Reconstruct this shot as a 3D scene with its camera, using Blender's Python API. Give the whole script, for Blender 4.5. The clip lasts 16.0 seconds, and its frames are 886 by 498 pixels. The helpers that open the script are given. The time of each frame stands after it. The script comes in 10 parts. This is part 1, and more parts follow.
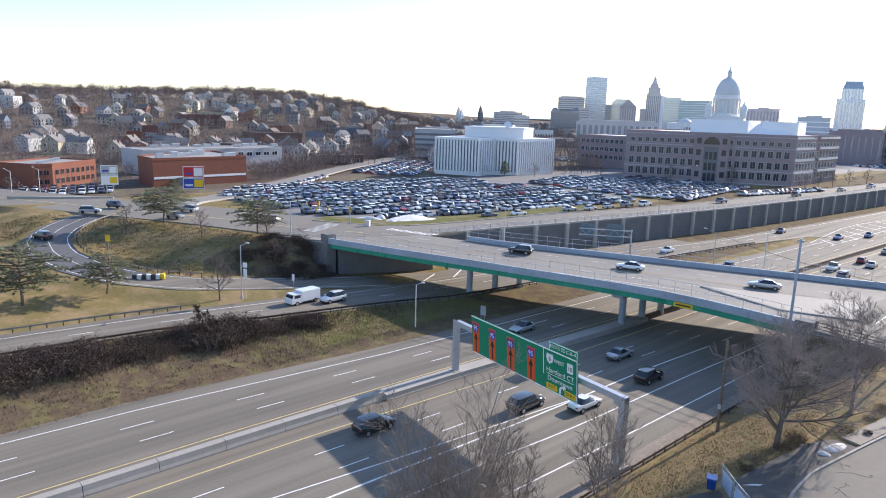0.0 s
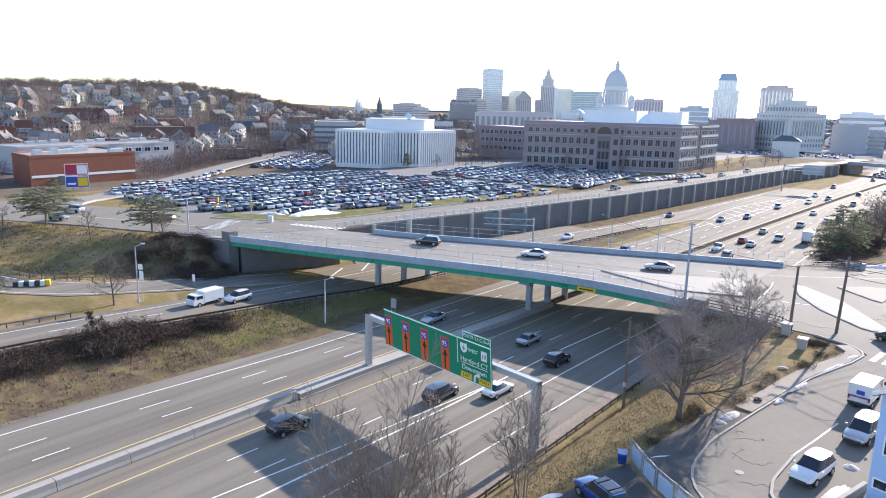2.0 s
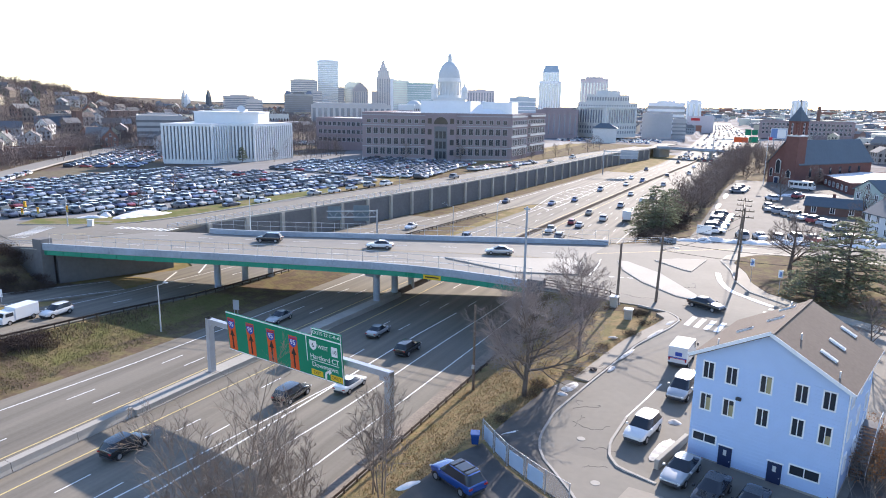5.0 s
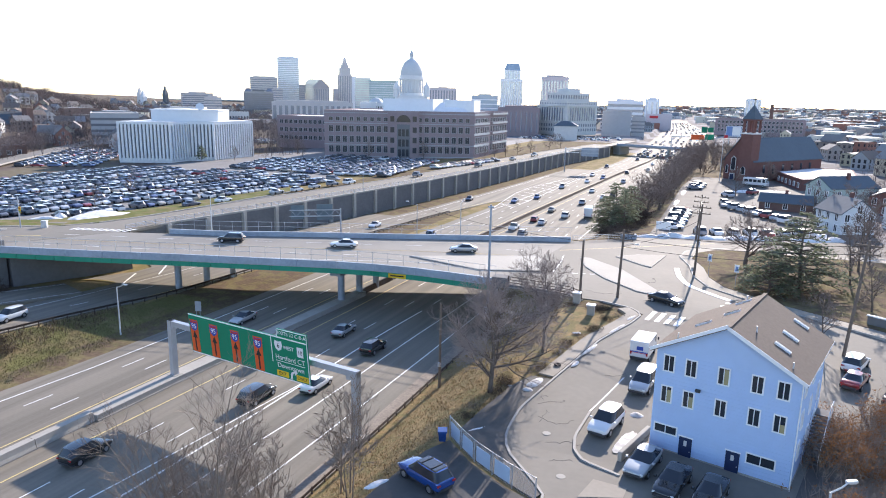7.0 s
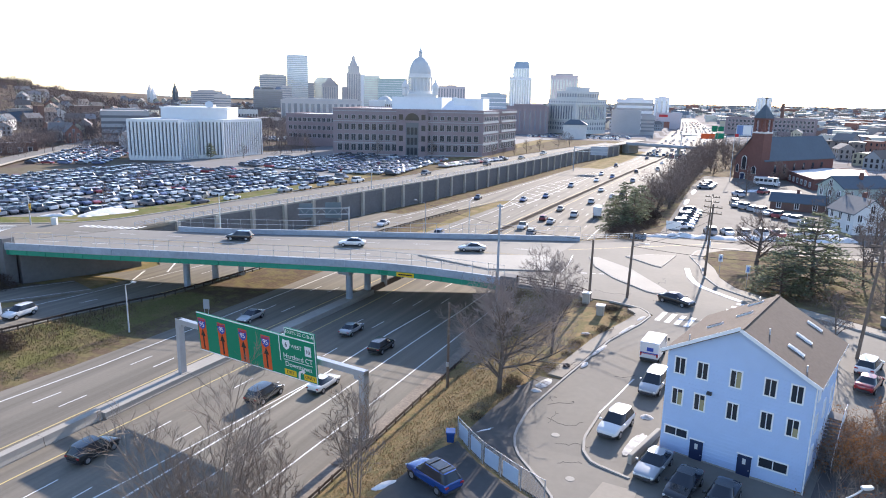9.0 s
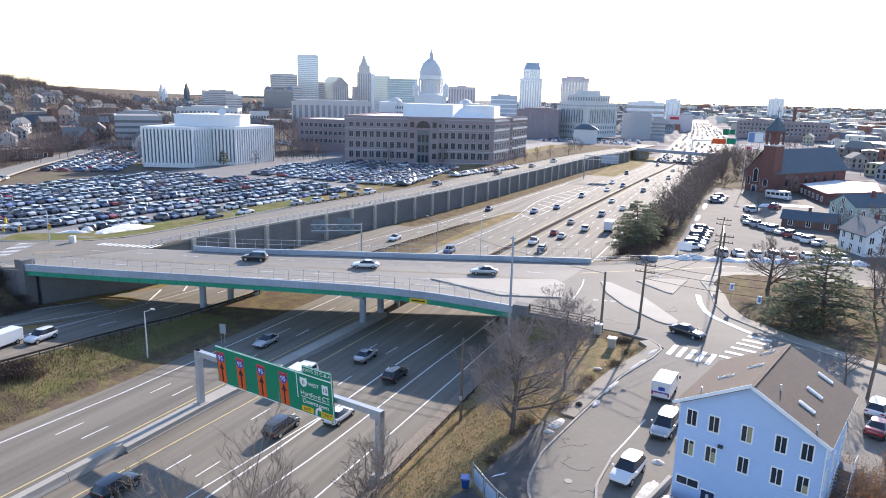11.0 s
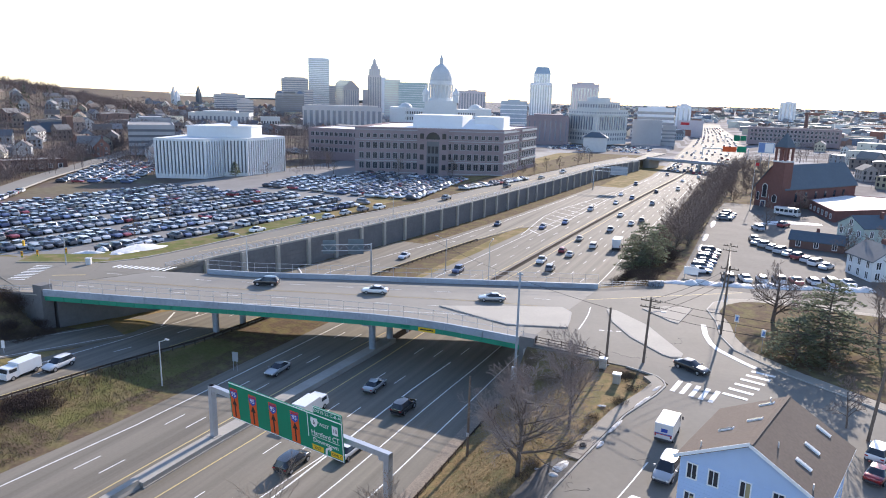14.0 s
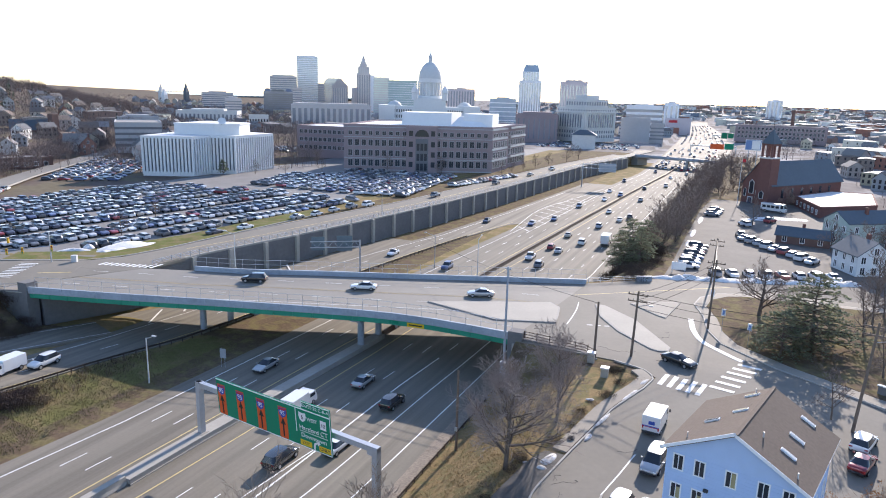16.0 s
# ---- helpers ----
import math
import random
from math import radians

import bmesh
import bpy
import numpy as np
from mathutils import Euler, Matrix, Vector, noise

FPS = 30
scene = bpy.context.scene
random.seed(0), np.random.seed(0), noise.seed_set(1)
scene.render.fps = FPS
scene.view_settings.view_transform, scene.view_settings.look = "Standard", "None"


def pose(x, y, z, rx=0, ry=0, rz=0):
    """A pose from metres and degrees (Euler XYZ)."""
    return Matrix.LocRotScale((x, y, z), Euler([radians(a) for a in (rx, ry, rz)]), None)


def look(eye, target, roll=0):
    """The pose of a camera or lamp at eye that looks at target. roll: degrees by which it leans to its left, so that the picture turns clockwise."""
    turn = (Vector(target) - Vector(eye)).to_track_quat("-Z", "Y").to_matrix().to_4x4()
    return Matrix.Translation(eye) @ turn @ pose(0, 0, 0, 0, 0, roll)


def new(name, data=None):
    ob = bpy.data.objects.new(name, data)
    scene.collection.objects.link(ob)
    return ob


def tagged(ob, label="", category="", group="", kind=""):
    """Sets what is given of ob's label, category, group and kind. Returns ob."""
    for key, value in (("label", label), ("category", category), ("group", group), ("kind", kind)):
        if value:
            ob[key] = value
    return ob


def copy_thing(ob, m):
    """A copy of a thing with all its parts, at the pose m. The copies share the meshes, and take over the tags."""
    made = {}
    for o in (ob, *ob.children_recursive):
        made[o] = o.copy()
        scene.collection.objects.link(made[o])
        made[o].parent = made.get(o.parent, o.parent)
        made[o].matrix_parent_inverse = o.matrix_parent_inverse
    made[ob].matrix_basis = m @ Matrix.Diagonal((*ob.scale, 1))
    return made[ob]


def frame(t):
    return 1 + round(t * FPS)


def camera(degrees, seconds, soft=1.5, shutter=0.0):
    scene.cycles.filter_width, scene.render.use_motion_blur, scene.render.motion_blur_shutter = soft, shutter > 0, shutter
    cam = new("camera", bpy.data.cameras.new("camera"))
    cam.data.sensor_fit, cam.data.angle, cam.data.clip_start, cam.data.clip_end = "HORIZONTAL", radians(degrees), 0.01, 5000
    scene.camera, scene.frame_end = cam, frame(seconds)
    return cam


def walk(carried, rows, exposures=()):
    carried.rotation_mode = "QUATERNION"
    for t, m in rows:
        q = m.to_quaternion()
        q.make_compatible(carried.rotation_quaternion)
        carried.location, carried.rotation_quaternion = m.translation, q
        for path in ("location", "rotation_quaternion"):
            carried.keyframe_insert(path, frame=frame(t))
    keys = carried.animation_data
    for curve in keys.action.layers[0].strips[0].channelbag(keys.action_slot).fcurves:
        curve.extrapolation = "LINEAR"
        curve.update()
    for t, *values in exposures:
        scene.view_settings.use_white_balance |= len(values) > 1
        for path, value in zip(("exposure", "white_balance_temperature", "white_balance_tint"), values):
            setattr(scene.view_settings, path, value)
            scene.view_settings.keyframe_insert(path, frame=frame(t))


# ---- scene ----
cam = camera(66.0, 16.0, soft=1.0)
PATH = [
    (0, (1.427, 0.701, 32.458), (-0.006, 2.039, 32.063), 1.7),
    (0.5, (1.205, 0.66, 32.495), (-0.142, 2.084, 32.097), 1.7),
    (1, (1.069, 0.642, 32.445), (-0.217, 2.121, 32.045), 1.5),
    (1.5, (1.009, 0.48, 32.426), (-0.228, 1.999, 32.022), 1.4),
    (2, (0.735, 0.331, 32.426), (-0.489, 1.859, 32.016), 1.4),
    (2.5, (0.655, 0.56, 32.407), (-0.555, 2.098, 31.994), 1.3),
    (3, (0.399, 0.643, 32.429), (-0.789, 2.198, 32.013), 1.3),
    (3.5, (0.445, 0.848, 32.401), (-0.698, 2.435, 31.982), 1.1),
    (4, (0.438, 0.742, 32.412), (-0.615, 2.389, 31.991), 1.1),
    (4.5, (0.525, 0.877, 32.356), (-0.386, 2.607, 31.934), 1.0),
    (5, (0.524, 0.633, 32.395), (-0.315, 2.398, 31.971), 1.0),
    (7.5, (0.498, 0.285, 32.605), (-0.24, 2.094, 32.176), 1.1),
    (8, (0.478, 0.336, 32.647), (-0.266, 2.142, 32.217), 1.1),
    (8.5, (0.388, 0.426, 32.616), (-0.365, 2.228, 32.186), 1.1),
    (9, (0.264, 0.665, 32.562), (-0.498, 2.462, 32.128), 1.2),
    (11.5, (-0.374, 0.129, 38.853), (-1.161, 1.914, 38.412), 1.4),
    (12, (-0.314, 0.165, 40.476), (-1.102, 1.949, 40.035), 1.4),
    (12.5, (-0.288, 0.368, 41.358), (-1.081, 2.151, 40.92), 1.5),
    (13, (-0.304, 0.201, 41.776), (-1.102, 1.981, 41.338), 1.5),
    (13.5, (-0.115, -0.043, 41.872), (-0.92, 1.735, 41.434), 1.5),
    (14, (0.01, -0.415, 41.838), (-0.801, 1.36, 41.399), 1.5),
    (14.5, (0.135, -0.635, 41.628), (-0.683, 1.136, 41.188), 1.5),
    (15, (0.144, -0.82, 41.564), (-0.652, 0.961, 41.124), 1.5),
    (15.5, (0.156, -0.763, 41.494), (-0.64, 1.018, 41.053), 1.5),
    (16, (0.248, -0.401, 41.413), (-0.535, 1.385, 40.97), 1.5),
]
walk(cam, [(t, look(eye, target, roll)) for t, eye, target, roll in PATH], [(0, 0.78, 6100, 17), (0.5, 0.9, 6100, 17), (1.5, 1.09, 6100, 17), (4, 1.08, 6100, 17), (9, 0.99, 6100, 17), (11.5, 0.94, 6100, 17), (13, 0.84, 6100, 17), (14.5, 0.78, 6100, 17), (16, 0.80, 6100, 17)])

# ---- light ----
world = bpy.data.worlds.new("sky")
scene.world = world
world.use_nodes = True
SUN_AZ, SUN_EL = radians(2.0), radians(23.5)
wt = world.node_tree
sky = wt.nodes.new("ShaderNodeTexSky")
sky.sky_type, sky.sun_disc = "NISHITA", False
sky.sun_elevation, sky.sun_rotation = SUN_EL, SUN_AZ
sky.air_density, sky.dust_density, sky.ozone_density = 1.0, 0.3, 1.8
wt.links.new(sky.outputs["Color"], wt.nodes["Background"].inputs["Color"])
wt.nodes["Background"].inputs["Strength"].default_value = 0.15
sun = new("sun", bpy.data.lights.new("sun", "SUN"))
sun.data.energy, sun.data.angle, sun.data.color = 4.7, radians(0.6), (1.0, 0.885, 0.72)
to_sun = Vector((math.sin(SUN_AZ) * math.cos(SUN_EL), math.cos(SUN_AZ) * math.cos(SUN_EL), math.sin(SUN_EL)))
sun.rotation_euler = to_sun.to_track_quat("Z", "Y").to_euler()
sun.location = to_sun * 300


# ---- materials ----
def mat(name, base, rough=0.85, metal=0.0, var=0.15, size=1.0, var2=0.12, size2=12.0, bump=0.0, other=None, mix=(0.45, 0.6),
        ramp=None, rnd="", spec=0.35, streak=0.0, coat=0.0, through_light=0.0):
    """A node material with two scales of variation; other: a second colour in patches; ramp: colours picked by piece."""
    m = bpy.data.materials.new(name)
    m.use_nodes = True
    nt = m.node_tree
    n, ln = nt.nodes, nt.links
    bsdf = n["Principled BSDF"]
    geo = n.new("ShaderNodeNewGeometry")

    def noise_at(scale, detail=4.0, squash=None):
        t = n.new("ShaderNodeTexNoise")
        t.inputs["Scale"].default_value, t.inputs["Detail"].default_value = scale, detail
        if squash:
            mp = n.new("ShaderNodeMapping")
            mp.inputs["Scale"].default_value = squash
            ln.new(geo.outputs["Position"], mp.inputs["Vector"])
            ln.new(mp.outputs["Vector"], t.inputs["Vector"])
        else:
            ln.new(geo.outputs["Position"], t.inputs["Vector"])
        return t.outputs["Fac"]

    def maths(op, a, b, c=None):
        x = n.new("ShaderNodeMath")
        x.operation = op
        for k, v in enumerate((a, b, c)):
            if v is None:
                continue
            if isinstance(v, (int, float)):
                x.inputs[k].default_value = v
            else:
                ln.new(v, x.inputs[k])
        return x.outputs[0]

    fine, broad = noise_at(1.0 / size), noise_at(1.0 / size2)
    factor = maths("ADD", maths("MULTIPLY_ADD", fine, 2 * var, 1 - var), maths("MULTIPLY_ADD", broad, 2 * var2, -var2))
    if streak:
        factor = maths("ADD", factor, maths("MULTIPLY_ADD", noise_at(1.0, 4.0, (0.75, 0.012, 1.0)), 2 * streak, -streak))
    colour = None
    if ramp:
        pick = n.new("ShaderNodeValToRGB")
        pick.color_ramp.interpolation = "CONSTANT"
        el = pick.color_ramp.elements
        while len(el) < len(ramp):
            el.new(0.5)
        for k, c in enumerate(ramp):
            el[k].position, el[k].color = k / len(ramp), (*c, 1)
        if rnd == "island":
            ln.new(geo.outputs["Random Per Island"], pick.inputs["Fac"])
        else:
            ln.new(n.new("ShaderNodeObjectInfo").outputs["Random"], pick.inputs["Fac"])
        colour = pick.outputs["Color"]
    elif other:
        mixer = n.new("ShaderNodeMix")
        mixer.data_type = "RGBA"
        mixer.inputs["A"].default_value, mixer.inputs["B"].default_value = (*base, 1), (*other, 1)
        step = n.new("ShaderNodeMapRange")
        step.inputs["From Min"].default_value, step.inputs["From Max"].default_value = mix
        ln.new(noise_at(1.7 / size2, 6.0), step.inputs["Value"])
        ln.new(step.outputs["Result"], mixer.inputs["Factor"])
        colour = mixer.outputs["Result"]
    scale = n.new("ShaderNodeVectorMath")
    scale.operation = "SCALE"
    if colour is None:
        scale.inputs[0].default_value = base
    else:
        ln.new(colour, scale.inputs[0])
    ln.new(factor, scale.inputs["Scale"])
    ln.new(scale.outputs[0], bsdf.inputs["Base Color"])
    bsdf.inputs["Roughness"].default_value, bsdf.inputs["Metallic"].default_value = rough, metal
    bsdf.inputs["Specular IOR Level"].default_value = spec
    bsdf.inputs["Coat Weight"].default_value, bsdf.inputs["Coat Roughness"].default_value = coat, 0.06
    if through_light:
        leaf, both = n.new("ShaderNodeBsdfTranslucent"), n.new("ShaderNodeMixShader")
        ln.new(scale.outputs[0], leaf.inputs["Color"])
        both.inputs[0].default_value = through_light
        ln.new(bsdf.outputs[0], both.inputs[1])
        ln.new(leaf.outputs[0], both.inputs[2])
        ln.new(both.outputs[0], n["Material Output"].inputs["Surface"])
    if bump:
        b = n.new("ShaderNodeBump")
        b.inputs["Strength"].default_value, b.inputs["Distance"].default_value = 0.6, bump
        ln.new(fine, b.inputs["Height"])
        ln.new(b.outputs["Normal"], bsdf.inputs["Normal"])
    return m


ASPHALT = mat("highway asphalt", (0.188, 0.168, 0.136), 0.85, var=0.12, size=0.35, var2=0.14, size2=11, streak=0.6, bump=0.004)
STREET = mat("street asphalt", (0.205, 0.187, 0.158), 0.85, var=0.10, size=0.6, var2=0.16, size2=7, bump=0.004)
LOT = mat("lot asphalt", (0.215, 0.207, 0.20), 0.85, var=0.14, size=1.0, var2=0.2, size2=9)
ICYLOT = mat("wet asphalt", (0.15, 0.138, 0.122), 0.9, var=0.15, size=0.8, var2=0.25, size2=6)
YARD = mat("dark yard asphalt", (0.105, 0.098, 0.09), 0.85, var=0.2, size=0.6, var2=0.25, size2=4)
RAMPTAR = mat("dark ramp asphalt", (0.125, 0.122, 0.125), 0.85, var=0.12, size=0.6, var2=0.2, size2=6, bump=0.004)
DECK = mat("bridge deck asphalt", (0.245, 0.228, 0.20), 0.8, var=0.08, size=0.6, var2=0.12, size2=8)
CONCRETE = mat("weathered concrete", (0.37, 0.345, 0.305), 0.85, var=0.13, size=0.5, var2=0.16, size2=5, bump=0.006)
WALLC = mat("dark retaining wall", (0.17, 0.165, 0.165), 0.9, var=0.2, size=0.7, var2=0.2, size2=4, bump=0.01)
WALK = mat("pavement concrete", (0.30, 0.268, 0.222), 0.85, var=0.1, size=0.4, var2=0.15, size2=4)
ISLAND = mat("island concrete", (0.40, 0.37, 0.32), 0.85, var=0.12, size=0.4, var2=0.15, size2=4)
DIRTY = mat("dirty old snow", (0.50, 0.475, 0.45), 0.8, var=0.35, size=0.25, var2=0.3, size2=1.2, other=(0.70, 0.69, 0.68), bump=0.05)
KERB = mat("granite kerb", (0.36, 0.34, 0.31), 0.8, var=0.15, size=0.3, var2=0.1)
PARAPET = mat("blue grey painted steel", (0.33, 0.37, 0.43), 0.55, 0.1, var=0.22, size=0.5, var2=0.3, size2=3.5)
GREEN_STEEL = mat("green painted girder", (0.03, 0.27, 0.17), 0.6, 0.0, var=0.15, size=0.6, var2=0.2, size2=4)
STEEL = mat("galvanised steel", (0.46, 0.48, 0.52), 0.45, 0.55, var=0.12, size=0.4, var2=0.1)
RUST = mat("weathering rail steel", (0.11, 0.085, 0.07), 0.7, 0.4, var=0.25, size=0.4)
WOODP = mat("weathered timber pole", (0.16, 0.125, 0.10), 0.9, var=0.25, size=0.3)
WHITE_LINE = mat("white road paint", (0.74, 0.74, 0.72), 0.7, var=0.12, size=0.25, var2=0.1, size2=3)
YELLOW_LINE = mat("yellow road paint", (0.62, 0.50, 0.22), 0.7, var=0.15, size=0.25, var2=0.1, size2=3)
GRASS = mat("winter grass", (0.21, 0.17, 0.075), 0.95, var=0.3, size=0.6, var2=0.2, size2=7, other=(0.29, 0.215, 0.115), bump=0.05, spec=0.05)
LEAVES = mat("leaf strewn bank", (0.27, 0.192, 0.095), 0.95, var=0.35, size=0.3, var2=0.25, size2=2.2, other=(0.20, 0.165, 0.075), bump=0.06, spec=0.1)
SCRUB = mat("scrubby bank", (0.135, 0.098, 0.066), 0.95, var=0.4, size=0.5, var2=0.25, size2=4, other=(0.17, 0.14, 0.07), bump=0.08, spec=0.05)
VERGE = mat("short verge grass", (0.135, 0.145, 0.05), 0.95, var=0.3, size=0.5, var2=0.3, size2=5, other=(0.2, 0.165, 0.085), bump=0.05, spec=0.05)
LAWN = mat("green bank", (0.165, 0.153, 0.06), 0.95, var=0.3, size=0.5, var2=0.25, size2=6, other=(0.205, 0.16, 0.082), bump=0.05, spec=0.05)
WOODS = mat("winter woodland floor", (0.15, 0.118, 0.10), 0.95, var=0.35, size=2, var2=0.3, size2=25, other=(0.17, 0.145, 0.10), spec=0.05)
TOWN = mat("distant town ground", (0.19, 0.172, 0.165), 0.95, var=0.3, size=6, var2=0.3, size2=60, other=(0.33, 0.32, 0.32), spec=0.05)
SNOW = mat("old snow", (0.74, 0.73, 0.72), 0.7, var=0.2, size=0.35, var2=0.2, size2=1.6, bump=0.05)
BARK = mat("grey bark", (0.135, 0.105, 0.085), 0.9, var=0.3, size=0.3)
NEEDLE = mat("pine needles", (0.205, 0.23, 0.155), 0.8, through_light=0.65, var=0.35, size=0.7, var2=0.3, size2=3)
DARKGLASS = mat("dark window glass", (0.03, 0.035, 0.045), 0.12, var=0.2, size=3, spec=0.6)
TYRE = mat("tyre rubber", (0.025, 0.025, 0.026), 0.8)
RIM = mat("alloy rim", (0.45, 0.45, 0.47), 0.35, 0.7)
LAMPRED = mat("red lamp lens", (0.35, 0.02, 0.02), 0.3)
LAMPCLEAR = mat("clear lamp lens", (0.7, 0.7, 0.68), 0.2)
PLASTIC = mat("dark plastic", (0.05, 0.05, 0.055), 0.6)
CAR_COLOURS = [(0.78, 0.78, 0.80), (0.07, 0.073, 0.085), (0.46, 0.48, 0.52), (0.12, 0.15, 0.27), (0.22, 0.23, 0.26), (0.62, 0.64, 0.68),
               (0.08, 0.09, 0.13), (0.80, 0.80, 0.80), (0.36, 0.38, 0.42), (0.16, 0.21, 0.36), (0.30, 0.06, 0.07), (0.14, 0.145, 0.16),
               (0.56, 0.58, 0.62), (0.78, 0.79, 0.81), (0.42, 0.39, 0.34), (0.50, 0.53, 0.60)]
CARPAINT = mat("car paint", (0.3, 0.3, 0.3), 0.3, 0.0, var=0.03, ramp=CAR_COLOURS, spec=0.5, coat=0.4)
CARPAINT_FAR = mat("far car paint", (0.3, 0.3, 0.3), 0.25, 0.1, var=0.03, ramp=CAR_COLOURS, rnd="island", spec=0.5, coat=0.4)
PAINT_WHITE = mat("white vehicle paint", (0.74, 0.74, 0.74), 0.25, var=0.04, spec=0.6, coat=0.8)
PAINT_BLUE = mat("blue vehicle paint", (0.02, 0.075, 0.30), 0.2, 0.2, var=0.04, spec=0.6, coat=0.8)
PAINT_SILVER = mat("silver vehicle paint", (0.46, 0.47, 0.48), 0.25, 0.3, var=0.04, spec=0.6, coat=0.8)
PAINT_BLACK = mat("black vehicle paint", (0.02, 0.021, 0.024), 0.18, 0.1, var=0.04, spec=0.6, coat=0.8)
PAINT_RED = mat("dark red vehicle paint", (0.25, 0.025, 0.03), 0.2, 0.1, var=0.04, spec=0.6, coat=0.8)


# ---- mesh helpers ----
def mesh_of(bm, name, *materials):
    me = bpy.data.meshes.new(name)
    bm.to_mesh(me)
    bm.free()
    for m in materials:
        me.materials.append(m)
    return me


def part(name, bm, material, parent=None, label="", kind=""):
    """Links a bmesh (or a finished mesh) as one mesh object under a thing or a part."""
    me = bm if isinstance(bm, bpy.types.Mesh) else mesh_of(bm, name, material)
    ob = new(name, me)
    if parent is not None:
        ob.parent = parent
    return tagged(ob, label=label, kind=kind)


def thing(name, m, label, category, group="", kind=""):
    ob = new(name)
    ob.empty_display_size = 0.3
    ob.matrix_basis = m
    return tagged(ob, label, category, group, kind)


def raw(name, verts, faces, *materials):
    me = bpy.data.meshes.new(name)
    me.from_pydata(verts, [], faces)
    for m in materials:
        me.materials.append(m)
    me.update()
    return me


def add_box(bm, x0, y0, z0, x1, y1, z1, m=None):
    vs = [bm.verts.new((x, y, z)) for z in (z0, z1) for y in (y0, y1) for x in (x0, x1)]
    if m is not None:
        for v in vs:
            v.co = m @ v.co
    for f in ((0, 2, 3, 1), (4, 5, 7, 6), (0, 1, 5, 4), (1, 3, 7, 5), (3, 2, 6, 7), (2, 0, 4, 6)):
        bm.faces.new([vs[k] for k in f])
    return vs


def box(x0, y0, z0, x1, y1, z1, m=None):
    bm = bmesh.new()
    add_box(bm, x0, y0, z0, x1, y1, z1, m)
    return bm


def bevelled(x0, y0, z0, x1, y1, z1, r=0.05, seg=2):
    bm = box(x0, y0, z0, x1, y1, z1)
    bmesh.ops.bevel(bm, geom=list(bm.edges), offset=r, segments=seg, affect="EDGES", profile=0.5)
    return bm


def add_tube(bm, a, b, r0, r1, sides=8, caps=True):
    a, b = Vector(a), Vector(b)
    d = (b - a).normalized()
    u = d.orthogonal().normalized()
    w = d.cross(u)
    rings = []
    for p, r in ((a, r0), (b, r1)):
        rings.append([bm.verts.new(p + (u * math.cos(2 * math.pi * k / sides) + w * math.sin(2 * math.pi * k / sides)) * r) for k in range(sides)])
    for k in range(sides):
        bm.faces.new((rings[0][k], rings[0][(k + 1) % sides], rings[1][(k + 1) % sides], rings[1][k]))
    if caps:
        bm.faces.new(rings[0][::-1])
        bm.faces.new(rings[1])


def tube(*args, **kw):
    bm = bmesh.new()
    add_tube(bm, *args, **kw)
    return bm


def pipe(points, r, sides=8, taper=1.0):
    """A bent pipe along points."""
    bm = bmesh.new()
    pts = [Vector(p) for p in points]
    rings = []
    for k, p in enumerate(pts):
        d = (pts[min(k + 1, len(pts) - 1)] - pts[max(k - 1, 0)]).normalized()
        u = d.cross(Vector((0.13, 0.99, 0.05))).normalized()
        w = d.cross(u)
        rr = r * (1 + (taper - 1) * k / (len(pts) - 1))
        rings.append([bm.verts.new(p + (u * math.cos(2 * math.pi * q / sides) + w * math.sin(2 * math.pi * q / sides)) * rr) for q in range(sides)])
    for k in range(len(rings) - 1):
        for q in range(sides):
            bm.faces.new((rings[k][q], rings[k][(q + 1) % sides], rings[k + 1][(q + 1) % sides], rings[k + 1][q]))
    bm.faces.new(rings[0][::-1])
    bm.faces.new(rings[-1])
    bmesh.ops.recalc_face_normals(bm, faces=bm.faces)
    return bm


def prism(outline, z0, z1):
    """An upright prism over a plan outline (counter-clockwise)."""
    bm = bmesh.new()
    lo = [bm.verts.new((x, y, z0)) for x, y in outline]
    hi = [bm.verts.new((x, y, z1)) for x, y in outline]
    n = len(outline)
    for k in range(n):
        bm.faces.new((lo[k], lo[(k + 1) % n], hi[(k + 1) % n], hi[k]))
    bm.faces.new(hi)
    bm.faces.new(lo[::-1])
    bmesh.ops.recalc_face_normals(bm, faces=bm.faces)
    return bm


def slab(left, right, thick):
    """A slab whose top runs between two lines of points (x, y, z)."""
    bm = bmesh.new()
    rows = [[bm.verts.new(p) for p in (l, r, (r[0], r[1], r[2] - thick), (l[0], l[1], l[2] - thick))] for l, r in zip(left, right)]
    for a, b in zip(rows, rows[1:]):
        for k in range(4):
            bm.faces.new((a[k], a[(k + 1) % 4], b[(k + 1) % 4], b[k]))
    bm.faces.new(rows[0])
    bm.faces.new(rows[-1][::-1])
    bmesh.ops.recalc_face_normals(bm, faces=bm.faces)
    return bm


def resample(points, step):
    """Even points along a line of (x, y, z)."""
    pts = np.array(points, float)
    s = np.r_[0, np.cumsum(np.linalg.norm(np.diff(pts[:, :2], axis=0), axis=1))]
    at = np.linspace(0, s[-1], max(2, int(s[-1] / step) + 1))
    return np.stack([np.interp(at, s, pts[:, k]) for k in range(3)], 1)


def beside(points, off):
    """The line of points shifted to its right by off."""
    p = np.array(points, float)
    d = np.gradient(p[:, :2], axis=0)
    d /= np.linalg.norm(d, axis=1)[:, None] + 1e-9
    q = p.copy()
    q[:, 0] += d[:, 1] * off
    q[:, 1] -= d[:, 0] * off
    return q


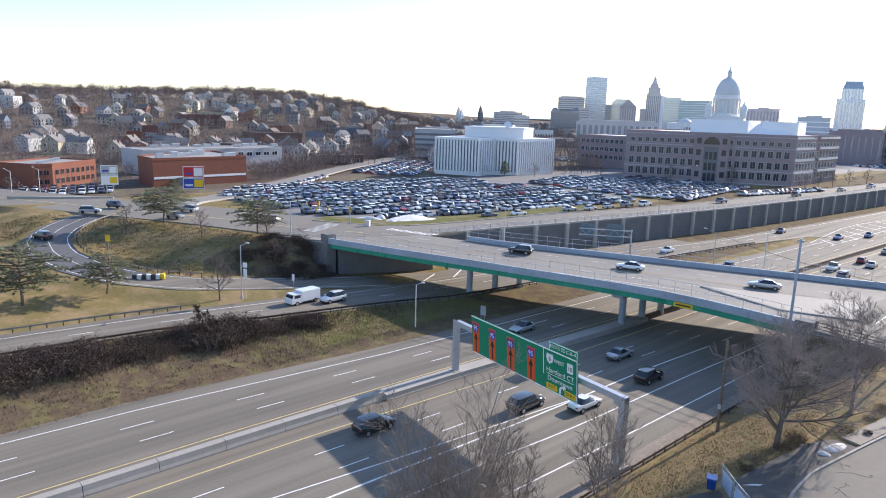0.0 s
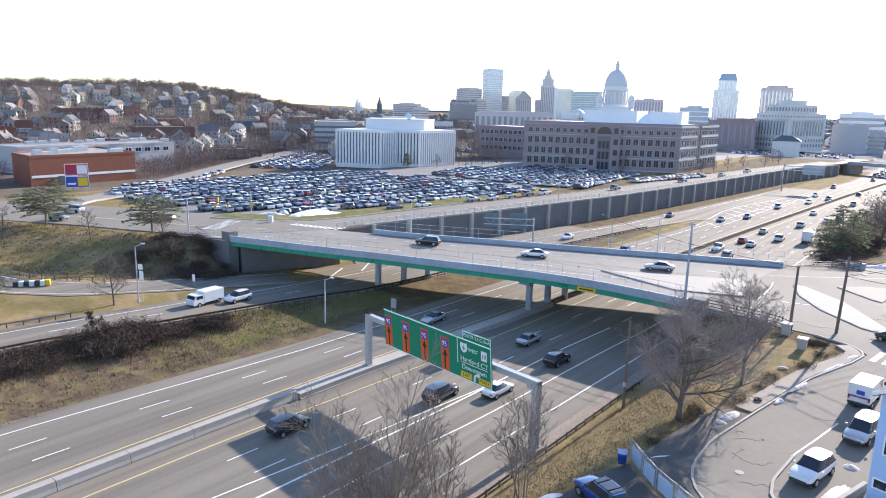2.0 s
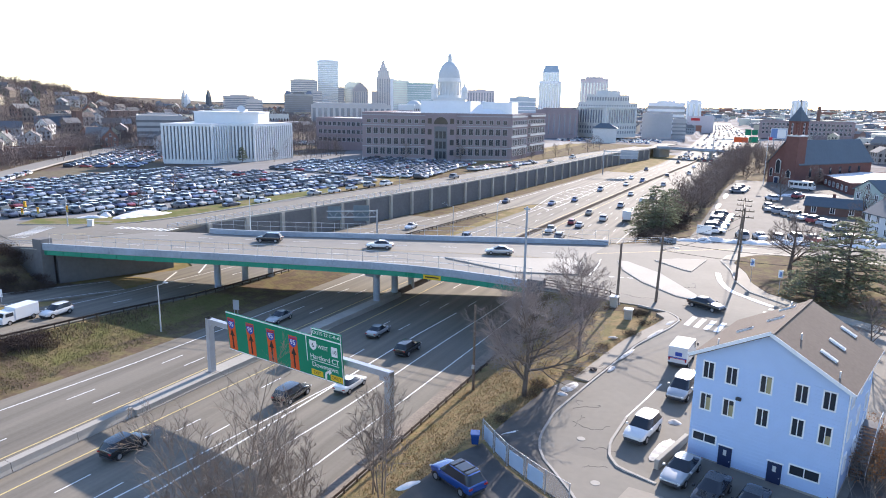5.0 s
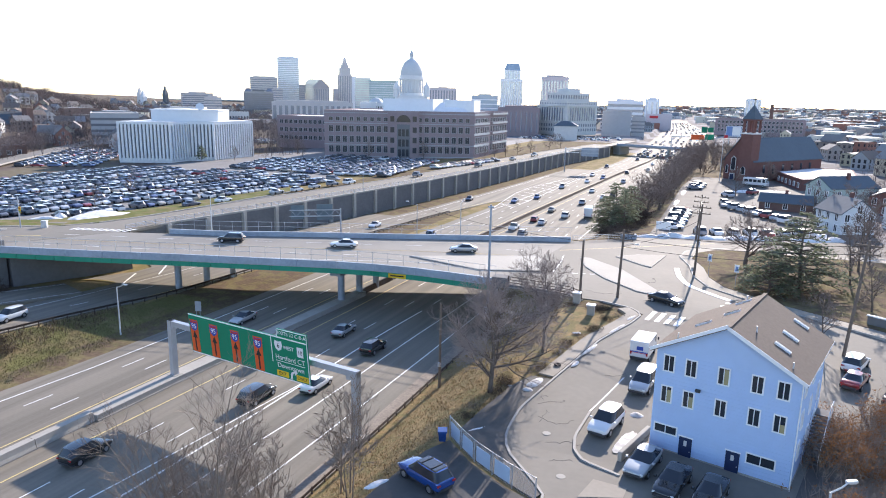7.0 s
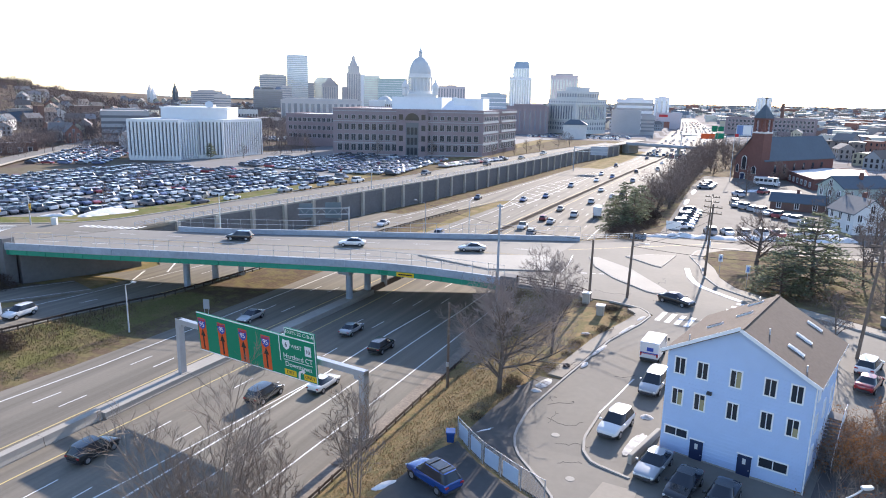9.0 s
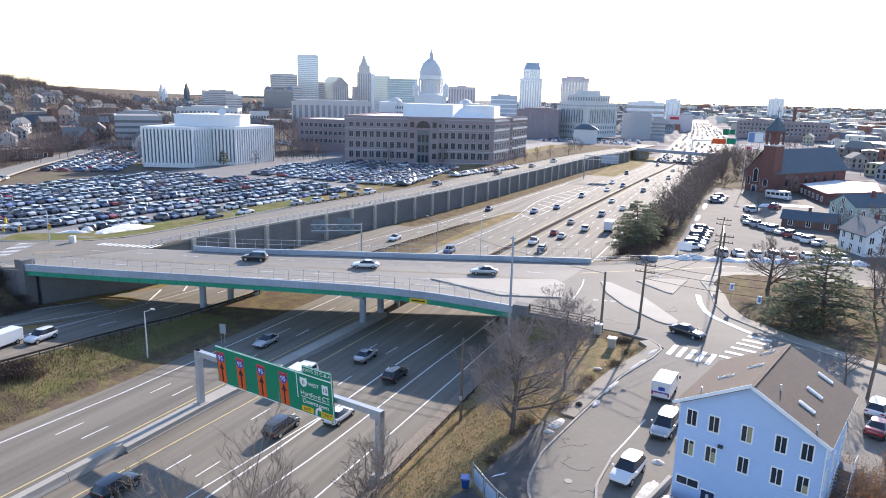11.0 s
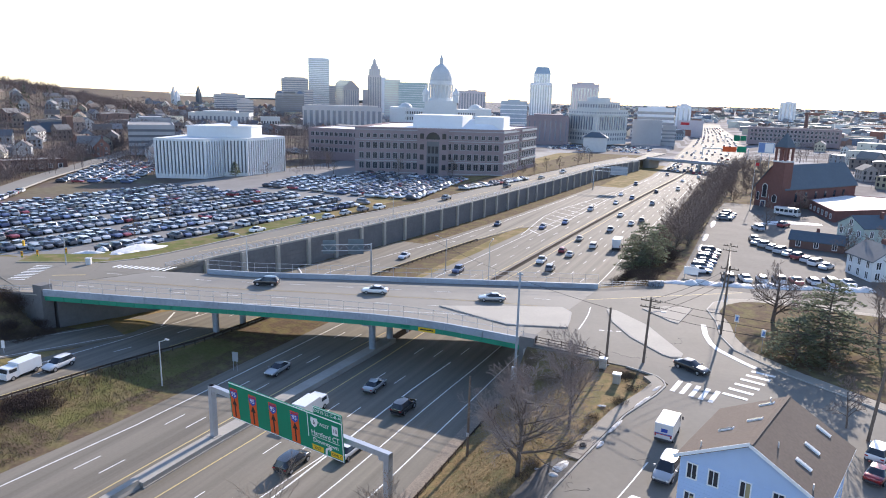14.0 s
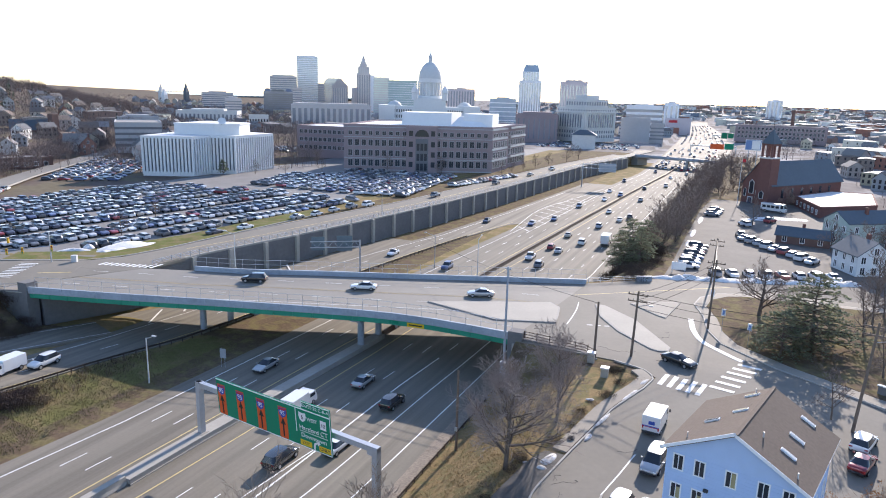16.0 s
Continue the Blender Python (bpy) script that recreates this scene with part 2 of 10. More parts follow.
def band(points, a, b, thick, step=4.0, lift=0.0):
    """A slab along a line, between the offsets a and b to its right."""
    p = resample(points, step)
    p[:, 2] += lift
    return slab([tuple(v) for v in beside(p, a)], [tuple(v) for v in beside(p, b)], thick)


def stripes(points, off, width, dash=0.0, gap=0.0, lift=0.02, start=0.0):
    """Painted lines along a line: solid, or dashes."""
    p = resample(points, 1.0 if dash else 4.0)
    p[:, 2] += lift
    mid = beside(p, off)
    bm = bmesh.new()
    s = np.r_[0, np.cumsum(np.linalg.norm(np.diff(mid[:, :2], axis=0), axis=1))]

    def at(d):
        return [float(np.interp(d, s, mid[:, k])) for k in range(3)]

    spans = [(s[0], s[-1])]
    if dash:
        spans = [(d, d + dash) for d in np.arange(start, s[-1] - dash, dash + gap)]
    for d0, d1 in spans:
        cuts = np.linspace(d0, d1, max(2, int((d1 - d0) / 4) + 1))
        line = np.array([at(d) for d in cuts])
        l, r = beside(line, -width / 2), beside(line, width / 2)
        vl, vr = [bm.verts.new(v) for v in l], [bm.verts.new(v) for v in r]
        for k in range(len(cuts) - 1):
            bm.faces.new((vl[k], vr[k], vr[k + 1], vl[k + 1]))
    return bm


# ---- ground ----
def smooth(e0, e1, v):
    t = np.clip((v - e0) / (e1 - e0), 0, 1)
    return t * t * (3 - 2 * t)


def wall_x(y):
    return np.interp(y, [70, 76.5, 92, 100, 112, 131, 160, 202, 245, 300, 372, 445, 470, 600, 755, 960, 1300, 1600], [-114, -112.5, -105, -105.5, -104, -100, -95, -89, -85, -81, -76.5, -64, -62, -62, -70, -82, -106, -120])


def road_l_right(y):
    return np.interp(y, [-60, 34, 47, 67, 81, 100, 135, 180, 215, 240], [-92.5, -90, -87.5, -85, -81.8, -80.7, -79.6, -74.6, -68, -66])


def road_l_left(y):
    return np.interp(y, [-60, 36, 46, 63, 76, 92, 105, 132, 157, 182, 230, 330], [-102, -99, -98, -96.4, -95, -94, -93, -92, -88, -83, -78.5, -72])


def road_l_z(y):
    return np.interp(y, [-60, 20, 85, 120], [2.8, 2.2, 0.4, 0.0])


def street_y(x):
    return np.interp(x, [-260, -190, -147, -123, -114], [10, 34, 59, 67.5, 71.5])


RAMP = [(-97.5, 78, 0.8), (-101, 68, 1.3), (-105, 57, 1.9), (-110, 46, 2.5), (-118, 38.5, 3.0), (-128, 34.5, 3.5), (-140, 32.5, 4.2),
        (-151, 34, 4.9), (-160, 38.5, 5.5), (-167, 45, 6.1), (-172, 52, 6.6)]


def height(x, y):
    x, y = np.broadcast_arrays(np.asarray(x, float), np.asarray(y, float))
    d = np.hypot(x, y)
    az = np.degrees(np.arctan2(-x, y))
    # right of the highway
    zr = np.interp(y, [-60, 50, 65, 86, 91], [4.7, 5.1, 5.7, 6.72, 6.96])
    toe = np.interp(y, [-40, 60, 150, 400, 450, 607, 745, 1004, 1500], [-28.4, -29.0, -27.2, -25, -21, -11, -15, -36, -80])
    wide = np.interp(y, [-50, 55, 75, 84, 87.2, 88.4, 126, 130, 150], [9, 11, 12, 13, 13, 1.2, 1.2, 6, 11])
    fade = 1 - 0.8 * smooth(470, 560, y)
    right = zr * smooth(toe, toe + wide, x) * fade
    # left of the highway, before the bridge
    zl = road_l_z(y)
    lx, rx = road_l_left(y), road_l_right(y)
    strip = (zl - 0.12) * smooth(-71.5, rx + 0.5, x)
    s = street_y(x) - y
    low = zl + np.clip(1.3 * smooth(0, 34, lx - x), 0, 9) + 1.2 * smooth(-125, -150, x)
    bank = low + (6.75 - low) * smooth(np.interp(x, [-155, -125, -116], [20, 19, 12]), 2.0, s) * smooth(-105, -116, x)
    bank = bank * (1 - smooth(-178, -215, x)) + 1.5 * smooth(-178, -215, x)
    flat = 6.0 - 0.4 * smooth(-112, -122, x) - 1.8 * smooth(-175, -232, x)
    flat = np.where(s > -14, np.maximum(flat, 6.75 - 3.0 * smooth(-190, -230, x)), flat)
    flat = flat * (1 - 0.5 * smooth(470, 560, y))
    wx = wall_x(y)
    walled = flat + (-0.12 - flat) * smooth(wx - 2.5, wx - 0.8, x)
    west = np.where(s > 0, np.where(x > lx, np.minimum(strip, zl - 0.12), bank - 0.12), np.where(x < wx - 0.8, walled, np.where(x > rx, strip, zl - 0.12)))
    z = np.where(x > -50, right, np.where(x > -71.5, 0.0, west)) - 0.06
    # the loop ramp lies on its bank
    near, level = np.full(x.shape, 1e9), np.zeros(x.shape)
    for a, b in zip(RAMP, RAMP[1:]):
        vx, vy = b[0] - a[0], b[1] - a[1]
        f = np.clip(((x - a[0]) * vx + (y - a[1]) * vy) / (vx * vx + vy * vy), 0, 1)
        gap = np.hypot(x - a[0] - f * vx, y - a[1] - f * vy)
        level = np.where(gap < near, a[2] + f * (b[2] - a[2]), level)
        near = np.minimum(near, gap)
    bed = smooth(9.5, 4.4, near) * (x < road_l_left(y) - 0.5) * smooth(88, 83, y)
    z = z * (1 - bed) + (level - 0.1) * bed
    # far land
    hill = (36 - 5 * smooth(62, 78, az)) * smooth(330, 900, d) * smooth(44, 60, az) + 8 * smooth(700, 1500, d) * smooth(30, 46, az)
    roll = 14 * smooth(1500, 3200, d) * smooth(20, 0, az)
    return z + hill + roll


def axis(spans):
    out = []
    for a, b, step in spans:
        out += list(np.arange(a, b, step))
    return np.array(out + [spans[-1][1]])


xs = axis([(-4800, -1600, 400), (-1600, -500, 60), (-500, -200, 15), (-200, 40, 1.6), (40, 120, 8), (120, 600, 40), (600, 4800, 420)])
ys = axis([(-600, -60, 60), (-60, 135, 1.5), (135, 480, 4), (480, 1100, 12), (1100, 1600, 50), (1600, 4900, 330)])
gx, gy = np.meshgrid(xs, ys)
gz = height(gx, gy)
verts = np.stack([gx.ravel(), gy.ravel(), gz.ravel()], 1).tolist()
nx = len(xs)
faces = [(r * nx + c, r * nx + c + 1, (r + 1) * nx + c + 1, (r + 1) * nx + c) for r in range(len(ys) - 1) for c in range(nx - 1)]
ground_mesh = raw("ground", verts, faces, GRASS, LEAVES, SCRUB, LAWN, WOODS, TOWN, LOT)
cx, cy = (gx[:-1, :-1] + gx[1:, 1:]) / 2, (gy[:-1, :-1] + gy[1:, 1:]) / 2
kind_of = np.zeros(cx.shape, int)
kind_of[(cx > -50) & (cy < 86)] = 1
kind_of[(cx > -50) & (cy >= 86)] = 2
kind_of[(cx < -71) & (cx > road_l_right(cy)) & (cy < 130)] = 2
kind_of[(cx < -71) & (cx > road_l_right(cy)) & (cy > 50) & (cy < 84)] = 3
kind_of[(cx < -69) & (cx > -75.2) & (cy < 130)] = 2
kind_of[(cx < -71) & (cy >= 130) & (cy < 480)] = 2
kind_of[(cx < -103) & (cx > -124) & (cy > street_y(cx) - 14) & (cy < street_y(cx) + 3)] = 2
kind_of[(cx < -116) & (cy > np.interp(cx, [-230, -200, -186, -158, -143, -131, -120], [112, 94, 90, 88.5, 92, 98, 106]))] = 6
kind_of[(cx < -112) & (cx > -125) & (cy > 106)] = 0
kind_of[(cx < -220)] = 4
kind_of[np.hypot(cx, cy) > 480] = 5
kind_of[(np.hypot(cx, cy) > 480) & (cx < -0.62 * cy)] = 4
kind_of[(cx > 18) & (cy < 480)] = 5
ground_mesh.polygons.foreach_set("material_index", kind_of.ravel().astype(np.int32))
ground_mesh.polygons.foreach_set("use_smooth", np.ones(kind_of.size, bool))
tagged(new("ground", ground_mesh), "rolling winter ground of dry grass, leaf litter and dirt", "ground", kind="structure")


def gz_at(x, y):
    return float(height(x, y)) + 0.02


# ---- highway ----
EDGE_L = [(-73.4, -60, 0), (-70.6, 25, 0), (-67.9, 56, 0), (-66.8, 100, 0), (-66, 140, 0), (-63.1, 205, 0), (-58.5, 300, 0), (-52.5, 400, 0), (-53, 480, 0), (-57, 560, 0), (-64, 755, 0), (-76, 960, 0), (-100, 1300, 0), (-112, 1500, 0)]
MEDIAN = [(-57.2, -60, 0), (-56.9, 30, 0), (-56.4, 57, 0), (-54.6, 92, 0), (-53.2, 140, 0), (-49.6, 223, 0), (-45, 320, 0), (-40, 400, 0), (-38, 480, 0), (-36, 600, 0), (-42, 755, 0), (-58, 980, 0), (-86, 1300, 0), (-98, 1500, 0)]
EDGE_R = [(-35.0, -60, 0), (-33.8, 43, 0), (-33.3, 61, 0), (-32.95, 80, 0), (-32.7, 99, 0), (-31.8, 120, 0), (-30.5, 160, 0), (-30.5, 250, 0), (-29.8, 366, 0), (-25, 450, 0), (-15, 607, 0), (-19, 745, 0), (-40, 1004, 0), (-72, 1300, 0), (-84, 1500, 0)]
el, er = np.array(EDGE_L), np.array(EDGE_R)
stations = np.r_[np.arange(-60, 160, 6), np.arange(160, 500, 15), np.arange(500, 1501, 60)]
left = [(float(np.interp(y, el[:, 1], el[:, 0])) - 2.6, float(y), 0.0) for y in stations]
right = [(float(np.interp(y, er[:, 1], er[:, 0])) + 3.4, float(y), 0.0) for y in stations]
highway = part("road", slab(left, right, 0.3), ASPHALT)
tagged(highway, "wide grey asphalt highway with worn wheel tracks", "road", kind="structure")


def line(name, points, off, width, material, parent, **kw):
    return part(name, stripes(points, off, width, **kw), material, parent)


def cut(points, y0, y1):
    p = np.array(points)
    at = np.r_[y0, p[(p[:, 1] > y0) & (p[:, 1] < y1), 1], y1]
    return [(float(np.interp(y, p[:, 1], p[:, 0])), float(y), float(np.interp(y, p[:, 1], p[:, 2]))) for y in at]


def between(a, b, f):
    a, b = np.array(a), np.array(b)
    at = np.unique(np.r_[a[:, 1], b[:, 1]])
    return [(float((1 - f) * np.interp(y, a[:, 1], a[:, 0]) + f * np.interp(y, b[:, 1], b[:, 0])), float(y), 0.0) for y in at]


YEL_L = [(-60.0, -60, 0), (-59.6, 30, 0), (-58.9, 57, 0), (-57.9, 92, 0), (-55.4, 140, 0), (-51.6, 223, 0), (-46.5, 320, 0), (-41.6, 400, 0), (-38.2, 600, 0)]
YEL_R = [(-54.4, -60, 0), (-53.8, 34, 0), (-52.5, 60, 0), (-51.5, 92, 0), (-51.0, 140, 0), (-47.4, 223, 0), (-43.2, 320, 0), (-38.4, 400, 0), (-34.0, 600, 0)]
DBL = [(-44.6, 0, 0), (-43.3, 28, 0), (-42.75, 42, 0), (-42.45, 51, 0), (-42.25, 62, 0), (-42.2, 72, 0), (-42.0, 82, 0), (-41.3, 94, 0), (-40.9, 106, 0), (-40.0, 121, 0), (-38.6, 160, 0), (-37.6, 223, 0), (-36, 320, 0), (-33, 420, 0)]
SPLIT = [(-49.4, 0, 0), (-46.1, 27, 0), (-44.7, 39, 0), (-43.8, 48, 0), (-43.0, 57, 0), (-42.4, 63, 0)]
NEXT = [(-40.4, 0, 0), (-38.7, 46, 0), (-38.0, 55, 0), (-37.75, 64, 0), (-37.6, 75, 0), (-37.35, 84, 0), (-36.9, 94, 0), (-36.6, 106, 0)]
line("edge_line", cut(EDGE_L, -60, 620), 0, 0.18, WHITE_LINE, highway)
line("edge_line", cut(EDGE_R, -60, 620), 0, 0.18, WHITE_LINE, highway)
line("yellow_line", YEL_L, 0, 0.16, YELLOW_LINE, highway)
line("yellow_line", YEL_R, 0, 0.16, YELLOW_LINE, highway)
line("solid_line", cut(DBL, 0, 94), 0, 0.24, WHITE_LINE, highway)
line("lane_dashes", cut(DBL, 98, 420), 0, 0.15, WHITE_LINE, highway, dash=3.3, gap=9.0)
line("solid_line", SPLIT, 0, 0.18, WHITE_LINE, highway)
line("solid_line", NEXT, 0, 0.18, WHITE_LINE, highway)
for f, y1, st, st2 in ((0.335, 420, 1.0, 6.1), (0.665, 420, 1.6, 6.5)):
    line("lane_dashes", cut(between(EDGE_L, YEL_L, f), -54, y1), 0, 0.15, WHITE_LINE, highway, dash=3.3, gap=9.0, start=st)
    line("lane_dashes", cut(between(YEL_R, DBL, f), -10, y1), 0, 0.15, WHITE_LINE, highway, dash=3.3, gap=9.0, start=st2)
line("lane_dashes", cut(between(DBL, EDGE_R, 0.5), 106, 420), 0, 0.15, WHITE_LINE, highway, dash=3.1, gap=8.75)
# hatched gore beyond the bridge
for k in range(10):
    y = 203 + 8 * k
    a = -59.4 + 0.055 * (y - 203) * (1 if y < 240 else 0.6) - 0.0
    b = -65.0 - 0.06 * min(y - 203, 40) + 0.1 * max(0, y - 252)
    line("gore_hatch", [(b, y + 6, 0), (a, y, 0)], 0, 0.3, WHITE_LINE, highway)
line("solid_line", [(-64.7, 200, 0), (-68.4, 236, 0), (-68.2, 254, 0), (-63.6, 283, 0), (-59.4, 320, 0)], 0, 0.2, WHITE_LINE, highway)
line("solid_line", [(-59.6, 200, 0), (-58.6, 238, 0), (-57.6, 283, 0), (-56.0, 320, 0)], 0, 0.2, WHITE_LINE, highway)

GRAVEL = mat("grit and gravel", (0.24, 0.20, 0.16), 0.95, var=0.45, size=0.25, var2=0.3, size2=1.5)
part("gutter_grit", band(cut([(-30.4, -60, 0.0), (-30.5, 60, 0.0), (-30.6, 84, 0.0)], -40, 84), -0.2, 1.5, 0.12, 6, 0.05), GRAVEL, highway, "grit and dirty slush beside the shoulder")

# collector road left of the highway
ly = np.r_[np.arange(-60, 130, 6), np.arange(130, 340, 8)]
left = [(float(road_l_left(y)), float(y), float(road_l_z(y)) + (0.012 if y > 120 else 0)) for y in ly]
right = [(float(road_l_right(y)) if y < 215 else float(np.interp(y, el[:, 1], el[:, 0])) - 0.2, float(y), float(road_l_z(y)) + (0.012 if y > 120 else 0)) for y in ly]
collector = tagged(part("road", slab(left, right, 0.3), ASPHALT), "two lane grey asphalt collector road beside the highway", "road", kind="structure")
yy = [-60, 20, 36, 46, 63, 76, 92, 105, 132, 157, 182, 215]
mid = [(float(road_l_left(y) * 0.5 + road_l_right(y) * 0.5), y, float(road_l_z(y)) + 0.012) for y in yy]
line("lane_dashes", mid, 0.4, 0.15, WHITE_LINE, collector, dash=3.1, gap=8.8)
line("edge_line", [(float(road_l_left(y)) + 2.0, y, float(road_l_z(y)) + 0.012) for y in yy + [235, 300]], 0, 0.17, WHITE_LINE, collector)
line("edge_line", [(float(road_l_right(y)) - 1.0, y, float(road_l_z(y)) + 0.012) for y in yy], 0, 0.15, YELLOW_LINE, collector)
for k in range(6):
    y = 84 + 8 * k
    line("gore_hatch", [(-97.5 - k * 0.2, y + 7, 0.32 - k * .03), (-93.4 + k * 0.35, y, 0.42 - k * .05)], 0, 0.35, WHITE_LINE, collector)

sy = np.arange(80, 176, 4.0)
part("shoulder", slab([(float(wall_x(y)) + (1.0 if y > 98 else 6.5), float(y), float(road_l_z(y)) - 0.02) for y in sy], [(float(road_l_left(y)) + 0.3, float(y), float(road_l_z(y)) - 0.01) for y in sy], 0.3), ASPHALT, collector)

# loop ramp
ramp = tagged(part("road", band(RAMP[4:], -4.2, 4.2, 0.4, 2.5), RAMPTAR), "curving single lane loop ramp of grey asphalt", "road", kind="structure")
part("road_end", band(RAMP[:5], -4.2, 4.2, 0.4, 2.5), ASPHALT, ramp)
line("edge_line", RAMP, -3.4, 0.15, WHITE_LINE, ramp)
line("edge_line", RAMP, 3.4, 0.15, WHITE_LINE, ramp)
line("lane_line", RAMP[4:], 0.2, 0.14, WHITE_LINE, ramp)

# street west of the bridge and its continuation over it
STREET_W = [(-113, 84.5, 7.0), (-124, 77.5, 6.9), (-147, 68.5, 6.85), (-190, 47, 6.7), (-240, 24, 6.0)]
street_w = tagged(part("street", band(STREET_W, -8.5, 14.5, 0.5, 5), STREET), "worn asphalt street leading to the overpass", "street", kind="structure")
line("yellow_line", STREET_W, 0.3, 0.3, YELLOW_LINE, street_w)
SERVICE = [(-111, 96.5, 6.75), (-111.6, 112, 6.3), (-108.5, 130, 6.05), (-104, 160, 6.0), (-97, 202, 6.0), (-93.5, 245, 6.0), (-90.5, 300, 6.0), (-84, 372, 6.0), (-73, 445, 6.0), (-68, 520, 5)]
service = tagged(part("street", band(SERVICE, -6.2, 6.6, 0.5, 5), STREET), "grey service street along the top of the retaining wall", "street", kind="structure")
line("yellow_line", SERVICE, 0.0, 0.15, YELLOW_LINE, service)
part("kerb", band(SERVICE[1:], -6.6, -6.2, 0.3, 4, 0.12), KERB, service)
part("junction_paving", slab([(-132, 83.5, 6.97), (-120.5, 94.5, 6.97), (-118.4, 112, 6.37)], [(-106.2, 90.0, 6.985), (-104.6, 96.5, 6.97), (-105.3, 112, 6.37)], 0.8), STREET, service)
part("junction_paving", prism([(-132, 83.8), (-126, 76.5), (-114.9, 73.0), (-104.1, 93.6), (-105.2, 95.6)], 6.3, 6.975), STREET, service)
kerb_line = [(-133, 84.6, 7.06), (-118.4, 92.9, 7.06), (-115.6, 99.0, 6.98), (-115.0, 107.0, 6.72), (-115.1, 118.0, 6.42), (-113.6, 150.0, 6.2), (-112.6, 168.0, 6.18)]
back_line = [(-137, 91.0, 6.9), (-128.0, 97.0, 6.85), (-126.0, 102.5, 6.75), (-125.0, 111.0, 6.55), (-122.9, 124.0, 6.3), (-121.6, 150.0, 6.15), (-119.2, 172.0, 6.12)]
lot_verge = tagged(part("verge", slab(back_line, kerb_line, 0.6), VERGE), "strip of short green winter grass between street and car park", "verge", kind="structure")
part("kerb", band(kerb_line, -0.2, 0.16, 0.3, 3, 0.02), KERB, lot_verge)
for k in range(10):
    x, y = -113.6 + 1.15 * k, 91.2 + 0.32 * k
    part("crosswalk_bar", band([(x, y, 6.98), (x - 0.4, y + 3.6, 6.9)], -0.3, 0.3, 0.02, 1, 0.04), WHITE_LINE, service)

WEST = [(-166, 66.5, 6.76), (-176, 70.5, 6.5), (-185, 77.5, 5.95), (-193, 89, 5.2), (-215, 117, 4.9), (-240, 149, 4.75), (-266, 182, 4.7), (-290, 219, 5.0), (-334, 289, 5.6), (-380, 360, 9.0)]
west_road = tagged(part("street", band(WEST, -4.5, 4.5, 0.6, 6, 0.12), DECK), "pale two lane road along the edge of the car park", "street", kind="structure")
part("kerb", band(WEST, 4.5, 4.8, 0.5, 6, 0.25), KERB, west_road)

# ---- overpass ----
NEAR = [(-115.5, 70.8), (-106.7, 73.2), (-92.1, 77.2), (-76.9, 81.9), (-61.5, 86.3), (-50.6, 89.3), (-42.5, 90.3), (-34.5, 90.2), (-28.0, 89.9)]
FAR = [(-104, 93.4), (-94.4, 96.7), (-85.5, 99.2), (-70.7, 105.7), (-55.6, 111.8), (-40.8, 118.1), (-31, 122.1), (-26.6, 124.0), (-24.8, 124.7)]
DZ = 7.0
bridge = thing("overpass", pose(-65, 95, 0), "long road overpass with green girders and blue grey parapets", "bridge", kind="structure")
BI = Matrix.Translation((65, -95, 0))


def at_bridge(bm):
    bmesh.ops.transform(bm, matrix=BI, verts=bm.verts)
    return bm


part("deck", at_bridge(prism(NEAR + FAR[::-1], DZ - 0.45, DZ)), DECK, bridge, "pale worn asphalt deck")
near3 = [(x, y, DZ) for x, y in NEAR]
far3 = [(x, y, DZ) for x, y in FAR]
part("sidewalk", at_bridge(band(near3, -2.0, -0.02, 0.3, 4, 0.16)), WALK, bridge)
pn = resample([(-108.2, 72.8, DZ)] + near3[1:], 6.0)
for a, b in zip(pn, pn[1:]):
    d = (b - a) * 0.005
    part("parapet_panel", at_bridge(band([tuple(a + d), tuple(b - d)], 0.0, 0.4, 1.1, 6, 0.95)), PARAPET, bridge, "blue grey parapet panel")
part("deck_edge", at_bridge(band(near3, 0.03, 0.34, 0.14, 4, -0.06)), CONCRETE, bridge)
for q in beside(resample([(-107.4, 73.0, DZ)] + near3[1:], 3.2), 0.0):
    part("stiffener", at_bridge(box(q[0] - 0.03, q[1] - 0.34, DZ - 0.98, q[0] + 0.03, q[1] - 0.18, DZ - 0.22)), GREEN_STEEL, bridge)
part("girder", at_bridge(band([(-107.9, 72.9, DZ)] + near3[1:], -0.3, 0.22, 0.8, 4, -0.2)), GREEN_STEEL, bridge, "green painted steel fascia girder")
for k in range(1, 7):
    mid = [tuple(Vector(n) * (1 - k / 7) + Vector(f) * (k / 7)) for n, f in zip(near3[1:], far3[:-1])]
    part("girder", at_bridge(band(mid, -0.2, 0.2, 0.54, 8, -0.46)), GREEN_STEEL, bridge)
part("parapet", at_bridge(band(far3[1:], -0.45, 0.0, 1.5, 4, 0.9)), PARAPET, bridge, "blue grey far parapet")
part("girder", at_bridge(band(far3, -0.6, -0.2, 0.6, 4, -0.46)), GREEN_STEEL, bridge)
# mesh fences over the parapets
for pts, off in ((near3[1:], 0.2), (far3[1:], -0.22)):
    p = beside(resample(pts, 2.4), off)
    for q in p:
        part("fence_post", at_bridge(tube((q[0], q[1], DZ + 0.95), (q[0], q[1], DZ + 2.75), 0.035, 0.03, 6)), STEEL, bridge)
    for lift in (1.85, 2.72):
        part("fence_rail", at_bridge(band([tuple(v) for v in p], -0.025, 0.025, 0.05, 4, lift)), STEEL, bridge)
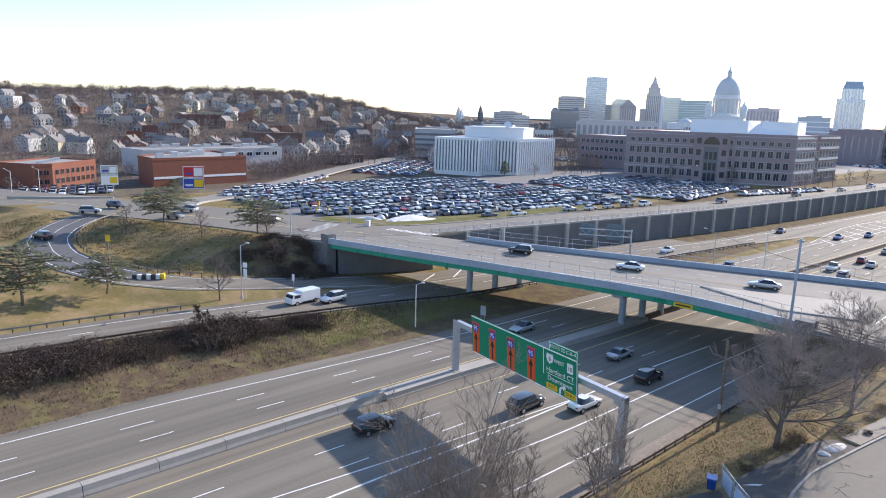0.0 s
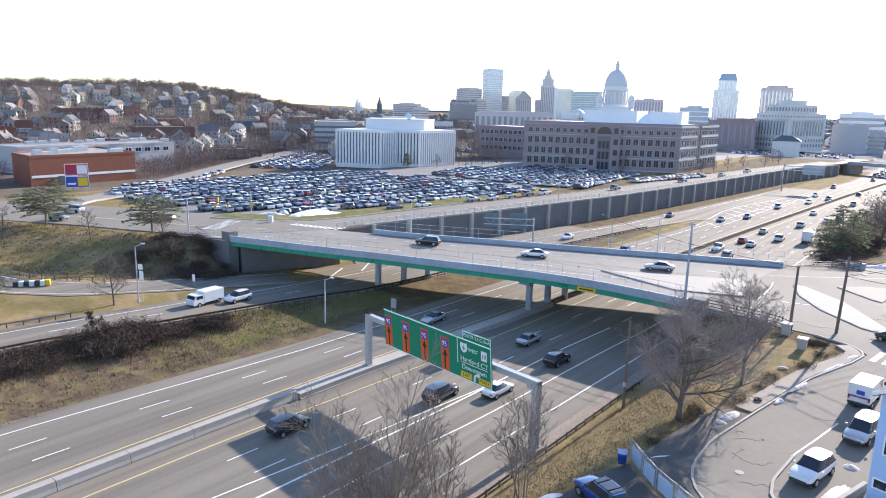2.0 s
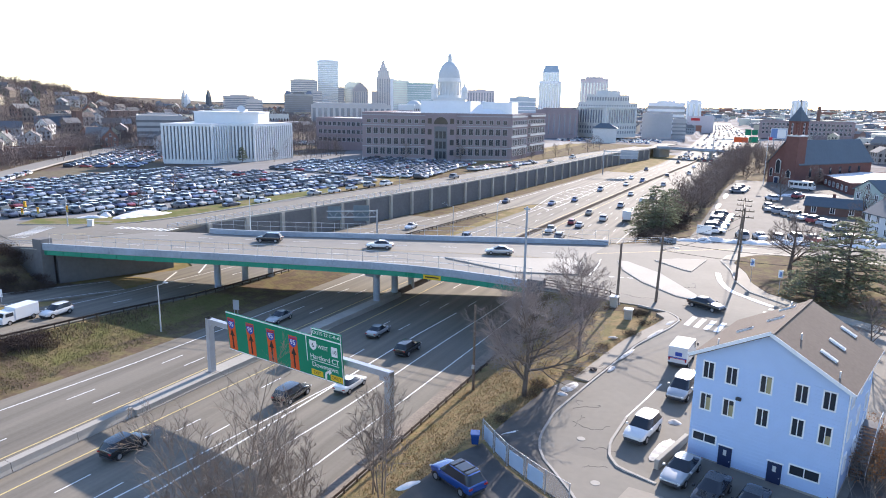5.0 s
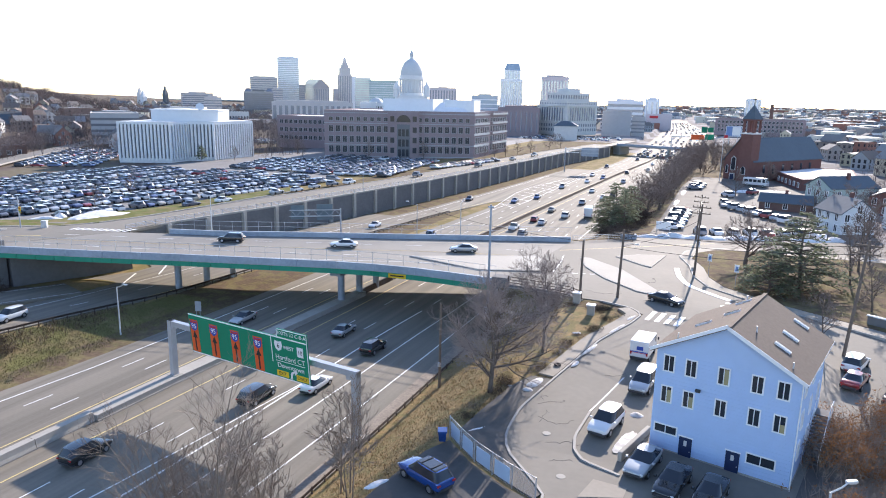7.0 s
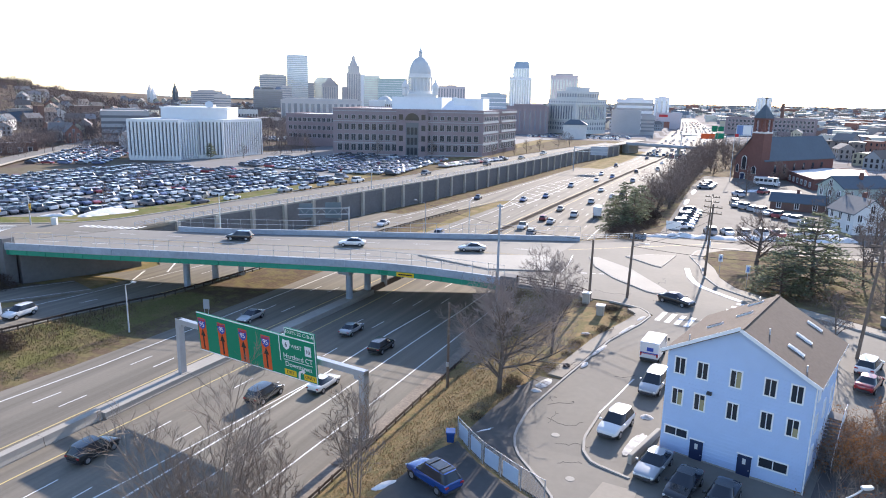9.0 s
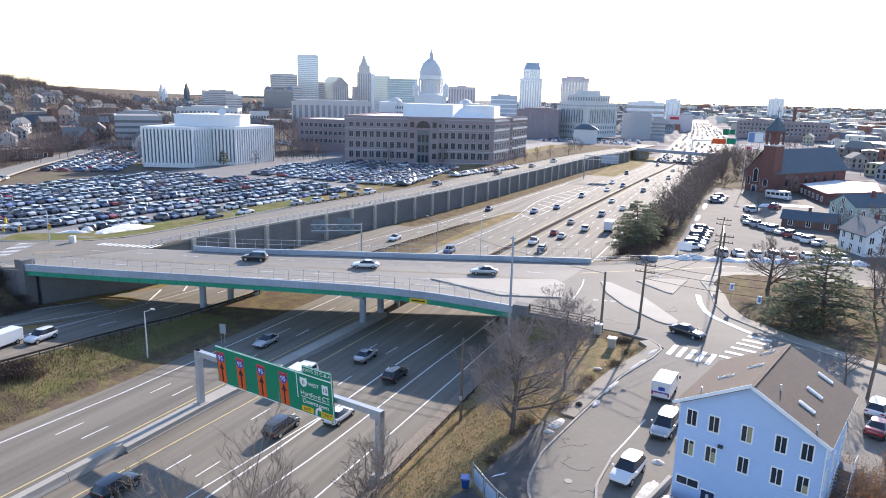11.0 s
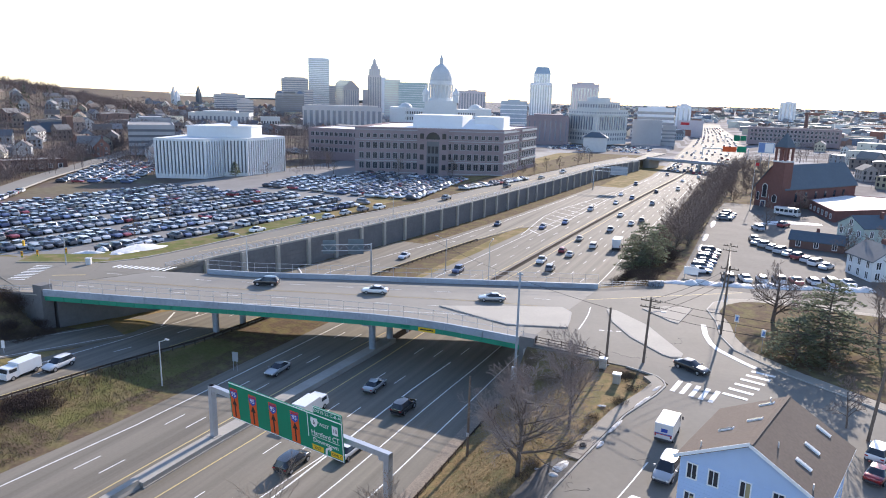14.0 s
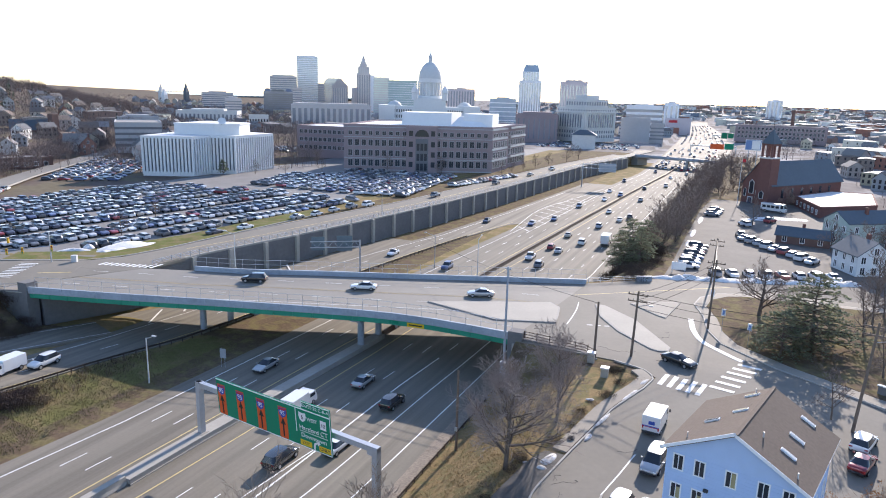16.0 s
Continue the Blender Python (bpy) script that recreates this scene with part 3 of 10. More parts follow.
# piers
for px, py, count, gapy in ((-83.0, 86.4, 3, 5.6), (-54.6, 91.9, 4, 5.7)):
    for k in range(count):
        x, y = px + 1.1 * k * (1 if px < -60 else 0.1), py + gapy * k
        part("column", at_bridge(tube((x, y, -0.2), (x, y, 5.0), 0.55, 0.55, 16)), PARAPET, bridge)
    x1, y1 = px + 1.1 * (count - 1) * (1 if px < -60 else 0.1), py + gapy * (count - 1)
    part("pier_cap", at_bridge(band([(px - 0.2, py - 1.5, 5.97), (x1 + 0.2, y1 + 1.4, 5.97)], -1.0, 1.0, 1.05, 3)), PARAPET, bridge)
part("abutment", at_bridge(band([(-107.6, 74.6, 6.5), (-101.6, 93.9, 6.5)], -1.6, 0.4, 7.2, 4)), WALLC, bridge, "dark concrete west abutment")
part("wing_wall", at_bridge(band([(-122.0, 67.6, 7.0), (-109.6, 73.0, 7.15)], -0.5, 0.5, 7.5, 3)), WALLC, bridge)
for q in resample([(-121.6, 67.8, 7.0), (-110.4, 72.65, 7.1)], 2.2):
    part("rail_post", at_bridge(tube((q[0], q[1], q[2]), (q[0], q[1], q[2] + 1.1), 0.05, 0.05, 6)), STEEL, bridge)
for lift in (0.5, 0.8, 1.1):
    part("hand_rail", at_bridge(band([(-121.8, 67.7, 7.0), (-110.2, 72.75, 7.1)], -0.03, 0.03, 0.06, 4, lift)), STEEL, bridge)
for k in range(10):
    x, y = -120.9 - 0.52 * k, 76.6 + 0.98 * k
    part("crosswalk_bar", at_bridge(band([(x + 1.5, y + 0.6, 6.98), (x - 1.5, y - 0.7, 6.98)], -0.2, 0.2, 0.02, 1, 0.05)), WHITE_LINE, bridge)
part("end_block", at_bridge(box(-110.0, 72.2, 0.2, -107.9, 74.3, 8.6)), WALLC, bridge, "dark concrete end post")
part("abutment", at_bridge(band([(-27.4, 88.9, 6.5), (-25.4, 124.4, 6.5)], -0.3, 1.6, 7.2, 4)), CONCRETE, bridge, "concrete east abutment")
part("wing_wall", at_bridge(band([(-27.0, 90.0, 7.3), (-20.3, 89.9, 7.1), (-17.1, 89.7, 6.95), (-15.3, 88.0, 6.85)], -0.2, 0.3, 7.0, 3)), WALLC, bridge, "dark concrete wing wall")
part("end_block", at_bridge(box(-28.5, 89.35, 0.0, -26.3, 91.2, 8.2)), WALLC, bridge)
far_rail = [(-24.6, 125.6, 7.0), (-16.7, 131.6, 7.0)]
for q in resample(far_rail, 2.0):
    part("rail_post", at_bridge(tube((q[0], q[1], 6.9), (q[0], q[1], 8.1), 0.05, 0.05, 6)), STEEL, bridge)
for lift in (0.45, 0.78, 1.1):
    part("hand_rail", at_bridge(band(far_rail, -0.03, 0.03, 0.06, 4, lift)), STEEL, bridge)
part("end_block", at_bridge(band([(-16.6, 131.8, 8.0), (-14.0, 133.3, 8.0)], -0.25, 0.25, 1.4, 3)), PARAPET, bridge)
# lane paint on the deck
WORN_YELLOW = mat("worn yellow paint", (0.40, 0.315, 0.17), 0.8, var=0.25, size=0.8, var2=0.2, size2=5)
deck_mid = [tuple(Vector(n) * 0.45 + Vector(f) * 0.55) for n, f in zip(near3, far3)]
for name, off, w, m, kw in (("yellow_line", 0, 0.12, WORN_YELLOW, {}), ("yellow_line", 0.35, 0.12, WORN_YELLOW, {}), ("lane_dashes", 4.2, 0.14, WHITE_LINE, dict(dash=3, gap=6)),
                            ("lane_dashes", -4.4, 0.14, WHITE_LINE, dict(dash=3, gap=6)), ("edge_line", 8.2, 0.14, WHITE_LINE, {})):
    part(name, at_bridge(stripes(deck_mid, off, w, **kw)), m, bridge)

# ---- retaining wall under the service street ----
wall = thing("retaining_wall", pose(-90, 200, 0), "long dark concrete retaining wall with pale pilasters", "retaining wall", kind="structure")
WI = Matrix.Translation((90, -200, 0))
wy = [97, 104, 112, 131, 160, 202, 245, 300, 372, 430]
wline = [(float(wall_x(y)), y, 6.3 if y < 380 else 5.6) for y in wy]


def at_wall(bm):
    bmesh.ops.transform(bm, matrix=WI, verts=bm.verts)
    return bm


part("wall_face", at_wall(band(wline, -0.7, 0.0, 6.6, 6)), WALLC, wall)
part("coping", at_wall(band(wline, -0.8, 0.12, 0.35, 6, 0.32)), CONCRETE, wall)
for z in (1.0, 2.1, 3.2, 4.3, 5.4):
    part("lagging_ledge", at_wall(band([(x, y, z) for x, y, _ in wline], -0.1, 0.07, 0.12, 6)), WALLC, wall)
p = resample(wline, 9.6)
for q in p[1:]:
    part("pilaster", at_wall(box(q[0] - 0.3, q[1] - 0.55, -0.2, q[0] + 0.55, q[1] + 0.55, q[2] + 0.1)), CONCRETE, wall)
for q in resample(wline, 2.4):
    part("railing_post", at_wall(box(q[0] - 0.4, q[1] - 0.05, q[2] + 0.3, q[0] - 0.3, q[1] + 0.05, q[2] + 1.35)), STEEL, wall)
for lift in (0.75, 1.05, 1.35):
    part("rail", at_wall(band(wline, -0.4, -0.3, 0.06, 6, lift)), STEEL, wall)

# ---- streets east of the overpass ----
def zr_at(y):
    return float(np.interp(y, [-60, 50, 65, 86, 91], [4.7, 5.1, 5.7, 6.72, 6.96]))


CURB_Y = [30, 43.8, 48.7, 51.4, 56, 63.5, 75, 82, 85.4, 87.4, 88.6, 89.4, 124.6, 136, 141.5, 147]
CURB_X = [-8.5, -9.1, -13.4, -14.3, -14.4, -13.0, -10.6, -8.0, -7.2, -9.0, -13.0, -28.3, -25.6, -12.6, 1.0, 18.0]
rows_y = sorted(set(list(np.arange(30, 147, 2.0)) + CURB_Y))
left = [(float(np.interp(y, CURB_Y, CURB_X)), y, zr_at(y) + 0.03) for y in rows_y]
right = [(48.0, y, zr_at(y) + 0.03) for y in rows_y]
junction = tagged(part("street", slab(left, right, 0.3), STREET), "sun bleached asphalt street junction with cracks and patches", "street", kind="structure")
kerb_pts = [(x, y, zr_at(y) + 0.03) for x, y in zip(CURB_X[:11], CURB_Y[:11])]
part("kerb", band(kerb_pts, -0.2, 0.0, 0.3, 1.5, 0.12), KERB, junction)
part("sidewalk", band(kerb_pts[5:10], -1.9, -0.3, 0.3, 1.5, 0.10), WALK, junction)
side2 = [(-7.6, 49.4, 5.13), (-8.6, 50.8, 5.15), (-9.0, 53, 5.25), (-8.6, 57.7, 5.45), (-7.1, 64.4, 5.7), (-5.9, 71, 5.95)]
part("kerb", band([(-4.6, 48.4, 5.08)] + side2[:4], 0.0, 0.22, 0.3, 0.8, 0.13), KERB, junction)
part("parking_line", stripes(side2[3:], 0, 0.16), WHITE_LINE, junction)


def island(name, outline, lift, material, label, edge=0.28):
    """A kerbed island: a granite rim with a raised infill."""
    cxy = np.mean(outline, axis=0)
    z = min(zr_at(p[1]) for p in outline)
    zt = max(zr_at(p[1]) for p in outline) + lift
    ob = tagged(part(name, prism(outline, z - 0.2, zt), KERB), label, "traffic island", kind="structure")
    inner = [tuple(np.array(p) + (cxy - p) / np.linalg.norm(cxy - p) * edge) for p in outline]
    part("infill", prism(inner, z - 0.1, zt + 0.02), material, ob)
    return ob


island("traffic_island", [(-20.6, 112.4), (-19.0, 112.6), (-13.0, 107.0), (-6.6, 96.6), (-6.7, 95.0), (-7.9, 94.4), (-9.2, 94.9), (-14.6, 100.2), (-18.4, 106)][::-1], 0.16, ISLAND, "long pale concrete traffic island with granite kerb")
island("traffic_island", [(-15.2, 115.8), (-11.8, 119.0), (-7.4, 120.4), (-8.8, 110.4), (-10.2, 111.2)][::-1], 0.16, DECK, "small triangular concrete traffic island with granite kerb")
island("traffic_island", [(-46.3, 99.9), (-36, 105.4), (-27.6, 109.6), (-25.4, 107.5), (-24.6, 103.5), (-24.0, 99.6), (-32.9, 96.4)][::-1], 0.22, ISLAND, "wide pale concrete island at the end of the overpass")
corner = [(-3.4, 114.4), (-2.4, 107.5), (-0.2, 101.9), (6.8, 95.2), (20, 86.4), (47, 72), (47, 133.5), (8.6, 132.2), (1.5, 131.6), (-1.8, 130), (-4.6, 126), (-5.3, 121)]
green_corner = tagged(part("verge", prism(corner, 6.2, 7.12), KERB), "leaf covered grassy street corner with trees", "verge", kind="structure")
inner = [tuple(np.array(p) + (np.array([25, 108]) - p) / np.linalg.norm(np.array([25, 108]) - p) * 0.25) for p in corner]
part("sidewalk", prism(inner, 6.3, 7.14), WALK, green_corner)
inner = [tuple(np.array(p) + (np.array([25, 108]) - p) / np.linalg.norm(np.array([25, 108]) - p) * 2.3) for p in corner]
part("grass", prism(inner, 6.3, 7.18), SCRUB, green_corner, "brown leafy grass")
def cross_bar(ax, ay, bx, by, half):
    part("crosswalk_bar", band([(ax, ay, zr_at(ay) + 0.03), (bx, by, zr_at(by) + 0.03)], -half, half, 0.02, 1, 0.02), WHITE_LINE, junction)


for k in range(5):
    cross_bar(-5.9 + 1.15 * k, 87.1 - 0.25 * k, -6.55 + 1.13 * k, 83.7 - 0.28 * k, 0.3)
for k in range(6):
    cross_bar(2.3 - 0.62 * k, 94.6 - 1.75 * k, 5.2 - 0.62 * k, 94.0 - 1.75 * k, 0.33)
edge_snow = [(-5.1, 112.0, 6.99), (-4.4, 106.9, 6.99), (-3.4, 103.2, 6.99), (-2.2, 100.9, 6.99), (-0.3, 98.9, 6.99), (1.5, 97.0, 6.99), (2.8, 95.9, 6.99)]
tagged(part("snow_strip", band(edge_snow, -0.42, 0.38, 0.1, 1.0, 0.05), SNOW), "thin strip of ploughed snow along the corner kerb", "snow", "old snow piles")
line("edge_line", [(-23.4, 112.5, 6.98), (-22.6, 107, 6.98), (-22.4, 100, 6.98)], 0, 0.18, WHITE_LINE, junction)
line("edge_line", [(-19.5, 101.2, 6.99), (-14.5, 102.6, 6.99)], 0, 0.3, WHITE_LINE, junction, dash=0.8, gap=0.5)
line("yellow_line", [(-25, 116.5, 6.98), (0, 136, 6.98)], 0, 0.16, YELLOW_LINE, junction)
# cracks sealed with tar, manhole covers
TAR = mat("tar seal", (0.07, 0.068, 0.066), 0.8)
rng = random.Random(4)
for x, y, turn, n in ((-13.2, 57.5, 0.4, 9), (-12.2, 56.6, -0.9, 8), (-12.6, 55.2, 0.1, 10), (-10.9, 51.2, 0.2, 9), (-12.9, 58.4, 1.2, 5), (-10.0, 48.4, 0.5, 7), (-8.6, 66.0, 0.2, 6), (-5.0, 90.0, 1.4, 16), (-9.0, 100.5, 0.6, 18), (-16.0, 92.6, 0.0, 16)):
    pts = [(x, y, zr_at(y) + 0.03)]
    for _ in range(n):
        turn += rng.gauss(0, 0.25)
        bend = turn + rng.gauss(0, 1.0)
        x, y = x + 0.42 * math.cos(bend), y + 0.42 * math.sin(bend)
        pts.append((x, y, zr_at(y) + 0.03))
    part("tar_crack", band(pts, -0.018, 0.018, 0.02, 0.3, 0.012), TAR, junction)
for x, y in ((-11.2, 52.6), (-8.6, 46.6)):
    part("manhole_cover", tube((x, y, zr_at(y) + 0.02), (x, y, zr_at(y) + 0.05), 0.36, 0.35, 20), CONCRETE, junction)

# car park north of the junction
left = [(float(np.interp(y, [136, 150, 229, 262], [-12.4, -12.0, -11.6, -9.5])), y, 7.0) for y in (136.5, 150, 180, 229, 262)]
right = [(30.0, y, 7.0) for y in (136.5, 150, 180, 229, 262)]
tagged(part("car_park", slab(left, right, 0.3), ICYLOT), "sunlit asphalt car park edged with ploughed snow", "car park", kind="structure")
# yard below the fence
yard_plan = [(-23.0, 18), (-9.0, 18), (-9.3, 42.4), (-12.0, 43.5), (-15.7, 45.9), (-18.3, 48.4), (-19.4, 46), (-20.4, 40), (-21.6, 30)]
tagged(part("car_park", prism(yard_plan, 4.6, 5.1), YARD), "dark asphalt yard behind a chain link fence", "car park", kind="structure")
verge_l = [(-9.7, 42.9), (-12.2, 44.2), (-15.7, 46.5), (-18.3, 49.2), (-17.6, 54.5), (-16.6, 60.0), (-15.4, 63.0)]
verge_r = [(-9.3, 43.8), (-11.0, 46.0), (-13.5, 48.8), (-14.4, 51.4), (-14.6, 55.5), (-13.9, 60.0), (-13.3, 63.0)]
part("dirt_verge", slab([(x, y, zr_at(y) + 0.08) for x, y in verge_l], [(x, y, zr_at(y) + 0.08) for x, y in verge_r], 0.4), YARD, junction, "dark dirty verge behind the kerb")

# ---- median barrier ----
median = thing("median_barrier", pose(-56, 50, 0), "concrete median barrier with a raised plinth", "barrier", kind="structure")
MI = Matrix.Translation((56, -50, 0))


def at_median(bm):
    bmesh.ops.transform(bm, matrix=MI, verts=bm.verts)
    return bm


def jersey(points, base, top, high, step=4.0):
    p = resample(points, step)
    bm = bmesh.new()
    prof = [(-base, 0), (-base, 0.12), (-top - 0.08, high * 0.45), (-top, high), (top, high), (top + 0.08, high * 0.45), (base, 0.12), (base, 0)]
    lines = [beside(p, o) for o, _ in prof]
    rows = [[bm.verts.new((lines[k][i][0], lines[k][i][1], p[i][2] + prof[k][1])) for k in range(len(prof))] for i in range(len(p))]
    for a, b in zip(rows, rows[1:]):
        for k in range(len(prof) - 1):
            bm.faces.new((a[k], a[k + 1], b[k + 1], b[k]))
    bm.faces.new(rows[0])
    bm.faces.new(rows[-1][::-1])
    bmesh.ops.recalc_face_normals(bm, faces=bm.faces)
    return bm


mp = resample(cut(MEDIAN, -55, 46), 6.0)
for a, b in zip(mp, mp[1:]):
    d = (b - a) * 0.004
    part("barrier_section", at_median(jersey([tuple(a + d), tuple(b - d)], 0.62, 0.42, 0.95)), CONCRETE, median)
part("plinth", at_median(band(cut(MEDIAN, 46, 98), -0.95, 0.95, 0.9, 4, 0.7)), CONCRETE, median, "broad pale concrete plinth")
part("plinth_kerb", at_median(band(cut(MEDIAN, 46, 98), -1.08, 1.08, 0.4, 4, 0.14)), CONCRETE, median)
mp = resample(cut(MEDIAN, 98, 470), 12.0)
for a, b in zip(mp, mp[1:]):
    part("barrier_section", at_median(jersey([tuple(a), tuple(b)], 0.35, 0.16, 0.85)), RUST, median)

# ---- guard rails ----
RAILBOX = mesh_of(box(-0.06, -0.06, -0.3, 0.06, 0.06, 0.72), "post", RUST)


def guard_rail(points, label, material=RUST, gap=2.0):
    p = resample(points, gap)
    ob = thing("guard_rail", pose(*p[0]), label, "guard rail", kind="structure")
    inv = Matrix.Translation(-Vector(p[0]))
    bm = bmesh.new()
    prof = [(0.06, 0.42), (0.12, 0.48), (0.06, 0.56), (0.12, 0.64), (0.06, 0.72)]
    lines = [beside(p, o) for o, _ in prof]
    rows = [[bm.verts.new((lines[k][i][0], lines[k][i][1], p[i][2] + prof[k][1])) for k in range(5)] for i in range(len(p))]
    for a, b in zip(rows, rows[1:]):
        for k in range(4):
            bm.faces.new((a[k], a[k + 1], b[k + 1], b[k]))
    bmesh.ops.solidify(bm, geom=list(bm.faces), thickness=0.03)
    bmesh.ops.transform(bm, matrix=inv, verts=bm.verts)
    part("beam", bm, material, ob)
    for q in p:
        o = part("post", RAILBOX, None, ob)
        o.location = Vector(q) - Vector(p[0])
    return ob


guard_rail([(float(road_l_right(y)) + 0.5, y, float(road_l_z(y)) - 0.05) for y in np.arange(-40, 112, 8)], "rusty brown guard rail along the collector road")
guard_rail([(float(road_l_left(y)) - 0.4, y, float(road_l_z(y))) for y in np.arange(-40, 47, 8)], "low weathered guard rail on the grassy side of the collector road", CONCRETE)
guard_rail([tuple(v) for v in beside(resample(RAMP[3:], 5), 5.0)], "guard rail round the outside of the loop ramp", CONCRETE)
guard_rail([(float(road_l_right(y)) + 0.8, y, 0.0) for y in np.arange(112, 186, 8)], "dark guard rail between collector road and highway")
guard_rail([(-28.9, y, -0.1) for y in np.arange(-20, 84, 6)], "low rusty guard rail at the foot of the leafy bank")

# ---- overhead sign gantry ----
TXT_WHITE = mat("white sign sheeting", (0.78, 0.78, 0.78), 0.5, var=0.05)
SIGN_GREEN = mat("green sign sheeting", (0.0, 0.21, 0.11), 0.5, var=0.06, size=1.5)
SIGN_ORANGE = mat("orange sign sheeting", (0.68, 0.10, 0.02), 0.5, var=0.06)
SIGN_YELLOW = mat("yellow sign sheeting", (0.75, 0.50, 0.02), 0.5, var=0.05)
SIGN_BLUE = mat("blue shield sheeting", (0.04, 0.08, 0.38), 0.5, var=0.05)
SIGN_RED = mat("red sheeting", (0.5, 0.03, 0.04), 0.5, var=0.05)
SIGN_BLACK = mat("black sheeting", (0.02, 0.02, 0.02), 0.5, var=0.05)


def words(text, size, material, parent, x, z, depth=-0.02, name="lettering", width=None):
    """Raised lettering on a board that faces -y; x and z are its middle."""
    cu = bpy.data.curves.new(name, "FONT")
    cu.body, cu.size, cu.extrude, cu.align_x, cu.align_y = text, size, 0.006, "CENTER", "CENTER"
    tmp = bpy.data.objects.new(name, cu)
    me = bpy.data.meshes.new_from_object(tmp)
    bpy.data.objects.remove(tmp)
    me.materials.clear()
    me.materials.append(material)
    wide = max(v.co.x for v in me.vertices) - min(v.co.x for v in me.vertices)
    ob = part(name, me, material, parent)
    ob.matrix_basis = pose(x, depth, z, 90, 0, 0) @ Matrix.Diagonal(((width / wide if width else 1), 1, 1, 1))
    return ob


def plate(outline, y0, y1):
    """An upright plate: outline in x, z; from y0 (front) to y1."""
    bm = prism([(x, z) for x, z in outline], -y1, -y0)
    bmesh.ops.transform(bm, matrix=Matrix.Rotation(radians(90), 4, "X"), verts=bm.verts)
    return bm


def shield(cx, cz, s):
    return [(cx + s * a, cz + s * b) for a, b in ((-0.42, 0.5), (0, 0.42), (0.42, 0.5), (0.5, 0.1), (0.36, -0.3), (0, -0.52), (-0.36, -0.3), (-0.5, 0.1))]


ang = math.degrees(math.atan2(53.3 - 57.35, -29.9 + 56.35))
gantry = thing("sign_gantry", pose(-56.35, 57.35, 0, 0, 0, ang), "grey steel overhead sign gantry spanning the highway", "sign gantry")
GL = 26.75
part("post", box(-0.3, -0.35, 0.5, 0.3, 0.35, 7.3), STEEL, gantry)
part("post", box(GL - 0.32, -0.35, -0.2, GL + 0.32, 0.35, 7.2), STEEL, gantry)
part("beam", box(-0.3, -0.3, 6.7, GL + 0.32, 0.3, 7.3), STEEL, gantry)
part("base_plate", box(-0.6, -0.6, 0.4, 0.6, 0.6, 0.75), CONCRETE, gantry)
part("base_plate", box(GL - 0.7, -0.7, -0.2, GL + 0.7, 0.7, 0.5), CONCRETE, gantry)
for x in (-0.3, GL - 0.1):
    part("gusset", prism([(x, -0.28), (x + 0.9 * (1 if x < 0 else -1), -0.28), (x + 0.9 * (1 if x < 0 else -1), 0.28), (x, 0.28)][:: 1 if x < 0 else -1], 6.3, 6.72), STEEL, gantry)
sign = part("sign_panel", plate([(4.6, 5.15), (21.9, 5.15), (21.9, 9.5), (4.6, 9.5)], -0.55, -0.42), SIGN_GREEN, gantry, "wide green guide sign with orange lane panels")
for x in (7, 11, 15, 19):
    part("bracket", box(x - 0.08, -0.42, 5.2, x + 0.08, -0.28, 9.4), STEEL, gantry)
SY = -0.56
part("border", plate([(4.6, 9.38), (21.9, 9.38), (21.9, 9.5), (4.6, 9.5)], SY - 0.01, SY), TXT_WHITE, sign)
part("border", plate([(4.6, 5.15), (21.9, 5.15), (21.9, 5.25), (4.6, 5.25)], SY - 0.01, SY), TXT_WHITE, sign)
part("divider", plate([(17.0, 6.7), (17.1, 6.7), (17.1, 9.4), (17.0, 9.4)], SY - 0.01, SY), TXT_WHITE, sign)
part("border", plate([(21.8, 5.25), (21.9, 5.25), (21.9, 9.38), (21.8, 9.38)], SY - 0.01, SY), TXT_WHITE, sign)
for x in (5.4, 8.5, 11.75, 15.1):
    pan = part("lane_panel", plate([(x - 0.62, 5.3), (x + 0.62, 5.3), (x + 0.62, 8.9), (x - 0.62, 8.9)], SY - 0.02, SY), SIGN_ORANGE, gantry, "orange lane panel")
    part("arrow", plate([(x - 0.1, 5.45), (x + 0.1, 5.45), (x + 0.1, 6.9), (x + 0.36, 6.9), (x, 7.65), (x - 0.36, 6.9), (x - 0.1, 6.9)], SY - 0.04, SY - 0.02), SIGN_BLACK, pan)
    part("shield", plate(shield(x, 8.25, 1.15), SY - 0.05, SY - 0.02), SIGN_BLUE, pan, "blue route shield")
    part("shield_crown", plate([(x - 0.5, 8.56), (x + 0.5, 8.56), (x + 0.46, 8.78), (x, 8.7), (x - 0.46, 8.78)], SY - 0.06, SY - 0.05), SIGN_RED, pan)
    words("95", 0.75, TXT_WHITE, pan, x, 8.2, SY - 0.055, "number")
part("route_marker", plate(shield(18.0, 8.55, 1.05), SY - 0.02, SY), TXT_WHITE, gantry, "white route shield")
words("6", 0.7, SIGN_BLACK, gantry, 18.0, 8.55, SY - 0.03, "number")
part("route_marker", plate([(20.5, 7.9), (21.3, 7.9), (21.3, 8.9), (20.5, 8.9)], SY - 0.02, SY), TXT_WHITE, gantry, "white state route marker")
words("10", 0.6, SIGN_BLACK, gantry, 20.9, 8.35, SY - 0.03, "number")
words("WEST", 0.55, TXT_WHITE, sign, 19.35, 8.5, SY - 0.005)
words("Hartford CT", 0.72, TXT_WHITE, sign, 19.45, 7.35, SY - 0.005, width=3.9)
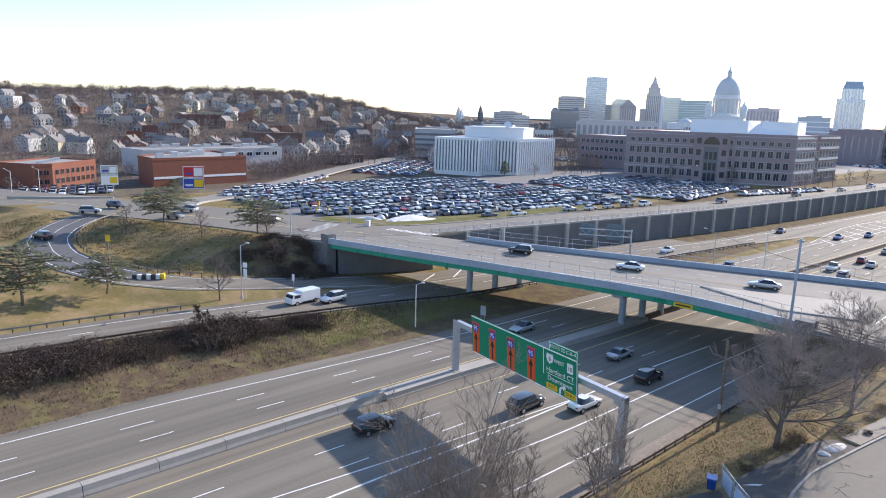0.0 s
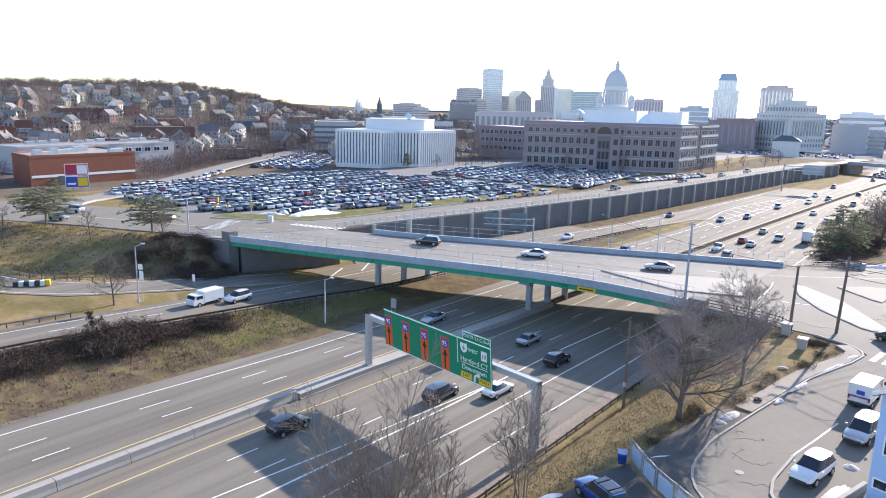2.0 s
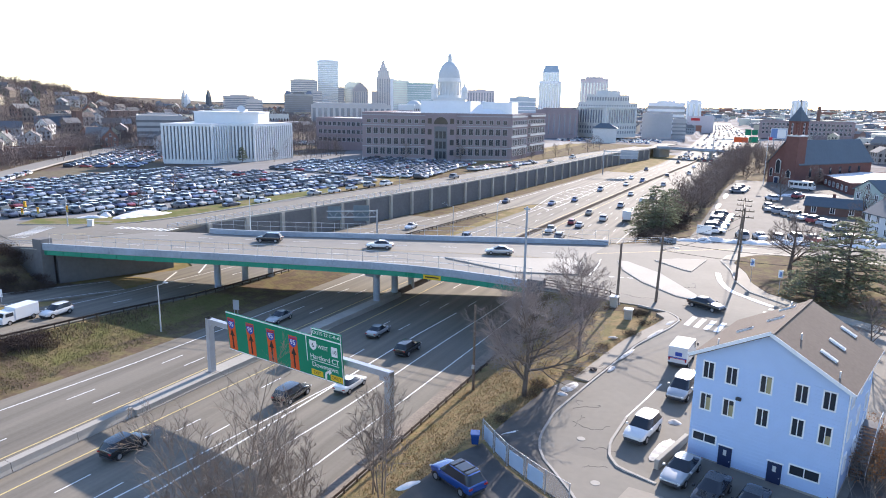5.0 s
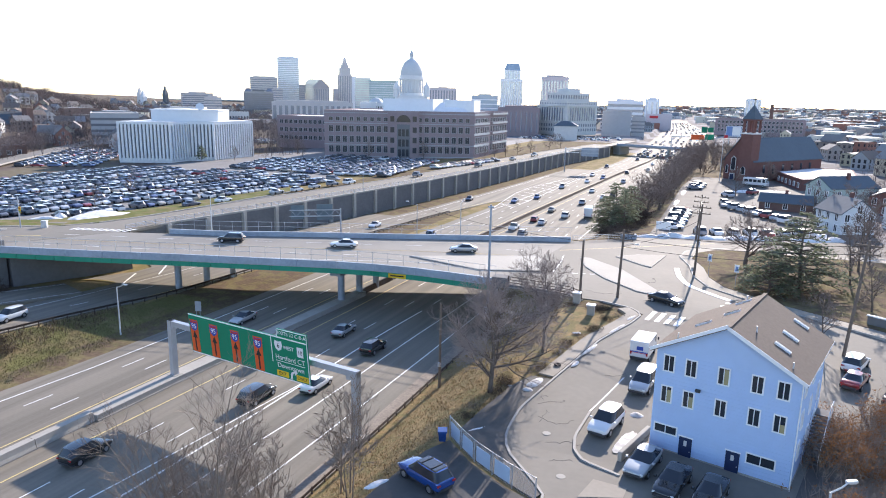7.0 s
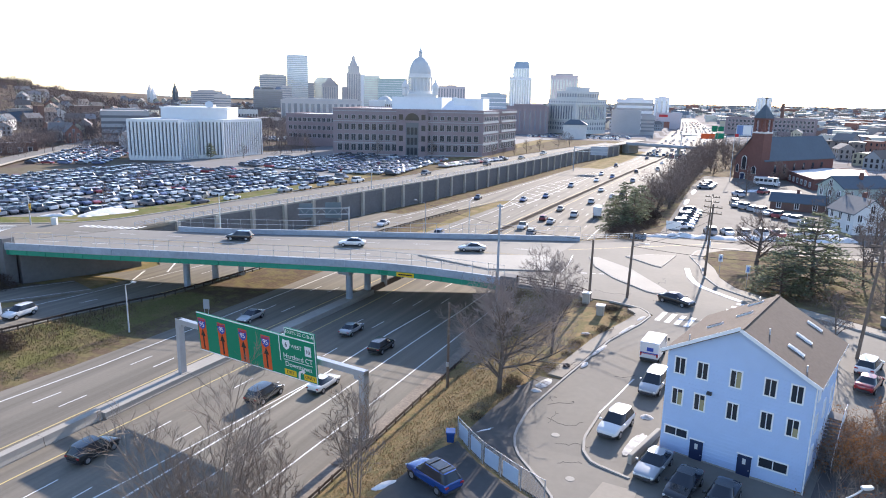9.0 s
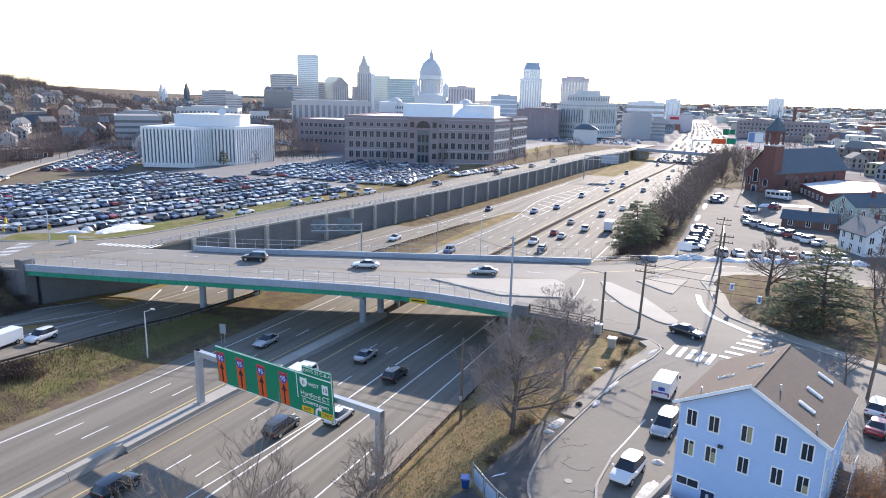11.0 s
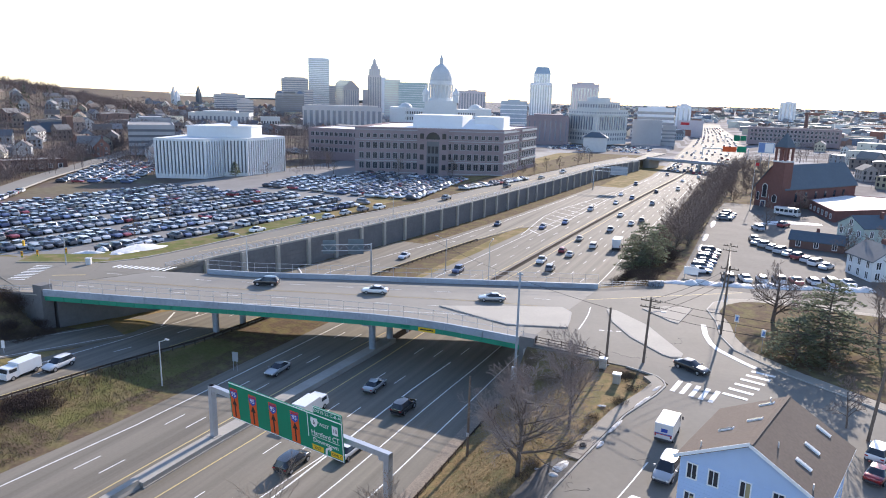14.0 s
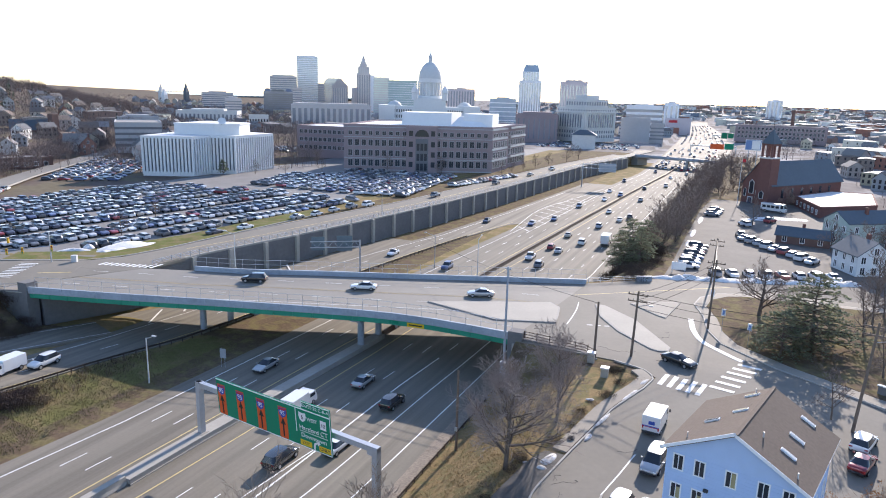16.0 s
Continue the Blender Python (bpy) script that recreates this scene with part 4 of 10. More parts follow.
part("rule", plate([(17.5, 6.93), (21.4, 6.93), (21.4, 6.99), (17.5, 6.99)], SY - 0.01, SY), TXT_WHITE, sign)
words("Downtown", 0.72, TXT_WHITE, sign, 19.45, 6.5, SY - 0.005, width=3.5)
for x, t in ((18.3, "EXIT"), (20.95, "ONLY")):
    p_ = part("exit_plate", plate([(x - 0.8, 5.35), (x + 0.8, 5.35), (x + 0.8, 5.95), (x - 0.8, 5.95)], SY - 0.02, SY), SIGN_YELLOW, gantry, "yellow plate")
    words(t, 0.5, SIGN_BLACK, p_, x, 5.65, SY - 0.03)
part("arrow", plate([(19.35, 5.3), (19.6, 5.3), (19.65, 5.85), (19.95, 6.05), (19.95, 5.8), (20.35, 6.15), (19.95, 6.5), (19.95, 6.28), (19.5, 6.05), (19.38, 5.8)], SY - 0.02, SY), TXT_WHITE, sign)
tab = part("exit_tab", plate([(17.9, 9.55), (21.9, 9.55), (21.9, 10.35), (17.9, 10.35)], -0.55, -0.42), SIGN_GREEN, gantry, "small green exit number tab")
words("EXITS 22 C-B-A", 0.5, TXT_WHITE, tab, 19.9, 9.95, SY - 0.005, width=3.7)
for x0, z0, x1, z1 in ((17.9, 10.27, 21.9, 10.35), (17.9, 9.55, 17.98, 10.27), (21.82, 9.55, 21.9, 10.27)):
    part("border", plate([(x0, z0), (x1, z0), (x1, z1), (x0, z1)], SY - 0.01, SY), TXT_WHITE, tab)


SIGN_TILT = pose(-0.39, -0.2, 6.94, 4.8) @ Matrix.Diagonal((1, 1, 1.04, 1)) @ Matrix.Translation((0, 0, -7.325))
for o in list(gantry.children):
    if o.name.split(".")[0] in ("sign_panel", "bracket", "lane_panel", "route_marker", "number", "exit_plate", "exit_tab"):
        o.matrix_basis = SIGN_TILT @ o.matrix_basis

# ---- street lamps and poles ----
LENS = mat("lamp glass", (0.6, 0.6, 0.58), 0.3)


def street_lamp(x, y, z, high, arm, yaw, label, material=STEEL, r=0.11):
    ob = thing("street_lamp", pose(x, y, z, 0, 0, yaw), label, "street lamp", "street lamps")
    part("base", tube((0, 0, -0.3), (0, 0, 0.25), r * 2.2, r * 1.9, 10), CONCRETE, ob)
    part("pole", tube((0, 0, 0), (0, 0, high - 0.6), r, r * 0.6, 10), material, ob)
    n = 8
    pts = [(arm * math.sin(math.pi / 2 * k / n), 0, high - 0.6 + 0.6 * (1 - math.cos(math.pi / 2 * k / n)) ** 0.6) for k in range(n + 1)]
    part("arm", pipe(pts, r * 0.45, 8), material, ob)
    head = part("lamp_head", bevelled(arm - 0.1, -0.14, high - 0.1, arm + 0.6, 0.14, high + 0.06, 0.05), material, ob)
    part("lens", box(arm + 0.05, -0.1, high - 0.14, arm + 0.5, 0.1, high - 0.1), LENS, head)
    return ob


TRIM_WHITE = mat("white board paint", (0.78, 0.78, 0.78), 0.6, var=0.05)
WHITE_STEEL = mat("pale painted steel", (0.62, 0.63, 0.64), 0.5, 0.2, var=0.08)
street_lamp(-74.2, 66.0, -0.3, 7.7, 1.3, 0, "pale highway lamp standard on the grassy bank", WHITE_STEEL)
street_lamp(-89.4, 102.4, 7.0, 7.4, 1.6, 200, "pale lamp standard beside the far parapet", WHITE_STEEL)
street_lamp(-94.5, 171.0, 6.2, 7.0, 2.2, 0, "curved lamp standard on the service street", STEEL)
street_lamp(-66.5, 147, 0, 8.5, 2.4, 180, "lamp standard in the grassy gore", STEEL)
street_lamp(-50.0, 133.0, 0.5, 11.5, 1.5, 90, "tall lamp standard in the highway median", WHITE_STEEL)
street_lamp(-97.5, 49.3, 2.4, 9.0, 1.2, 20, "lamp standard beside the collector road", STEEL)
post = thing("timber_post", pose(-27.35, 67.92, gz_at(-27.35, 67.92)), "plain weathered grey timber pole on the leafy bank", "pole")
part("shaft", tube((0, 0, -0.5), (0, 0, 10.37 - gz_at(-27.35, 67.92)), 0.17, 0.13, 10), WOODP, post)
part("meter_box", bevelled(-0.16, -0.3, 2.6, 0.16, -0.13, 3.1, 0.03, 1), STEEL, post)
street_lamp(7.9, 41.3, 4.9, 6.75, 1.0, 32, "pale street lamp in front of the blue house", WHITE_STEEL)
for x, y in ((-224, 42.4), (-228.7, 50.5)):
    street_lamp(x, y, gz_at(x, y), 9.0, 2.5, 200, "tall street lamp beside the far road", WHITE_STEEL)
pole = thing("mast", pose(-26.9, 83.2, 4.0), "tall slim blue grey steel mast beside the overpass", "mast")
part("shaft", tube((0, 0, -0.5), (0, 0, 15.4), 0.2, 0.12, 12), PARAPET, pole)
part("cabinet", box(-0.35, -0.7, 0.3, 0.35, -0.22, 2.2), STEEL, pole)
part("bracket", box(-0.4, -0.08, 15.0, 0.4, 0.08, 15.2), PARAPET, pole)
part("flange", tube((0, 0, -0.1), (0, 0, 0.25), 0.42, 0.42, 12), CONCRETE, pole)


def utility_pole(x, y, z, high, lean=0.0, arms=1, lamp=0.0, yaw=0.0, label="weathered timber utility pole with cross arm"):
    ob = thing("utility_pole", pose(x, y, z, 0, lean, yaw), label, "utility pole", "utility poles")
    part("shaft", tube((0, 0, -0.6), (0, 0, high), 0.19, 0.13, 10), WOODP, ob)
    for k in range(arms):
        arm = part("cross_arm", box(-1.3, -0.07, high - 0.6 - 0.9 * k, 1.3, 0.07, high - 0.45 - 0.9 * k), WOODP, ob)
        for q in (-1.2, -0.6, 0.6, 1.2):
            part("insulator", tube((q, 0, high - 0.45 - 0.9 * k), (q, 0, high - 0.22 - 0.9 * k), 0.05, 0.03, 6), PLASTIC, arm)
    if lamp:
        part("lamp_arm", pipe([(0, 0, high - 2.2), (lamp * 0.6, 0, high - 1.8), (lamp, 0, high - 1.75)], 0.035, 6), STEEL, ob)
        part("lamp_head", bevelled(lamp - 0.1, -0.12, high - 1.86, lamp + 0.5, 0.12, high - 1.7, 0.04), WHITE_STEEL, ob)
    return ob


utility_pole(-11.2, 90.9, 6.75, 9.55, 1.5, 2, 1.6)
utility_pole(-15.65, 87.75, 6.7, 8.3, 0.5, 0, 0, 0, "bare weathered timber pole at the overpass end")
utility_pole(-2.3, 108.0, 6.95, 11.1, 1.0, 2, 0)
utility_pole(-3.4, 138.0, 7.0, 8.8, 2.5, 2, 0)
utility_pole(14.2, 80.6, 6.7, 12.5, 3.5, 2, 2.2, 0, "tall timber utility pole with a transformer and lamp")
part_box = thing("signal_cabinet", pose(-13.3, 83.2, 5.95), "grey metal traffic signal cabinet on the bank", "signal cabinet")
part("body", bevelled(-0.45, -0.4, 0, 0.45, 0.4, 1.75, 0.04), CONCRETE, part_box)
part("lid", bevelled(-0.55, -0.5, 1.73, 0.55, 0.5, 1.9, 0.04), WHITE_STEEL, part_box)
part("plinth", box(-0.55, -0.5, -0.4, 0.55, 0.5, 0.02), CONCRETE, part_box)
copy_thing(part_box, pose(-15.85, 86.95, 6.25))
CABLE = mat("black cable", (0.03, 0.03, 0.03), 0.6)


def cable(a, b, sag, label="black overhead cable strung between poles"):
    pts = [tuple(Vector(a).lerp(Vector(b), k / 12) - Vector((0, 0, sag * 4 * (k / 12) * (1 - k / 12)))) for k in range(13)]
    o = Vector(pts[0])
    bm = pipe([tuple(Vector(p) - o) for p in pts], 0.028, 4)
    ob = part("cable", bm, CABLE)
    ob.location = o
    tagged(ob, label, "cable", "overhead cables")


for dz in (0.0, 0.9, 2.0):
    cable((-10.95, 90.9, 16.0 - dz), (-2.1, 108.0, 17.7 - dz), 0.5)
    cable((-10.95, 90.9, 16.0 - dz), (14.9, 80.6, 18.6 - dz), 0.6)
    cable((-2.1, 108.0, 17.7 - dz), (-3.1, 138, 15.5 - dz), 0.4)
    if dz < 0.5:
        cable((-15.6, 87.75, 14.8 - dz * .5), (-60, 126.5, 12 - dz * .5), 0.9)

board = thing("notice_board", pose(-9.9, 142.6, 7.0, 0, 0, 4), "blank white board on two posts at the car park corner", "board")
part("panel", box(-1.4, -0.05, 0.7, 1.4, 0.05, 2.3), TRIM_WHITE, board)
for x in (-1.2, 1.2):
    part("post", box(x - 0.06, 0.05, -0.3, x + 0.06, 0.17, 2.3), STEEL, board)

# small signs
BANNER = mat("faded blue banner print", (0.16, 0.25, 0.48), 0.6, var=0.1)
def post_sign(x, y, z, high, w, h, yaw, material, label, double=False):
    ob = thing("road_sign", pose(x, y, z, 0, 0, yaw), label, "road sign", "road signs")
    for q in ((-w * 0.3, w * 0.3) if double else (0,)):
        part("post", tube((q, 0.03, -0.3), (q, 0.03, high), 0.035, 0.035, 6), STEEL, ob)
    part("face", plate([(-w / 2, high - h), (w / 2, high - h), (w / 2, high), (-w / 2, high)], -0.03, 0.0), material, ob)
    return ob


post_sign(-68.9, 75.3, 0.0, 3.0, 1.0, 1.5, 190, STEEL, "grey back of a highway sign on two posts", True)
post_sign(-108.6, 55.5, 2.6, 2.6, 0.9, 0.9, 25, TXT_WHITE, "white square sign on the grassy loop")
post_sign(-101.5, 61.0, 1.9, 1.8, 0.5, 1.2, 25, TXT_WHITE, "white marker post beside the ramp")
post_sign(-97.1, 49.8, 2.4, 4.6, 0.8, 1.4, 15, TXT_WHITE, "small white sign on the lamp standard")
post_sign(-135.5, 41.0, 5.2, 2.4, 0.9, 1.3, 60, SIGN_YELLOW, "yellow warning sign inside the loop ramp")
for x, y in ((-2.4, 118.5), (-0.3, 108.0), (3.4, 102.3)):
    ob = post_sign(x, y, 7.1, 3.5, 0.6, 1.1, -10, TXT_WHITE, "pole banner sign with a blue picture")
    part("emblem", plate([(-0.2, 2.55), (0.12, 2.6), (0.2, 3.2), (-0.1, 3.3)], -0.05, -0.03), BANNER, ob)
# bridge mounted sign
plate_ob = thing("bridge_sign", pose(-43.4, 89.84, 6.42, 0, 0, 5), "small yellow and green signs fixed to the girder", "sign")
part("yellow_plate", plate([(-1.6, -0.35), (1.2, -0.35), (1.2, 0.3), (-1.6, 0.3)], -0.12, -0.05), SIGN_YELLOW, plate_ob)
part("green_plate", plate([(-4.6, -0.15), (-3.0, -0.15), (-3.0, 0.35), (-4.6, 0.35)], -0.12, -0.05), SIGN_GREEN, plate_ob)
part("marks", plate([(-1.3, -0.12), (0.9, -0.12), (0.9, 0.08), (-1.3, 0.08)], -0.13, -0.12), SIGN_BLACK, plate_ob)

# far overhead sign on the collector road
fg = thing("sign_gantry", pose(-80.3, 134.8, 0, 0, 0, 34), "cantilever sign seen from behind above the collector road", "sign gantry")
part("post", tube((0, 0, -0.2), (0, 0, 7.6), 0.22, 0.18, 10), STEEL, fg)
for z in (5.9, 7.3):
    part("arm", box(-11.5, -0.1, z - 0.1, 0, 0.1, z + 0.1), STEEL, fg)
for k in range(9):
    part("strut", pipe([(-11.2 + 1.25 * k, 0, 5.9 if k % 2 else 7.3), (-9.95 + 1.25 * k, 0, 7.3 if k % 2 else 5.9)], 0.05, 5), STEEL, fg)
SIGNBACK = mat("weathered sign back", (0.15, 0.19, 0.22), 0.6, 0.3, var=0.2, size=0.8)
part("sign_panel", plate([(-11.2, 5.2), (-8.2, 5.2), (-8.2, 8.4), (-11.2, 8.4)], 0.15, 0.25), SIGNBACK, fg)
part("sign_panel", plate([(-5.4, 5.0), (-1.8, 5.0), (-1.8, 8.6), (-5.4, 8.6)], 0.15, 0.25), SIGNBACK, fg)


# ---- pale blue house ----
SIDING = mat("pale blue siding", (0.45, 0.575, 0.80), 0.7, var=0.05, size=0.8, var2=0.06, size2=4)
TRIM = mat("white trim paint", (0.84, 0.84, 0.85), 0.6, var=0.05)
SHINGLE = mat("brown roof shingles", (0.145, 0.112, 0.09), 0.9, var=0.25, size=0.25, var2=0.12, size2=5, bump=0.02)
DOOR_BLUE = mat("dark blue door paint", (0.018, 0.03, 0.08), 0.5, var=0.06)
CURTAIN = mat("pale blind", (0.36, 0.31, 0.17), 0.9)
house = thing("house", pose(-3.03, 54.12, 5.0, 0, 0, -14.43), "three storey pale blue gabled house with brown shingle roof", "house")
HW, HD, EZ, RZ = 10.39, 10.86, 8.7, 11.49
bm = bmesh.new()
v = [bm.verts.new(p) for p in ((0, 0, -0.6), (HW, 0, -0.6), (HW, 0, EZ), (HW / 2, 0, RZ), (0, 0, EZ), (0, HD, -0.6), (HW, HD, -0.6), (HW, HD, EZ), (HW / 2, HD, RZ), (0, HD, EZ))]
for f in ((0, 1, 2, 3, 4), (9, 8, 7, 6, 5), (0, 4, 9, 5), (1, 6, 7, 2), (0, 5, 6, 1), (2, 7, 8, 3), (3, 8, 9, 4)):
    bm.faces.new([v[k] for k in f])
part("wall", bm, SIDING, house)
for z in np.arange(0.3, 8.6, 0.3):
    part("clapboard", box(-0.012, -0.02, z, HW + 0.012, 0.0, z + 0.03), SIDING, house)
slope = math.atan2(RZ - EZ, HW / 2)
for s in (-1, 1):
    bm = bmesh.new()
    over = 0.45
    e = (HW / 2 + over)
    pts = [(HW / 2, -0.4, RZ + 0.12), (HW / 2 + s * e, -0.4, RZ + 0.12 - e * math.tan(slope)), (HW / 2 + s * e, HD + 0.4, RZ + 0.12 - e * math.tan(slope)), (HW / 2, HD + 0.4, RZ + 0.12)]
    up = [bm.verts.new(p) for p in pts]
    dn = [bm.verts.new((p[0], p[1], p[2] - 0.16)) for p in pts]
    bm.faces.new(up)
    bm.faces.new(dn[::-1])
    for k in range(4):
        bm.faces.new((up[k], dn[k], dn[(k + 1) % 4], up[(k + 1) % 4]))
    bmesh.ops.recalc_face_normals(bm, faces=bm.faces)
    roof = part("roof", bm, SHINGLE, house)
    for k in range(22):
        f = (k + 0.5) / 22
        mc = Matrix.Translation((HW / 2 + s * e * f, 0, RZ + 0.12 - e * f * math.tan(slope))) @ Matrix.Rotation(s * (slope + 0.03), 4, "Y")
        part("shingle_course", box(-0.15, -0.405, -0.03, 0.15, HD + 0.405, 0.008, mc), SHINGLE, roof)
    bm = bmesh.new()
    add_box(bm, 0, -0.45, -0.2, e / math.cos(slope), -0.4, 0.06, Matrix.Translation((HW / 2, 0, RZ + 0.1)) @ Matrix.Rotation(slope if s > 0 else math.pi - slope, 4, "Y"))
    part("rake_board", bm, TRIM, house)
    spots = [(0.24, 0.90), (0.22, 0.53), (0.54, 0.40)] if s < 0 else [(0.57, 0.90), (0.56, 0.53), (0.57, 0.24)]
    for f, g in spots:
        m = Matrix.Translation((HW / 2 + s * e * f, HD * g, RZ + 0.12 - e * f * math.tan(slope))) @ Matrix.Rotation(s * slope, 4, "Y")
        sl = part("skylight", box(-0.66, -0.2, -0.05, 0.66, 0.2, 0.13, m), TRIM, house)
        part("skylight_glass", box(-0.6, -0.14, 0.13, 0.6, 0.14, 0.145, m), DARKGLASS if s < 0 else LENS, sl)
for x, y in ((4.0, 10.2), (1.2, 1.0), (6.6, 2.2), (9.6, 0.5)):
    zz = RZ - abs(x - HW / 2) * math.tan(slope)
    part("vent_pipe", tube((x, y, zz), (x, y, zz + 0.6), 0.06, 0.06, 8), WHITE_STEEL, house)
part("ridge_cap", box(HW / 2 - 0.14, -0.42, RZ + 0.08, HW / 2 + 0.14, HD + 0.42, RZ + 0.17), SHINGLE, house)
part("gutter", box(HW + 0.3, -0.4, EZ - 0.28, HW + 0.46, HD + 0.4, EZ - 0.12), TRIM, house)
part("downpipe", tube((HW + 0.1, -0.1, 0), (HW + 0.1, -0.1, EZ - 0.2), 0.05, 0.05, 8), TRIM, house)
part("foundation", box(-0.06, -0.06, -0.7, HW + 0.06, HD + 0.06, 0.35), CONCRETE, house)


def house_window(parent, x, z, w, h, blind=0.0, m=Matrix.Identity(4)):
    win = part("window", box(x - w / 2, -0.03, z - h / 2, x + w / 2, 0.02, z + h / 2, m), DARKGLASS, parent)
    bm = bmesh.new()
    for a in ((x - w / 2 - 0.1, z - h / 2 - 0.1, x + w / 2 + 0.1, z - h / 2), (x - w / 2 - 0.1, z + h / 2, x + w / 2 + 0.1, z + h / 2 + 0.1), (x - w / 2 - 0.1, z - h / 2, x - w / 2, z + h / 2),
              (x + w / 2, z - h / 2, x + w / 2 + 0.1, z + h / 2), (x - 0.03, z - h / 2, x + 0.03, z + h / 2)):
        add_box(bm, a[0], -0.08, a[1], a[2], -0.0, a[3], m)
    part("frame", bm, TRIM, win)
    if blind:
        part("blind", box(x + 0.04, -0.05, z - h / 2, x + w / 2, -0.032, z - h / 2 + h * blind, m), CURTAIN, win)


for row, z in enumerate((7.62, 5.04)):
    for k, x in enumerate((1.02, 2.73, 5.15, 7.53, 9.29)):
        house_window(house, x, z, 0.72, 1.25, (0, 0, 0.95, 0, 0, 0.8, 0.7, 0, 0.0, 0.5)[row * 5 + k])
house_window(house, 1.2, 2.08, 1.7, 0.62)
house_window(house, 8.35, 1.75, 1.9, 0.7)
for x in (2.85, 6.4):
    dr = part("door", bevelled(x - 0.5, -0.07, -0.25, x + 0.5, 0.02, 1.85, 0.02, 1), DOOR_BLUE, house, "dark blue door")
    part("door_frame", box(x - 0.58, -0.05, 1.85, x + 0.58, 0.0, 1.95), TRIM, dr)
    part("handle", tube((x + 0.38, -0.13, 0.75), (x + 0.38, -0.07, 0.75), 0.04, 0.04, 8), STEEL, dr)
    part("small_pane", box(x - 0.12, -0.085, 1.15, x + 0.12, -0.07, 1.6), LENS, dr)
part("wall_lamp", bevelled(3.22, -0.28, 6.0 - 0.12, 3.6, -0.02, 6.0 + 0.12, 0.04), PLASTIC, house)
side = Matrix.Translation((HW, 0, 0)) @ Matrix.Rotation(radians(90), 4, "Z")
for z in (7.5, 5.0, 2.5):
    for y in (2.0, 5.4, 8.8):
        house_window(house, y, z, 0.72, 1.25, 0, side)
side = Matrix.Rotation(radians(-90), 4, "Z")
for z in (7.5, 5.0):
    for y in (-8.8, -5.4, -2.0):
        house_window(house, y, z, 0.72, 1.25, 0, side)
SB = HD - 1.2
stair = part("outside_stair", box(HW + 0.05, SB - 1.4, 3.0, HW + 1.25, SB, 3.12), WALLC, house, "grey outside stair with white rails")
for k in range(14):
    part("step", box(HW + 0.1, SB - 1.7 - 0.28 * k, 2.86 - 0.2 * k, HW + 1.15, SB - 1.4 - 0.28 * k, 2.91 - 0.2 * k), WALLC, stair)
for x in (HW + 0.08, HW + 1.2):
    part("hand_rail", pipe([(x, SB, 4.05), (x, SB - 1.4, 4.05), (x, SB - 5.3, 1.25)], 0.03, 6), TRIM, stair)
    for y, z in ((0, 3.1), (1.4, 3.1), (3.3, 1.7), (5.3, 0.25)):
        part("rail_post", tube((x, SB - y, z - 0.2 if y > 1 else z), (x, SB - y, z + 0.97), 0.025, 0.025, 6), TRIM, stair)
for y in (0.1, 1.3):
    part("leg", tube((HW + 1.15, SB - y, -0.2), (HW + 1.15, SB - y, 3.0), 0.04, 0.04, 6), STEEL, stair)
# narrow dark strip laid over the ground along the east wall
lane = part("path", band([(8.7, 49.5, gz_at(9, 50) + 0.12), (11.5, 61.0, gz_at(11, 61) + 0.12), (12.3, 64.5, gz_at(12, 64) + 0.12)], -1.45, 1.3, 0.4, 2), YARD)
tagged(lane, "narrow dark strip of ground along the house", "path", kind="structure")
# low wall and steps by the house
lw = thing("garden_wall", pose(-4.9, 50.6, 5.1, 0, 0, -16), "low grey concrete wall beside the house", "wall")
part("stones", bevelled(-0.18, 0, -0.3, 0.18, 5.8, 0.85, 0.06), CONCRETE, lw)

# ---- chain link fence with bins ----
fence = thing("chain_link_fence", pose(-19, 51.2, 5.1), "chain link fence with pale privacy panels", "fence")
FP = resample([(-18.5, 48.9, 5.1), (-15.7, 46.2, 5.1), (-12.0, 43.8, 5.1), (-9.5, 42.6, 5.1)], 2.1)
FO = Vector((19, -51.2, -5.1))
for q in FP:
    part("post", tube(Vector(q) + FO, Vector(q) + FO + Vector((0, 0, 1.9)), 0.045, 0.04, 8), STEEL, fence)
for a, b in zip(FP, FP[1:]):
    a, b = Vector(a) + FO, Vector(b) + FO
    part("top_rail", tube(a + Vector((0, 0, 1.85)), b + Vector((0, 0, 1.85)), 0.025, 0.025, 6), STEEL, fence)
    bm = bmesh.new()
    n = 16
    for k in range(n):
        for up in (0, 1):
            p0, p1 = a.lerp(b, k / n), a.lerp(b, min(1, (k + 3.2) / n))
            z0, z1 = (0.05, 1.8) if up else (1.8, 0.05)
            add_tube(bm, p0 + Vector((0, 0, z0)), p1 + Vector((0, 0, z1)), 0.006, 0.006, 3, False)
    part("wire_mesh", bm, STEEL, fence)
PANEL = mat("pale blue grey fence panel", (0.45, 0.55, 0.68), 0.6, var=0.12)
for k in (0, 1, 2, 3):
    a, b = Vector(FP[k]) + FO, Vector(FP[k + 1]) + FO
    d = (b - a).normalized()
    n = Vector((d.y, -d.x, 0)) * 0.02
    bm = bmesh.new()
    lo, hi = (0.25, 1.5)
    vs = [bm.verts.new(p + Vector((0, 0, z)) + s) for s in (n * 0, n) for z in (lo, hi) for p in (a.lerp(b, 0.12), a.lerp(b, 0.88))]
    for f in ((0, 1, 3, 2), (4, 6, 7, 5), (0, 4, 5, 1), (2, 3, 7, 6), (0, 2, 6, 4), (1, 5, 7, 3)):
        bm.faces.new([vs[i] for i in f])
    part("privacy_panel", bm, PANEL, fence)
